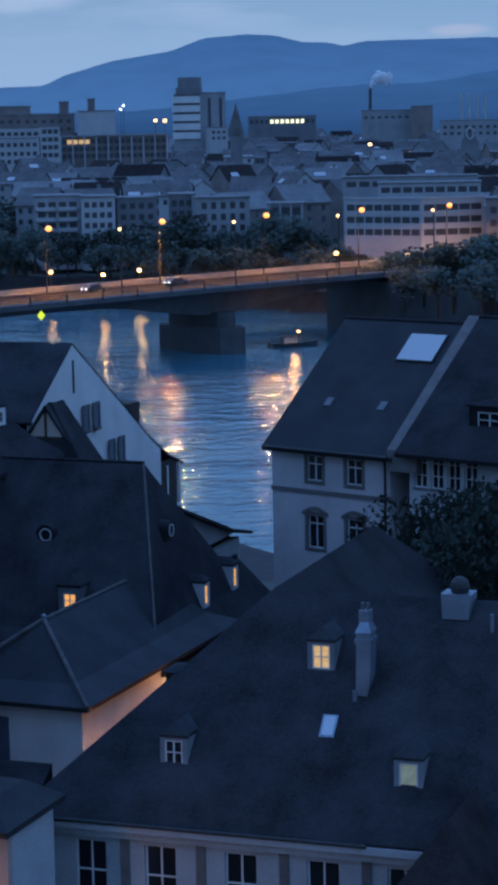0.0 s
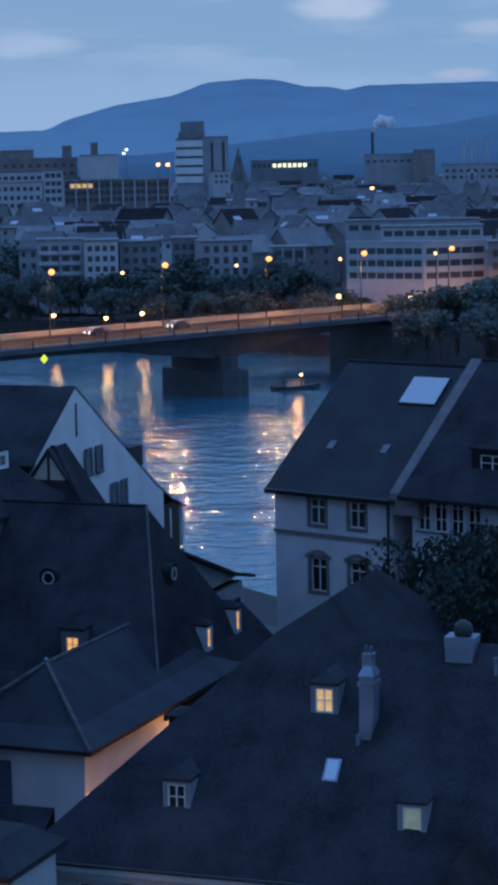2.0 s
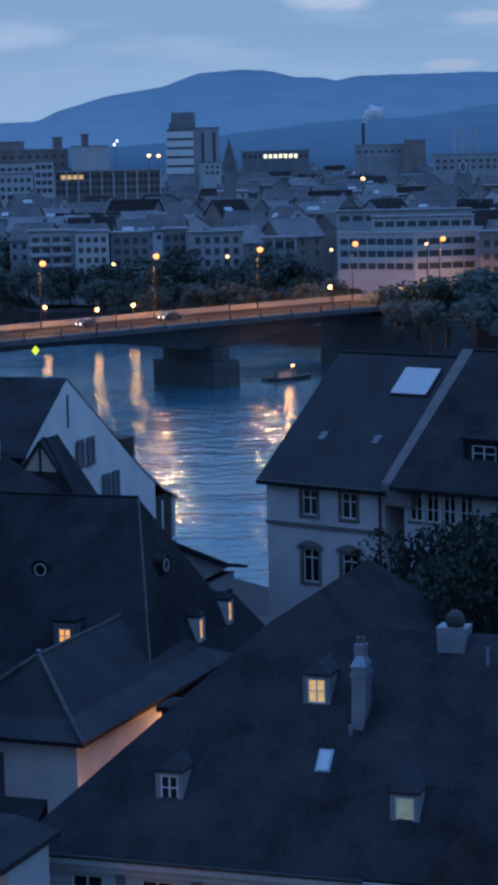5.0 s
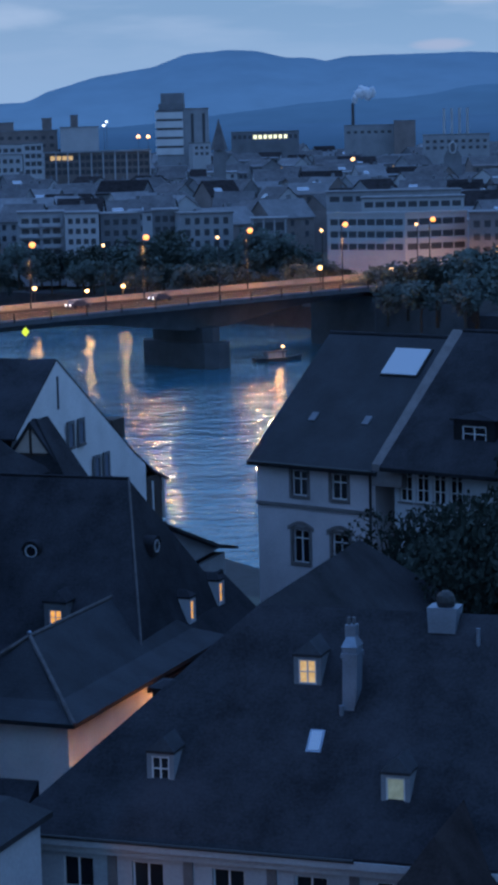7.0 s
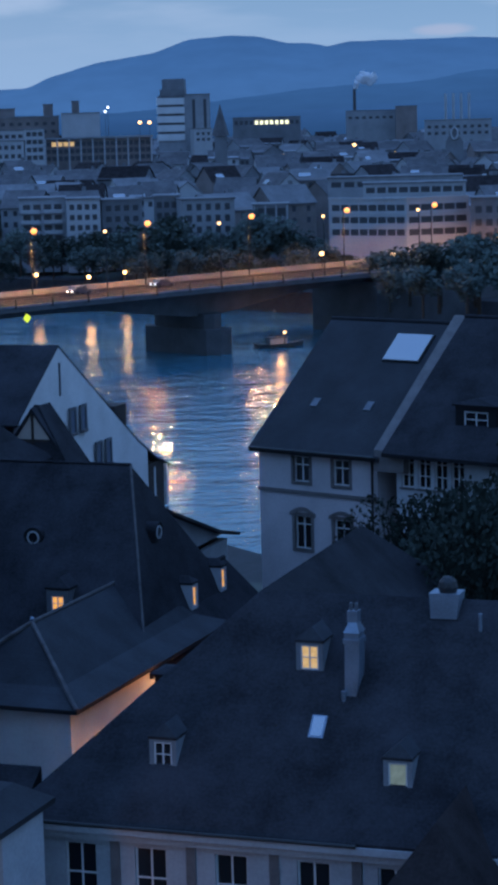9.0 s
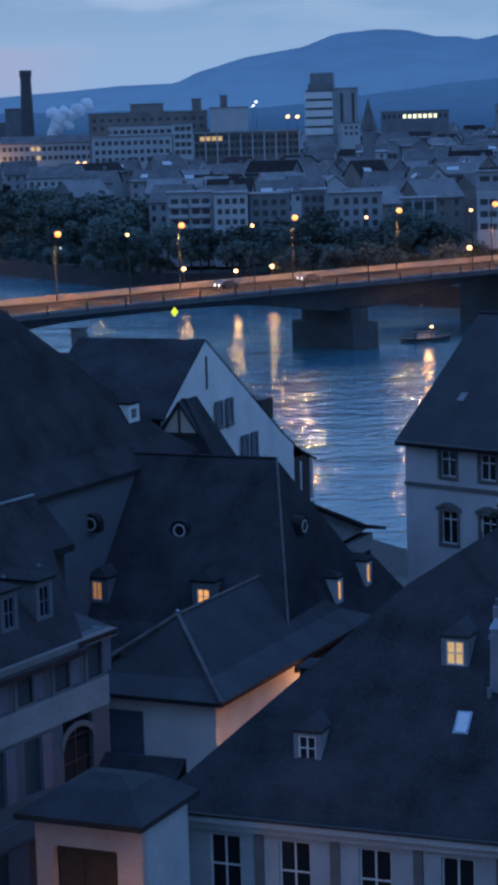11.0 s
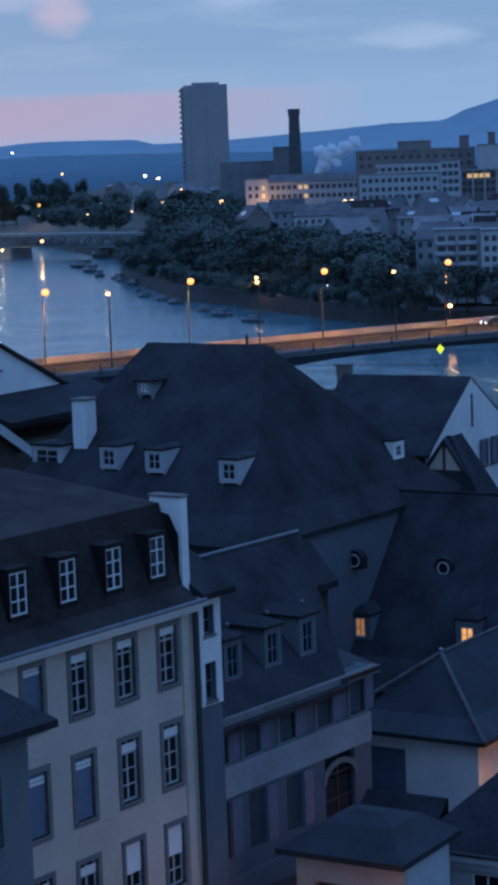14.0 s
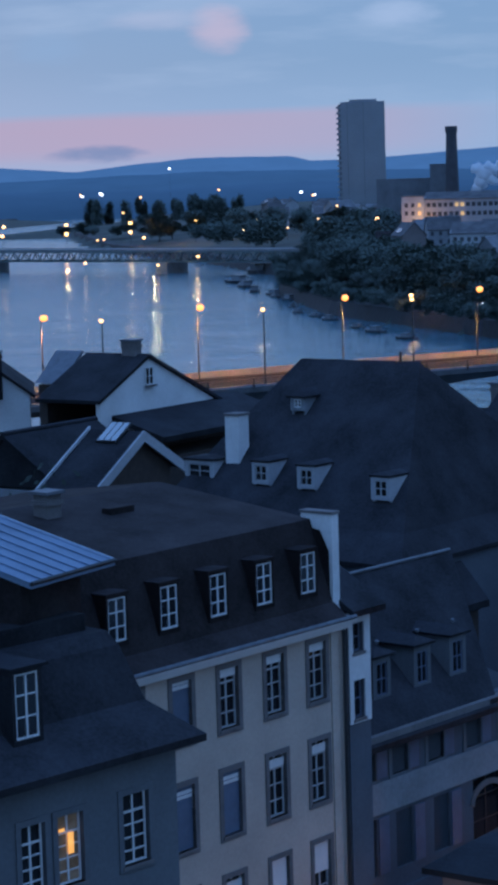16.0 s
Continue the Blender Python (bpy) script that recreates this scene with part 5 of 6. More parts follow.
def gable_cluster():
    """White-gabled house near the bridge head, and the small roofs before it."""
    h = house("house", "pale gable house with dark roof near the bridge", -29.3 - 4 * math.cos(radians(-23)) - 4.5 * math.cos(radians(67)), 123.3 - 4 * math.sin(radians(-23)) - 4.5 * math.sin(radians(67)), -23)
    ze, W, L = 28.2, 14.5, 4.0
    # walls toned dark up to the gable's foot
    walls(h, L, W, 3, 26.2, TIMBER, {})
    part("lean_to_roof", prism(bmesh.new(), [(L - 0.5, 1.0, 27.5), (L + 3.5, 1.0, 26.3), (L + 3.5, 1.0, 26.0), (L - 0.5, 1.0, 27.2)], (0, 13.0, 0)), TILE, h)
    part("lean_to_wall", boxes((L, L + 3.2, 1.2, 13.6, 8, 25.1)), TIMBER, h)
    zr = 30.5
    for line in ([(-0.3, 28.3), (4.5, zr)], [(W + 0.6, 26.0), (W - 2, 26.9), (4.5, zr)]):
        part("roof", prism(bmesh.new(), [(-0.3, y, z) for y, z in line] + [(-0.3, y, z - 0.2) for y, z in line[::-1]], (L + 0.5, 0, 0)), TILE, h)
    # right gable white, left one in the same dark tone as the walls
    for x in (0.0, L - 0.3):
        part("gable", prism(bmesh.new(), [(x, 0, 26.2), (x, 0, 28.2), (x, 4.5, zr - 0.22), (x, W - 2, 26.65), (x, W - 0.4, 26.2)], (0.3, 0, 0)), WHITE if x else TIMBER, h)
    window(h, pose(L + 0.02, 4.15, 28.75, 0, 0, 90) @ pose(0, -0.12, 0), 0.75, 1.0, cols=2, rows=2, depth=0.05)
    chimney(h, 2.9, 4.5, 30.0, 31.2, 0.95, 0.6)
    part("annex_roof", prism(bmesh.new(), [(-2.3, 2.2, 28.9), (-2.3, 4.2, 30.6), (-0.4, 4.2, 30.6), (-0.4, 2.2, 28.9)], (0, 0.25, 0)), LEAD, h)
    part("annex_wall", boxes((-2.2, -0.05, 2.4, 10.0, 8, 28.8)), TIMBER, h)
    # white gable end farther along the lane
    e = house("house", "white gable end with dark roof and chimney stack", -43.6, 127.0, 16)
    # body in the dark tone, white kept for the gable face
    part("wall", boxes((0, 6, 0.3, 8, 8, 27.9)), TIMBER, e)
    part("gable", prism(bmesh.new(), [(0, 0, 20.0), (0, 0, 27.9), (3, 0, 30.1), (6, 0, 27.9), (6, 0, 20.0)], (0, 0.3, 0)), WHITE, e)
    for a_, b_ in ((-0.3, 3.0), (6.3, 3.0)):
        part("roof", prism(bmesh.new(), [(a_, -0.15, 27.75), (b_, -0.15, 30.25), (b_, -0.15, 30.05), (a_, -0.15, 27.55)], (0, 8.3, 0)), TILE, e)
    chimney(e, 4.2, -0.6, 27.6, 30.4, 0.5, 0.5, TILE)
    # roof with pale verge boards
    g = house("house", "small dark roof with pale verge boards and roof light", -22.1, 82.1, 67)
    walls(g, 5.6, 2.2, GROUND_N, 27.6, BLUES, {})
    line = [(-0.9, 27.8), (3.5, 30.4), (6.1, 28.9)]
    part("roof", prism(bmesh.new(), [(x, -0.2, z) for x, z in line] + [(x, -0.2, z - 0.22) for x, z in line[::-1]], (0, 2.55, 0)), TILE, g)
    part("verge_board", prism(bmesh.new(), [(x, 2.36, z + 0.12) for x, z in line[:2]] + [(x, 2.36, z - 0.3) for x, z in line[1::-1]], (0, 0.09, 0)), PALE, g)
    part("verge_board", prism(bmesh.new(), [(x, -0.3, z + 0.03) for x, z in line] + [(x, -0.3, z - 0.4) for x, z in line[::-1]], (0, 0.09, 0)), PALE, g)
    part("gable", prism(bmesh.new(), [(0, 0.05, 27.6), (0, 0.05, 28.0), (3.5, 0.05, 30.1), (5.6, 0.05, 28.9), (5.6, 0.05, 27.6)], (0, 0.25, 0)), TIMBER, g)
    q = pose(2.72, 0.5, 29.98, 0, -30.5, 0)
    part("roof_light", boxes((0, 1.25, 0, 0.98, 0.0, 0.1)), METAL_D, g, "pale glazed roof light in three panels", q)
    for i in range(3):
        part("pane", boxes((0.05, 1.2, 0.05 + i * 0.31, 0.31 + i * 0.31, 0.1, 0.115)), SKYLIGHT, g, m=q)
    r = house("house", "low dark tiled roof behind the verge boards", -24.6, 88.0, 67)
    walls(r, 6, 6, GROUND_N, 27.6, BLUES, {})
    gable_roof(r, 6, 6, 27.7, [(-0.4, -0.2), (3.0, 2.2)], [(-0.4, -0.2), (3.0, 2.2)], TILE, 0.2, TILE)
    w = house("chimney_stack", "tall white rendered chimney stack on the great roof", -20.5, 101.2, -25, "chimney")
    part("shaft", boxes((0, 0.76, 0, 0.8, 25.8, 29.3)), WHITE, w)
    part("shaft_cap", boxes((-0.06, 0.82, -0.06, 0.86, 29.3, 29.4)), STONE, w)


courtyard_house()
gate_house()
alley_house()
alley_lamp(2.1, 92.6, 16.2, 75.0)
alley_lamp(-0.1, 87.0, 13.0, 430.0)
alley_lamp(-5.4, 68.9, 13.4, 210.0)
corner_roof_house()
street_house()
mansard_house()
link_house()
great_roof_house()
white_gable_house()
timber_house()
riverside_roofs()
stair_dormer_house()
right_house()
near_left()
gable_cluster()

# ---- the far bank ----
GROUND_F = 7.0


def far_window(parent, m, w, h, pane=None, frame_mat=None):
    p = pane or F_PANE
    part("window", shared(("far_window", round(w, 1), round(h, 1), p.name), lambda: boxes((0, w, 0.1, 0.16, 0, h)), p), None, parent, m=m)


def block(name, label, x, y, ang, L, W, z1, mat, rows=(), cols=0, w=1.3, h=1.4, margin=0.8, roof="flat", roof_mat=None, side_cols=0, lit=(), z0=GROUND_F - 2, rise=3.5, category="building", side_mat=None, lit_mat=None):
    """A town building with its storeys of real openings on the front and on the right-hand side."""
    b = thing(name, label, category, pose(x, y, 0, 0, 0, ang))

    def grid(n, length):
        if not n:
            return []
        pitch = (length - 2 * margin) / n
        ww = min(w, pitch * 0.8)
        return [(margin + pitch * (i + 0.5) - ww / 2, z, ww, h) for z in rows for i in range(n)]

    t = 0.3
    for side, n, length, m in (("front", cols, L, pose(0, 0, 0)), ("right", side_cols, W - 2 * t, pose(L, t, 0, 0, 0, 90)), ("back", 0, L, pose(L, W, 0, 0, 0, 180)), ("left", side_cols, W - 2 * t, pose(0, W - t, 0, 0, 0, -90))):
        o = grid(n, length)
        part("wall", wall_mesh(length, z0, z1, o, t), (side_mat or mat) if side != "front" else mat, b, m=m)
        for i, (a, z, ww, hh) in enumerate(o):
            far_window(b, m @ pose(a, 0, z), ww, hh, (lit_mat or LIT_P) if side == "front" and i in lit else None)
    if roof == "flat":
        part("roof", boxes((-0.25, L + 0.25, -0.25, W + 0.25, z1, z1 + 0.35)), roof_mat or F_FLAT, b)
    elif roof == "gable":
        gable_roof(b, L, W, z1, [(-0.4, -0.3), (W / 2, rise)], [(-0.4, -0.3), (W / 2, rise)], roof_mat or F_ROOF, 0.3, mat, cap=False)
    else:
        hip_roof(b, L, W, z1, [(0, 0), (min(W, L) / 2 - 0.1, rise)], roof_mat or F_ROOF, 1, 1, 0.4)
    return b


def named_buildings():
    # apartment block with balconies
    a = block("apartment_block", "pale apartment block with rows of windows and balconies", -8.6, 519.9, 0.5, 7.7, 12, 21.6, F_WHITE, [19.3 - 2.35 * i for i in range(6)], 4, 1.1, 1.25, 0.4, side_cols=3)
    a = block("apartment_block", "grey apartment block with recessed balconies", -19.5, 524.6, 1.5, 10.6, 11, 21.8, F_GREY, [19.2 - 2.4 * i for i in range(5)], 4, 1.7, 1.4, 0.5)
    for i in range(5):
        for k in (0.4, 5.6):
            part("balcony", boxes((k, k + 4.2, -1.1, 0, 18.6 - 2.4 * i, 19.4 - 2.4 * i)), F_WHITE, a)
    block("apartment_block", "dark apartment house with stepped upper floors", -0.5, 524.0, 12, 9.5, 11, 21.0, F_DARK, [18.6 - 2.5 * i for i in range(4)], 4, 1.3, 1.3, 0.5)
    block("apartment_block", "narrow dark apartment house with pale bay", 11.6, 529.8, -1.7, 6.0, 11, 21.4, F_DARK, [18.8 - 2.5 * i for i in range(4)], 3, 1.2, 1.4, 0.4)
    block("town_building", "pale stucco town building with flat bright roof edge", 17.8, 519.7, 5.4, 12.2, 10, 20.8, F_GREY, [18.4 - 2.6 * i for i in range(4)], 5, 1.2, 1.5, 0.6)
    block("gable_house", "pale gable house among dark roofs", 9.8, 560, -1.4, 7.4, 12, 20.5, F_WHITE, [18.0], 3, 1.0, 1.2, 0.6, "gable")
    b = block("town_building", "dark building with pale framed bays", 34.0, 519, -4.2, 8.2, 10, 19.2, F_DARK, [16.6, 13.8], 3, 1.9, 1.9, 0.4)
    for i in range(4):
        part("frame", boxes((0.2 + i * 2.5, 0.5 + i * 2.5, -0.35, -0.01, 10, 19.1)), F_WHITE, b)
    # white office by the bridge head
    o = thing("office_building", "white office building with ribbon windows above the trees", "building", pose(62.4, 466.0, 0, 0, 0, 0))
    for ang, length, sgn, cols in ((148.0, 17.8, 1, 8), (16.6, 14.2, -1, 5)):
        m = pose(0, 0, 0, 0, 0, ang) @ (pose(length, 0, 0, 0, 0, 180) if sgn > 0 else pose(0, 0, 0))
        pitch = (length - 0.8) / cols
        op = [(0.4 + pitch * i + 0.12, z, pitch - 0.24, 1.3) for z in (19.3, 16.75, 14.2) for i in range(cols)]
        part("wall", wall_mesh(length, 5, 21.7, op, 0.35), F_WHITE, o, m=m)
        for a_, z, ww, hh in op:
            far_window(o, m @ pose(a_, 0, z), ww, hh)
        part("parapet", boxes((-0.2, length + 0.2, -0.18, 0.4, 21.7, 22.1)), F_WHITE, o, m=m)
        part("ledge", boxes((0, length, -0.12, 0, 18.5, 18.8)), F_WHITE, o, m=m)
    bm = bmesh.new()
    c1, c2 = radians(148), radians(16.6)
    p = [(0, 0.4), (14.2 * math.cos(c2), 14.2 * math.sin(c2) + 0.4), (14.2 * math.cos(c2) + 17.8 * math.cos(c1), 14.2 * math.sin(c2) + 17.8 * math.sin(c1)), (17.8 * math.cos(c1), 17.8 * math.sin(c1) + 0.4)]
    prism(bm, [(q[0], q[1], 21.5) for q in p], (0, 0, 0.3))
    part("roof", bm, F_FLAT, o)
    block("office_storey", "set-back upper storey of the white office", 55.8, 486.8, -7.9, 22.0, 8, 24.3, F_WHITE, [22.4], 9, 1.9, 1.2, 0.4, z0=8)
    block("office_storey", "set-back dark glazed office floor behind", 50, 505, -6, 30, 8, 25.2, F_GREY, [23.2], 10, 2.2, 1.2, 0.4, z0=8)
    block("apartment_block", "dark apartment block beside the white office", 75.4, 463.9, -9.9, 12, 10, 21.5, F_DARK, [18.6 - 2.7 * i for i in range(4)], 5, 1.3, 1.4, 0.5, lit=(12,))
    # long ribbed building and its neighbours
    r = block("school_building", "long building with tall pale ribs and window bands", -27.3, 899.6, 5.2, 47.4, 14, 32.0, F_BROWN, [29.2, 26.4, 23.6], 20, 2.0, 1.7, 0.4, lit=(0, 3, 4, 5, 6), z0=8)
    for i in range(11):
        part("rib", boxes((0.2 + i * 4.66, 0.75 + i * 4.66, -0.7, -0.02, 20, 32.6)), F_WHITE, r)
    part("roof_edge", boxes((-0.3, 47.7, -0.8, 0.0, 32.0, 32.7)), F_GREY, r)
    block("hospital_wing", "pale building with gridded windows", -29.5, 880, 2.7, 7.5, 12, 36.2, F_WHITE, [33.6, 30.6, 27.6, 24.6], 3, 1.8, 1.7, 0.4, z0=8)
    block("hospital_wing", "pale lower wing with square windows", -60.9, 879, 1.0, 31, 12, 32.0, F_WHITE, [28.8, 25.4, 22.4], 12, 1.5, 1.6, 0.6, z0=8)
    block("town_building", "broad brown brick building", -67.5, 957.6, 2.5, 49.8, 14, 41.0, F_BROWN, [37.5, 34.2], 14, 1.6, 1.4, 0.6, z0=8)
    block("town_building", "plain pale blank-walled building", -16.4, 949.9, 0.5, 15.9, 12, 42.0, F_WHITE, [], 0, z0=8, side_mat=F_GREY)
    for x, w_, h_ in ((-50, 14, 44.5), (-24, 4, 46), (-12, 3, 47)):
        block("roof_plant_room", "small roof plant room", x, 962, 2, w_, 6, h_, F_BROWN, z0=30)
    # slab tower with white floor bands
    t = block("tower_block", "white banded tower block with dark plant storey", 25.0, 999.7, -6.8, 11.9, 14, 48.2, F_GREY, [], 0, z0=8, side_mat=F_GREY)
    for i in range(5):
        part("floor_band", boxes((-0.5, 11.6, -0.6, -0.02, 29.3 + i * 3.9, 32.2 + i * 3.9)), F_BRIGHT, t)
        part("window_band", boxes((0.2, 11.4, -0.12, -0.01, 32.2 + i * 3.9, 33.2 + i * 3.9)), F_PANE, t)
    part("plant_storey", boxes((2.0, 11.6, 1, 11, 48.6, 56.0)), F_DARK, t)
    part("plant_ledge", boxes((1.0, 11.8, 0.5, 11.5, 48.6, 51.5)), F_DARK, t)
    s = block("tower_block", "grey stair tower with dark slots", 36.9, 999.3, 17.6, 11.6, 12, 49.0, F_GREY, [], 0, z0=8)
    for k in (3.3, 8.6):
        part("slot_window", boxes((k, k + 1.3, -0.1, -0.01, 31, 47.0)), F_PANE, s)
    block("town_building", "low pale building at the tower's foot", 40, 985, 10, 8, 8, 34, F_WHITE, [31.5, 29], 3, 1.3, 1.2, 0.5, z0=8)
    # church spire
    c = thing("church", "dark church with pointed spire among roofs", "church", pose(37.5, 759, 0, 0, 0, -3))
    part("tower", boxes((0, 4.2, 0, 4.2, 5, 33.0)), F_DARK, c)
    bm = bmesh.new()
    bmesh.ops.create_cone(bm, cap_ends=True, segments=8, radius1=2.9, radius2=0.05, depth=10.5, matrix=Matrix.Translation((2.1, 2.1, 38.2)))
    part("spire", bm, F_ROOF, c)
    part("nave_roof", prism(bmesh.new(), [(-2, 4.2, 20), (2.1, 4.2, 27), (6.2, 4.2, 20)], (0, 16, 0)), F_ROOF, c)
    # lit strip of windows, far right halls
    block("factory_hall", "long low building with one lit row of windows", 66.2, 1148, -4.2, 34.1, 12, 38.0, F_DARK, [34.6], 13, 1.6, 1.9, 0.4, lit=(4, 5, 6, 7, 8, 9, 10), z0=8, lit_mat=LIT_S)
    block("factory_hall", "pale industrial hall on the horizon", 139, 1292, -6.8, 32, 14, 40.0, F_GREY, [35.5], 8, 2.0, 1.4, 0.6, z0=8)
    block("factory_hall", "dark industrial block on the horizon", 166, 1280, -6.8, 12, 14, 42.0, F_BROWN, [], 0, z0=8)
    block("town_building", "pale town building with small windows", 141, 990, -9, 29, 12, 35.0, F_GREY, [31.6, 28.8], 9, 1.6, 1.3, 0.5, z0=8)
    for k in range(4):
        s = thing("exhaust_pipe", "slender pale industrial pipe", "chimney", pose(196 + k * 4.3, 1290 - k, 0), "pipes of the far hall")
        part("pipe", rod(bmesh.new(), (0, 0, 20), (0, 0, 48.5), 0.75, n=10), F_WHITE, s)
    g = thing("gable_ornament", "pale ring-shaped ornament on a stepped gable", "ornament", pose(138.5, 890, 0, 0, 0, -9))
    bm = bmesh.new()
    for i in range(16):
        a0, a1 = 6.2832 * i / 16, 6.2832 * (i + 1) / 16
        rod(bm, (1.3 * math.cos(a0), 0, 30.4 + 2.2 * math.sin(a0)), (1.3 * math.cos(a1), 0, 30.4 + 2.2 * math.sin(a1)), 0.42, n=6)
    part("ring", bm, F_WHITE, g)
    part("gable", prism(bmesh.new(), [(-3.5, 0.6, 10), (-3.5, 0.6, 27), (0, 0.6, 33), (3.5, 0.6, 27), (3.5, 0.6, 10)], (0, 8, 0)), F_DARK, g)
    # slim chimney with steam
    s = thing("factory_chimney", "slim dark factory chimney with white steam", "chimney", pose(166.3, 1491, 0))
    part("shaft", rod(bmesh.new(), (0, 0, 10), (0, 0, 54.5), 1.35, 0.95, 14), CHIM, s)
    st = bmesh.new()
    for dx, dz, r in ((0.6, 1.5, 1.3), (1.8, 4.0, 2.4), (4.5, 6.0, 3.4), (8.0, 7.0, 3.6), (11.5, 6.2, 3.0), (6.0, 9.0, 2.6), (13.5, 8.0, 2.2), (10.0, 3.8, 2.4)):
        ball(st, (dx, 0, 54.5 + dz), r)
    part("steam", cloud(st), STEAM, s)
    # slab high-rise, brick stack and steam on the bend
    t = thing("high_rise", "tall slab high-rise in grey metal cladding with edge balconies", "tower", pose(-219.0, 1483.8, 0, 0, 0, 7.8))
    part("shaft", boxes((2.2, 31.2, 0, 16, 5, 89.0)), TOWER, t)
    part("edge_core", boxes((0.6, 2.2, 0.8, 15, 5, 87.5)), F_DARK, t)
    part("roof_edge", boxes((8, 26, 3, 13, 89, 90.6)), F_GREY, t)
    fl = shared(("balcony", "tower"), lambda: boxes((-0.6, 2.2, 0.4, 14, 0, 1.3)), F_GREY)
    for i in range(23):
        part("balcony", fl, None, t, m=pose(0, 0, 9 + i * 3.45))
    seam = shared(("panel_joint", "tower"), lambda: boxes((2.25, 31.15, -0.06, -0.01, 0, 0.12)), F_GREY)
    for i in range(24):
        part("panel_joint", seam, None, t, m=pose(0, 0, 8 + i * 3.45))
    for x in (6.4, 17.0):
        part("panel_joint", boxes((x, x + 0.3, -0.07, -0.01, 8, 89)), F_DARK, t)
    block("town_building", "dark low building beside the high-rise", -187, 1478, 6, 22, 14, 34.5, F_DARK, [], 0, z0=5)
    s = thing("brick_chimney", "broad dark brick chimney with flared head", "chimney", pose(-121, 1245, 0))
    bm = rod(bmesh.new(), (0, 0, 8), (0, 0, 62.5), 4.3, 2.9, 16)
    rod(bm, (0, 0, 62.5), (0, 0, 66), 3.3, 3.4, 16)
    part("shaft", bm, CHIM, s)
    block("boiler_house", "dark plant building beside the chimney", -134, 1253, 6, 10.4, 12, 45.5, F_DARK, z0=8)
    block("boiler_house", "long dark plant building with flat roof", -165, 1262, 6, 30, 14, 38, F_DARK, z0=8)
    st = bmesh.new()
    for dx, dz, r in ((-1.5, -11.0, 1.8), (-1.0, -8.0, 2.0), (-0.6, -5.0, 2.4), (-0.3, -2.5, 2.6), (0, 0, 3.0), (2.5, 3.0, 3.8), (4.0, 7.5, 4.2), (1.0, 10.5, 3.4), (7.0, 11.0, 3.2), (11.0, 9.0, 3.0), (14.5, 12.0, 3.8), (19.0, 14.5, 3.4), (9.0, 4.0, 2.6)):
        ball(st, (-104 + dx, 1200, 32 + dz), r)
    part("steam_cloud", cloud(st), STEAM).update_tag()
    tagged(bpy.data.objects["steam_cloud"], "drifting white steam over the plant roofs", "steam")
    block("factory_hall", "long pale factory with two rows of windows, some lit", -109, 994, -3.1, 45.9, 14, 29.6, F_WHITE, [25.9, 22.0], 18, 1.7, 1.8, 0.6, "gable", lit=(5, 6, 24), rise=2.8, z0=6)
    block("factory_hall", "pale rendered factory end with warm-lit corner", -119, 993, -1.5, 10, 13, 30.6, F_WHITE, [26, 22.5], 3, 1.4, 1.8, 0.6, lit=(2, 5), z0=6)
    block("town_building", "pale gridded office wing", -60.9, 958, -1.3, 31.7, 14, 35.6, F_WHITE, [32.4, 29.2, 26.0, 23.0], 11, 1.9, 1.6, 0.5, z0=8)
    block("town_building", "low pale lower-town building", -75, 760, -10, 18, 11, 20.5, F_WHITE, [17.5, 14.6], 7, 1.2, 1.4, 0.6, "gable")
    block("town_building", "pale riverside house behind trees", -55, 700, -14, 13, 10, 20, F_GREY, [17, 14], 5, 1.2, 1.4, 0.6, "gable")


def cloud(bm):
    """Roughen a clump of balls into billows."""
    for v in bm.verts:
        v.co += Vector((noise.noise(v.co * 0.35), noise.noise(v.co * 0.35 + Vector((9, 0, 0))), noise.noise(v.co * 0.35 + Vector((0, 9, 0))))) * 1.6
    for f in bm.faces:
        f.smooth = True
    return bm


LIT_S = material("bright_office_light", (0.6, 0.6, 0.4), 0.8, 0.2, 1.5, 5.0, 0.1, glow=(1.0, 0.9, 0.5), power=1.3)
named_buildings()


# town houses between the landmarks
TAKEN = [(-8, 526, 34), (20, 526, 30), (62, 480, 34), (-4, 905, 34), (-45, 890, 30), (-40, 962, 40), (33, 1003, 18), (40, 765, 9), (-88, 998, 40), (-45, 962, 24), (-121, 1248, 16), (-150, 1265, 24), (83, 1152, 24),
         (155, 1298, 26), (155, 995, 20), (138, 893, 8), (-66, 764, 15), (-49, 704, 12), (10, 566, 9), (-205, 1488, 34)]


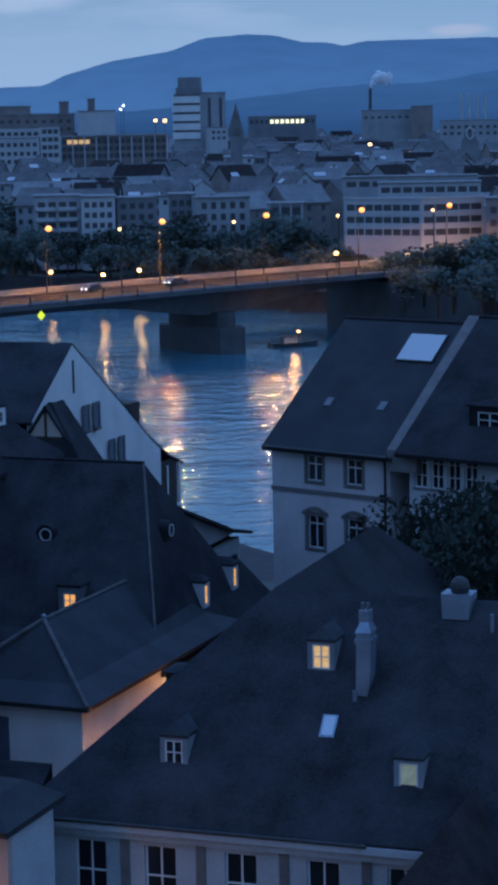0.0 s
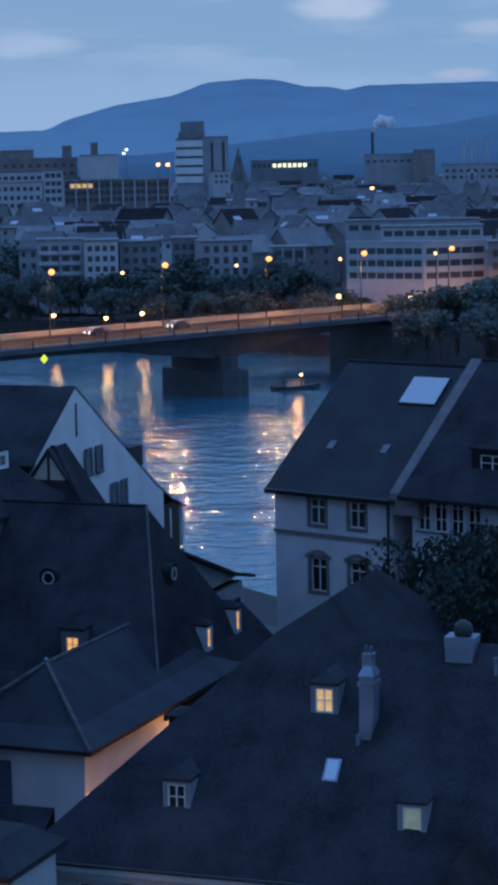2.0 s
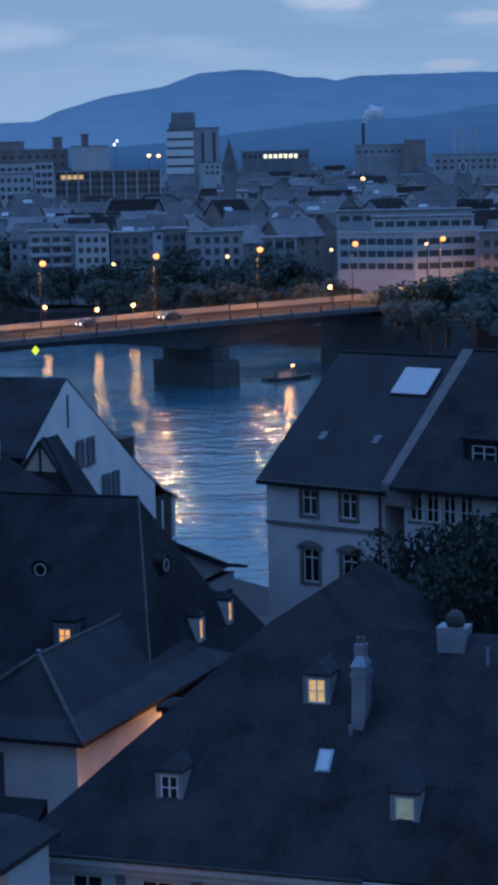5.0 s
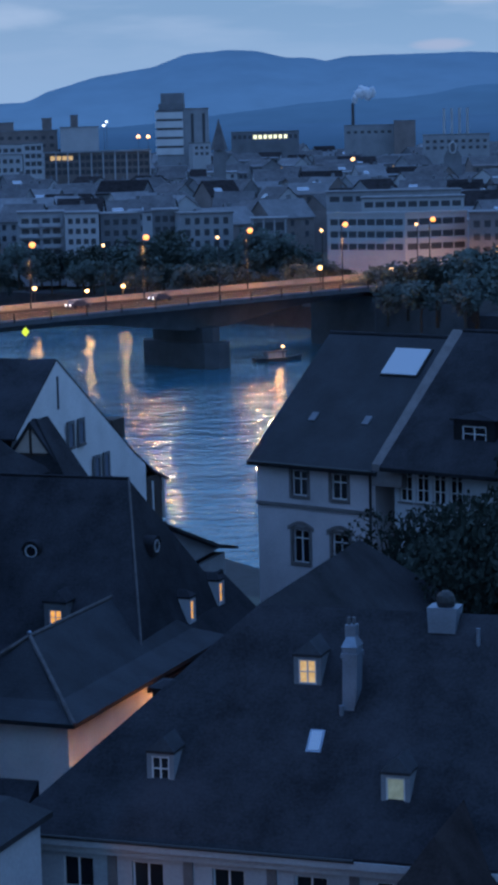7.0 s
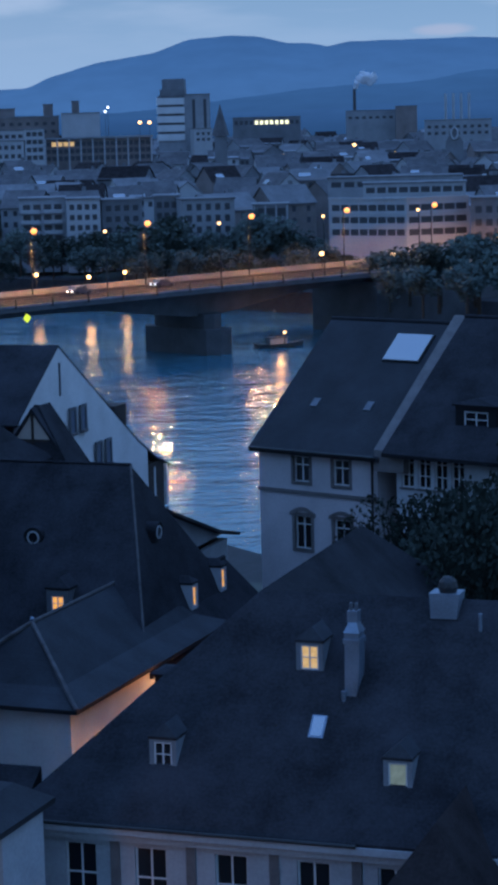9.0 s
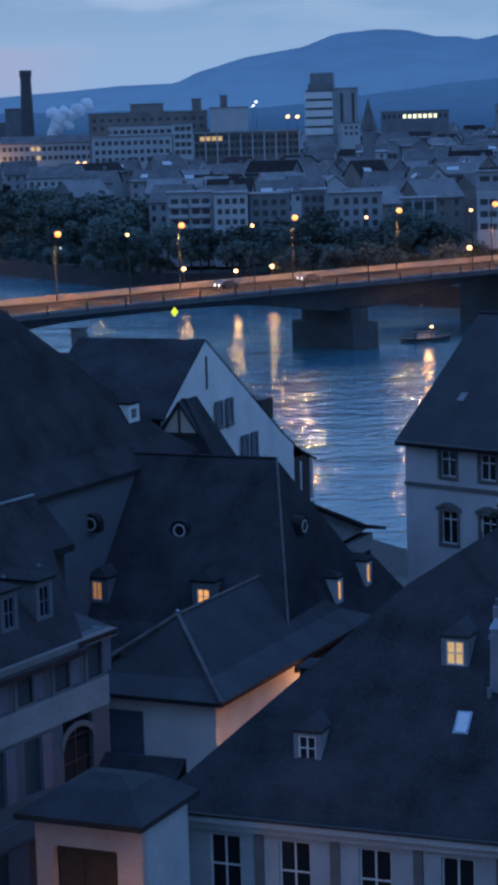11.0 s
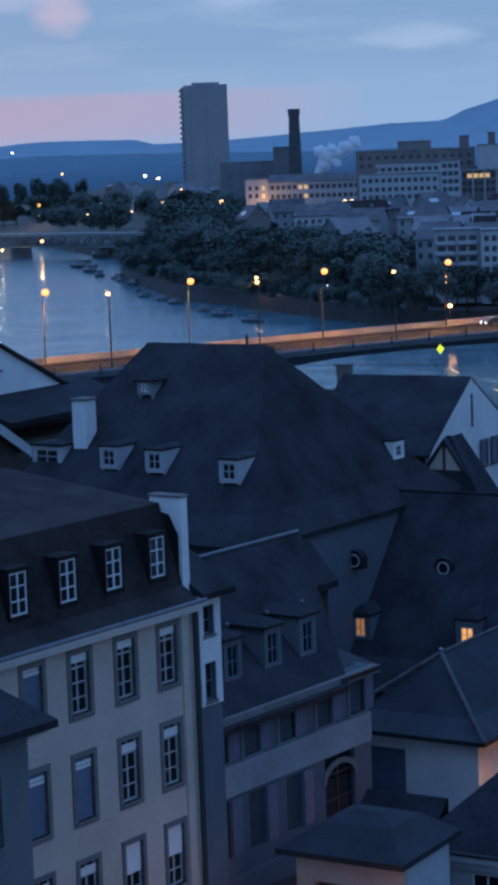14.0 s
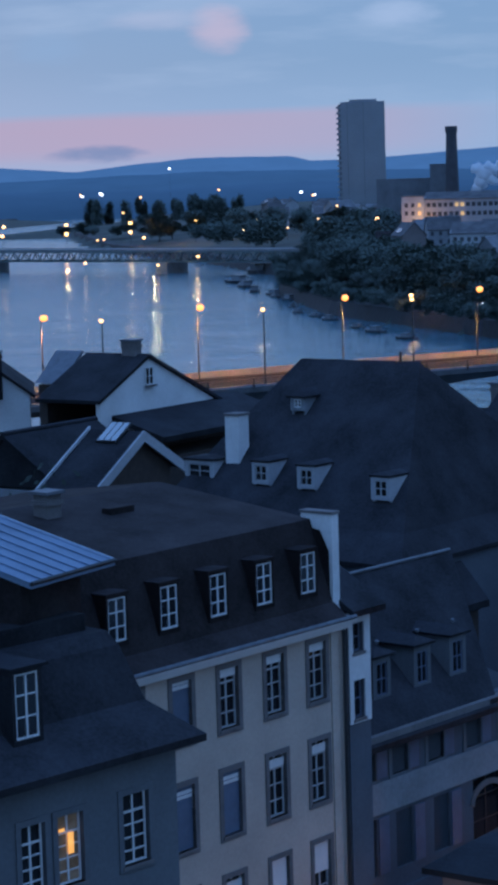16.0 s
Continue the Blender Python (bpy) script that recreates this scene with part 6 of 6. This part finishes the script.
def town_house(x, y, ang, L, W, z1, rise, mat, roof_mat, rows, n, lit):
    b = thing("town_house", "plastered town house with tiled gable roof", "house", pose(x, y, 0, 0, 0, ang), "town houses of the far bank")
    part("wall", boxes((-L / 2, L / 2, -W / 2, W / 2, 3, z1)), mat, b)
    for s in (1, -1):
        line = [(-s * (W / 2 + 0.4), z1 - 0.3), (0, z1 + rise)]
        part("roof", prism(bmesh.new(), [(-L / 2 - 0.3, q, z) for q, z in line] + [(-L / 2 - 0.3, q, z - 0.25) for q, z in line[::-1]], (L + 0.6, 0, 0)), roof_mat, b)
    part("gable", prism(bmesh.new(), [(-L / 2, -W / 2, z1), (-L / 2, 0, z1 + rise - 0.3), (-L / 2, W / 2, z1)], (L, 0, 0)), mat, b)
    for r in range(rows):
        for i in range(n):
            q = F_PANE if (r, i) != lit else LIT_P
            a = -L / 2 + L * (i + 0.5) / n
            part("window", shared(("town_window", q.name), lambda: boxes((-0.55, 0.55, -0.04, 0.06, 0, 1.4)), q), None, b, m=pose(a, -W / 2, z1 - 2.4 - r * 2.9))
    if random.random() < 0.6:
        part("chimney", boxes((L * 0.2, L * 0.2 + 0.9, 0.6, 1.4, z1 + rise - 1.6, z1 + rise + 1.0)), F_DARK, b)
    if random.random() < 0.3:
        sl = math.degrees(math.atan2(rise + 0.3, W / 2 + 0.4))
        part("roof_light", boxes((-L * 0.3, -L * 0.3 + random.uniform(1.5, 4.0), 1.2, 3.0, 0.02, 0.12)), SKYLIGHT, b, m=pose(0, -W / 2, z1, sl))


random.seed(7)
made = 0
d = 548.0
while d < 1750 and made < 330:
    a = -13.0
    while a < 11.0:
        x, y = d * math.sin(radians(a)), d * math.cos(radians(a))
        x += random.uniform(-5, 5)
        y += random.uniform(-9, 9)
        rd = float(river_distance(np.array([x]), np.array([y]))[0])
        if rd > HALF + (38 if y < 880 else 110) and all(math.hypot(x - p, y - q) > r + 6 for p, q, r in TAKEN):
            k = min(1.0, (d - 540) / 450)
            z1 = GROUND_F + random.uniform(9.0, 12.5) + k * random.uniform(1, 7)
            mat = random.choice((F_WHITE, F_GREY, F_GREY, F_DARK, F_BROWN))
            town_house(x, y, random.choice((38, -52, 8, -12)) + random.uniform(-9, 9), random.uniform(9, 17), random.uniform(8.5, 11), z1, random.uniform(2.6, 4.4), mat,
                       random.choice((F_ROOF, F_ROOF, F_ROOF, TILE_B, F_FLAT)), 2 if d < 900 else 1, random.randint(3, 5), (random.randint(0, 1), random.randint(0, 4)) if random.random() < 0.16 else None)
            made += 1
        a += math.degrees(random.uniform(17, 25) / d)
    d += 21 + (d - 540) * 0.045


# ---- trees ----
def leaf_crown(seed, rx, rz, n, size, mat=None):
    """A crown of leaf clumps: small crossed leaves scattered over uneven lobes, with gaps."""
    rnd = random.Random(seed)
    lobes = [(Vector((rnd.uniform(-0.6, 0.6) * rx, rnd.uniform(-0.6, 0.6) * rx, rnd.uniform(-0.5, 0.65) * rz)), rnd.uniform(0.35, 0.62)) for _ in range(11)]
    verts, faces = [], []
    for i in range(n):
        c, r = lobes[rnd.randrange(len(lobes))]
        v = Vector((rnd.gauss(0, 1), rnd.gauss(0, 1), rnd.gauss(0, 1))).normalized() * (rnd.random() ** 0.4)
        p = c + Vector((v.x * rx * r, v.y * rx * r, v.z * rz * r))
        u = Vector((rnd.gauss(0, 1), rnd.gauss(0, 1), rnd.gauss(0, 1))).normalized()
        w = u.orthogonal().normalized()
        s = size * rnd.uniform(0.6, 1.4)
        k = len(verts)
        verts += [p + u * s, p + w * s * 0.6, p - u * s, p - w * s * 0.6]
        faces.append((k, k + 1, k + 2, k + 3))
    me = bpy.data.meshes.new("crown")
    me.from_pydata([tuple(v) for v in verts], [], faces)
    me.materials.append(mat or LEAF)
    return me


def trunk_mesh(h, r):
    bm = bmesh.new()
    rod(bm, (0, 0, 0), (0.1, 0, h * 0.55), r, r * 0.6)
    for k in range(6):
        a = k * 1.05
        rod(bm, (0.1, 0, h * (0.35 + 0.04 * k)), (h * 0.24 * math.cos(a), h * 0.24 * math.sin(a), h * (0.62 + 0.05 * k)), r * 0.4, r * 0.1, 6)
    me = bpy.data.meshes.new("trunk")
    bm.to_mesh(me)
    bm.free()
    me.materials.append(BARK)
    return me


NEAR_CROWNS = [leaf_crown(40 + s, 3.6, 4.0, 24000, 0.1, LEAF_N) for s in range(2)]
CROWNS = [leaf_crown(s, 3.6, 4.0, 1500, 0.34) for s in range(5)]
POPLARS = [leaf_crown(20 + s, 5.0, 11.0, 2500, 0.7) for s in range(2)]
TRUNK = trunk_mesh(9.0, 0.28)


def tree(x, y, z, h, wide=1.0, label="dark leafy broadleaf tree", kind=None):
    t = thing("tree", label, "tree", pose(x, y, z, 0, 0, random.uniform(0, 360)), "trees")
    k = h / 9.0
    tr = part("trunk", TRUNK, None, t)
    tr.scale = (k, k, k)
    cr = part("crown", random.choice(kind or CROWNS), None, t)
    far = kind is POPLARS
    cr.location = (0, 0, h * (0.5 if far else 0.6))
    s = h / 21.0 if far else h / 9.6
    cr.scale = (s * wide, s * wide, s)
    return t


WOOD = []


def thicket(x, y, z, h, wide=1.0):
    """One crown of the far woodland, kept for the joined mesh."""
    WOOD.append((x, y, z + h * 0.6, h / 9.6 * wide, h / 9.6, random.uniform(0, 6.283), random.randrange(len(CROWNS))))


def woodland():
    """All far crowns behind the first rows of trees, joined."""
    verts, faces, base = [], [], 0
    for x, y, z, sx, sz, a, k in WOOD:
        co = np.empty(len(CROWNS[k].vertices) * 3)
        CROWNS[k].vertices.foreach_get("co", co)
        co = co.reshape(-1, 3)
        c, d_ = math.cos(a), math.sin(a)
        verts.append(np.stack([x + (co[:, 0] * c - co[:, 1] * d_) * sx, y + (co[:, 0] * d_ + co[:, 1] * c) * sx, z + co[:, 2] * sz], -1))
        faces.append(np.arange(base, base + len(co)).reshape(-1, 4))
        base += len(co)
    me = bpy.data.meshes.new("woodland")
    me.from_pydata(np.concatenate(verts).tolist(), [], np.concatenate(faces).tolist())
    me.materials.append(LEAF)
    tagged(new("woodland", me), "dense dark broadleaf woodland along the far bank", "trees", kind="stuff")


random.seed(11)
# along the far embankment, from the bridge down to the bend
bank = [(52, 424), (22, 462), (-5, 494), (-22, 520), (-42, 560), (-62, 600), (-84, 650), (-104, 700), (-122, 760), (-140, 860), (-160, 960)]
for (ax, ay), (bx, by) in zip(bank[:-1], bank[1:]):
    n = max(2, int(math.hypot(bx - ax, by - ay) / 7))
    for i in range(n):
        for off in (-10, -4, 1, 7, 15, 25, 37):
            if off == 37 and random.random() < 0.4:
                continue
            k = (i + random.random() * 0.8) / n
            nx, ny = (by - ay), -(bx - ax)
            l = math.hypot(nx, ny)
            x, y = ax + (bx - ax) * k + nx / l * off, ay + (by - ay) * k + ny / l * off
            near_bridge = y < 500
            if off < 0:
                if y > 505:
                    thicket(x, y, 3.0, random.uniform(4.0, 6.5), 1.3)
                continue
            if -30 < x < 48 and y > 512:
                continue
            (tree if off in (1, 7) else thicket)(x, y, 4.3, random.uniform(6.0, 8.5) if near_bridge else random.uniform(9.5, 15.5) - {1: 6, 7: 3}.get(off, 0), random.uniform(1.0, 1.4))
for x, y, h in ((47, 414, 9), (51, 410, 10.5), (55, 408, 11), (60, 404, 12), (66, 402, 13), (58, 392, 12), (64, 386, 13.5), (70, 392, 14), (73, 380, 14), (50, 398, 8), (54, 384, 9), (60, 374, 11), (67, 372, 12), (75, 400, 15)):
    tree(x, y, 4.5, h, 1.15, "dense dark tree at the bridge head")
for x, y, h in ((-14, 508, 9), (-10, 511, 8), (2, 512, 8.5), (5, 510, 7.5), (27, 513, 8), (31, 511, 8.5), (44, 500, 9), (40, 506, 8), (-24, 503, 10), (-19, 506, 10.5), (-29, 508, 11), (-6, 509, 8.5), (9, 508, 9), (13, 510, 8), (17, 507, 8.5), (22, 508, 9), (36, 508, 9), (-34, 515, 12), (-16, 498, 7.5), (14, 503, 7), (26, 503, 7.5), (33, 500, 7.5)):
    tree(x, y, 5.5, h, 1.1)
# tall trees far down the river
for i in range(17):
    x = -482 + i * 7.4 + random.uniform(-2, 2)
    if i in (4, 5):
        continue
    tree(x, 1850 + random.uniform(-20, 20), 3, random.uniform(21, 25), 1.05, "tall dark poplar far down the river", POPLARS)
for i in range(26):
    a = radians(-17.5 + i * 0.45 + random.uniform(-0.2, 0.2))
    dd = random.uniform(1350, 1750)
    x, y = dd * math.sin(a), dd * math.cos(a)
    if abs(float(river_distance(np.array([x]), np.array([y]))[0])) > HALF + 15:
        tree(x, y, 4, random.uniform(13, 20), 1.4)
for i in range(75):
    a = radians(random.uniform(-13.2, -6.5))
    dd = random.uniform(880, 1420)
    x, y = dd * math.sin(a), dd * math.cos(a)
    rd = float(river_distance(np.array([x]), np.array([y]))[0])
    if HALF + 8 < rd < HALF + 110:
        thicket(x, y, 5, random.uniform(11, 19), 1.35)
# low growth on the bank of the bend
for i in range(24):
    thicket(-392 + i * 7.2 + random.uniform(-2, 2), 1425 + i * 1.5 + random.uniform(-12, 12), 4.8, random.uniform(7, 12), 1.7)
woodland()
# garden trees beside the pale house
for x, y, h in ((14.4, 98.5, 15.6), (15.4, 96.5, 16.2), (17.6, 98.0, 17.2), (16.2, 102.5, 16.4), (12.8, 97.0, 13.6), (20.0, 95.0, 16.4), (18.6, 103, 16.2), (16.9, 93.5, 15.0), (13.4, 99.8, 14.0), (24.0, 106.5, 21.5)):
    tree(x, y, 6.5, h, 0.72, "dense dark garden tree between the houses", NEAR_CROWNS)
for x, y, h in ((-29, 96, 17.5), (-32, 100, 18), (-27.5, 99, 16.5), (-27.2, 83.5, 20.5)):
    tree(x, y, 8, h, 0.8, "dark garden tree between roofs", NEAR_CROWNS)


# ---- lamps and lights of the far bank ----
def small_lamp(x, y, z, head, r, h=6.0):
    l = thing("street_lamp", "small distant street lamp with glowing head", "street lamp", pose(x, y, z - h), "far street lamps")
    part("pole", shared(("pole", h), lambda: rod(bmesh.new(), (0, 0, 0), (0, 0, h - 0.1), 0.1, 0.07, 6), METAL_D), None, l)
    part("lantern", shared(("small_lantern", head.name, r), lambda: ball(bmesh.new(), (0, 0, 0), r, 0.8), head), None, l, m=pose(0, 0, h))


# lights scattered along the far quay and suburb: bearing, height angle, distance
GLINTS = [(-14.9, -0.25, 2300), (-14.4, -0.23, 2350), (-13.4, -0.35, 1780), (-13.85, -0.72, 1600), (-10.43, -1.0, 1265), (-10.43, -1.25, 1240), (-10.28, -1.28, 1240), (-9.97, -0.8, 1420), (-9.72, -1.22, 1240),
          (-8.91, -1.03, 1200), (-8.84, -1.27, 1180), (-8.67, -1.21, 1180), (-9.05, -0.42, 1420), (-9.35, -0.34, 1700), (-14.52, -1.39, 1150), (-14.36, -1.37, 1150), (-13.35, -1.36, 1150), (-11.42, -0.22, 2200), (-8.45, -0.71, 1250), (-10.83, -1.26, 1230)]
FAR_LAMPS = [(-14.5, 469.8, 8.2, 0), (-3.7, 470, 7.4, 0), (3.9, 480, 7.5, 0), (15.2, 899, 37.8, 0), (19, 899, 37.7, 0), (2.9, 930, 44.0, 1), (1.8, 935, 42.5, 1), (99.4, 894, 26.9, 0),
             (-69.4, 596, 8.5, 0), (-184, 1186, 15, 0), (-186, 1185, 18.5, 0), (-181, 1186, 15.5, 0), (-128.8, 985, 21.7, 0), (-96, 940, 21.8, 0), (-94, 940, 21.8, 0), (-71.4, 941, 21, 0), (-68.5, 941, 21, 0),
             (-50.5, 598, 6, 1), (-41, 598, 5.6, 1), (-37.5, 579, 5.4, 1), (-121, 880, 12.5, 2), (-254, 1376, 15.2, 0), (-236, 1278, 12, 0), (-266, 1679, 27.9, 1), (-202, 1284, 17, 0), (-189, 1236, 14, 0),
             (-292, 1369, 16, 0), (-271, 1271, 12, 0), (-331, 1360, 16, 0), (-307.5, 1263, 12.5, 0), (-369, 1350, 16, 0), (-343, 1254, 12.5, 0), (-406, 1340, 16, 0), (-378, 1244, 12.5, 0),
             (-513, 1933, 30, 1), (-496, 1937, 31, 1), (-569, 2537, 56, 1), (40, 418, 14, 0), (53, 416, 13.5, 0), (-135, 830, 7.5, 0)]
# lantern radius grows with distance: glare round far lamps put into their size
for x, y, z, k in FAR_LAMPS:
    dist = math.hypot(x, y)
    small_lamp(x, y, z, (MERC, COOL, MERC)[k], round((0.5, 0.34, 0.55)[k] * max(1.0, dist / 560), 2), round(max(4.0, z - GROUND_F + 1.5), 1))
# these heads swell with distance too, in place of glare
for i, (a, e, dd) in enumerate(GLINTS):
    small_lamp(dd * math.sin(radians(a)), dd * math.cos(radians(a)), EYE + dd * math.tan(radians(e)), (MERC, COOL, MERC)[i % 3] if dd > 1400 else MERC, round((0.45 + 0.25 * (i % 3 == 1)) * dd / 900, 2), 6.0 + (i % 3))
for x, y, z, e in ((72, 459, 10.0, 700.0), (-14, 468.5, 7.4, 420.0), (-3.7, 469, 7.0, 420.0), (4, 479, 7.0, 420.0), (29.5, 386, 3.4, 350.0), (-41, 597, 6.5, 800.0), (-69, 594, 7.5, 800.0), (-121, 878, 11.0, 1500.0), (-236, 1278, 10.5, 5000.0), (-271, 1271, 10.5, 5000.0), (-307.5, 1263, 11, 5000.0), (-343, 1254, 11, 5000.0), (-110, 985, 20, 3000.0)):
    lt = new("lamp_light", bpy.data.lights.new("lamp_light", "POINT"))
    lt.data.energy, lt.data.color, lt.data.shadow_soft_size, lt.location = e, (1.0, 0.45, 0.13), 0.5, (x, y, z)


# ---- truss bridge far down the river ----
def truss_bridge():
    b = thing("truss_bridge", "long steel truss bridge over the river bend", "bridge", pose(-420, 1092.5, 0, 0, 0, -30))
    L, z0, z1 = 330.0, 5.0, 10.0
    part("deck", boxes((0, L, 0, 12, z1, z1 + 0.8)), CONC, b)
    for y in (0.0, 12.0):
        part("chord", boxes((0, L, y - 0.3, y + 0.3, z0, z0 + 0.6)), STEEL, b)
        part("chord", boxes((0, L, y - 0.3, y + 0.3, z1 - 0.6, z1)), STEEL, b)
        n = 44
        up = shared(("diagonal", "up"), lambda: rod(bmesh.new(), (0, 0, z0 + 0.3), (3.75, 0, z1 - 0.3), 0.3, n=4), STEEL)
        dn = shared(("diagonal", "down"), lambda: rod(bmesh.new(), (0, 0, z1 - 0.3), (3.75, 0, z0 + 0.3), 0.3, n=4), STEEL)
        for i in range(n):
            part("diagonal", up, None, b, m=pose(i * 7.5, y, 0))
            part("diagonal", dn, None, b, m=pose(i * 7.5 + 3.75, y, 0))
    for x in (110.0, 226.0):
        bm = bmesh.new()
        prism(bm, [(x - 3.4, -1, -3), (x, -4, -3), (x + 3.4, -1, -3), (x + 3.4, 13, -3), (x, 16, -3), (x - 3.4, 13, -3)], (0, 0, 7.9))
        part("pier", bm, CONC, b)
    part("railing", boxes((0, L, -0.4, -0.3, z1 + 1.3, z1 + 1.5)), STEEL, b)
    return b


STEEL = material("green_painted_steel", (0.12, 0.15, 0.15), 0.5, 0.2, 0.5, metal=0.2)
truss_bridge()
lt = new("lamp_light", bpy.data.lights.new("lamp_light", "POINT"))
lt.data.energy, lt.data.color, lt.data.shadow_soft_size, lt.location = 900.0, (1.0, 0.7, 0.3), 0.5, (-226, 968, 5.0)
small_lamp(-224, 969, 4.2, MERC, 0.6, 4.0)
small_lamp(-203, 955, 8.0, MERC, 0.75, 4.0)
small_lamp(-263, 992, 5.0, MERC, 0.75, 4.0)


# ---- boats and cars ----
def boat(x, y, ang, L, cabin=True, label="small dark boat moored by the bank"):
    b = thing("boat", label, "boat", pose(x, y, 0, 0, 0, ang), "moored boats")
    w = L * 0.17
    bm = bmesh.new()
    st = [(-0.5, 0.75, 0.5), (-0.3, 1.0, 0.45), (0.1, 1.0, 0.45), (0.35, 0.65, 0.55), (0.5, 0.05, 0.75)]
    rows = [[bm.verts.new(p) for p in ((s * L, -w * k, h * L * 0.14 + 0.1), (s * L, -w * k * 0.7, -0.25), (s * L, w * k * 0.7, -0.25), (s * L, w * k, h * L * 0.14 + 0.1))] for s, k, h in st]
    for p, q in zip(rows[:-1], rows[1:]):
        for i in range(4):
            bm.faces.new((p[i], q[i], q[(i + 1) % 4], p[(i + 1) % 4]))
    bm.faces.new(rows[0]), bm.faces.new(rows[-1][::-1])
    part("hull", bm, BOATM, b)
    if cabin:
        z = L * 0.07
        part("cabin", boxes((-L * 0.25, L * 0.12, -w * 0.6, w * 0.6, z, z + L * 0.11)), F_GREY, b)
        part("cabin_roof", boxes((-L * 0.28, L * 0.16, -w * 0.7, w * 0.7, z + L * 0.11, z + L * 0.125)), BOATM, b)


random.seed(5)
for x, y, l in ((-112, 668, 7), (-97, 632, 8), (-77, 578, 9), (-66, 553, 8), (-127, 740, 10), (-139, 778, 9), (-150, 802, 12), (-179, 963, 22), (-170, 872, 16), (-84, 596, 7), (-104, 650, 6), (-119, 700, 7), (-160, 836, 14), (-185, 1000, 20), (-135, 760, 8)):
    boat(x, y, 118 + random.uniform(-20, 20), l)
boat(29.5, 388, 20, 9, True, "dark ferry boat moored by the pier")
small_lamp(30.3, 386.9, 2.6, MERC, 0.3, 2.2)


def car(x, y, z, ang, mat):
    c = thing("car", "small dark car on the roadway", "car", pose(x, y, z, 0, 0, ang), "cars")
    bm = bmesh.new()
    prism(bm, [(-2.1, -0.85, 0.35), (2.1, -0.85, 0.35), (2.15, -0.85, 0.75), (1.1, -0.85, 0.9), (0.5, -0.85, 1.4), (-1.1, -0.85, 1.42), (-1.7, -0.85, 0.95), (-2.15, -0.85, 0.85)], (0, 1.7, 0))
    part("body", bm, mat, c)
    for sx in (-1.3, 1.3):
        for sy in (-0.9, 0.72):
            part("wheel", shared(("wheel", "car"), lambda: rod(bmesh.new(), (0, 0, 0), (0, 0.18, 0), 0.33, n=12), METAL_D), None, c, m=pose(sx, sy, 0.33))
    for sy in (-0.55, 0.55):
        part("headlight", shared(("headlight", "car"), lambda: ball(bmesh.new(), (0, 0, 0), 0.15), COOL), None, c, m=pose(-2.15, sy, 0.65))


for s, lane in ((122.0, 9.0),):
    x, y = on_bridge(s, lane)
    car(x, y, deck_height(s) + 0.03, BRIDGE, PAINT_W)
x, y = on_bridge(104.5, 10.0)
car(x, y, deck_height(104.5) + 0.03, BRIDGE, PAINT_W)
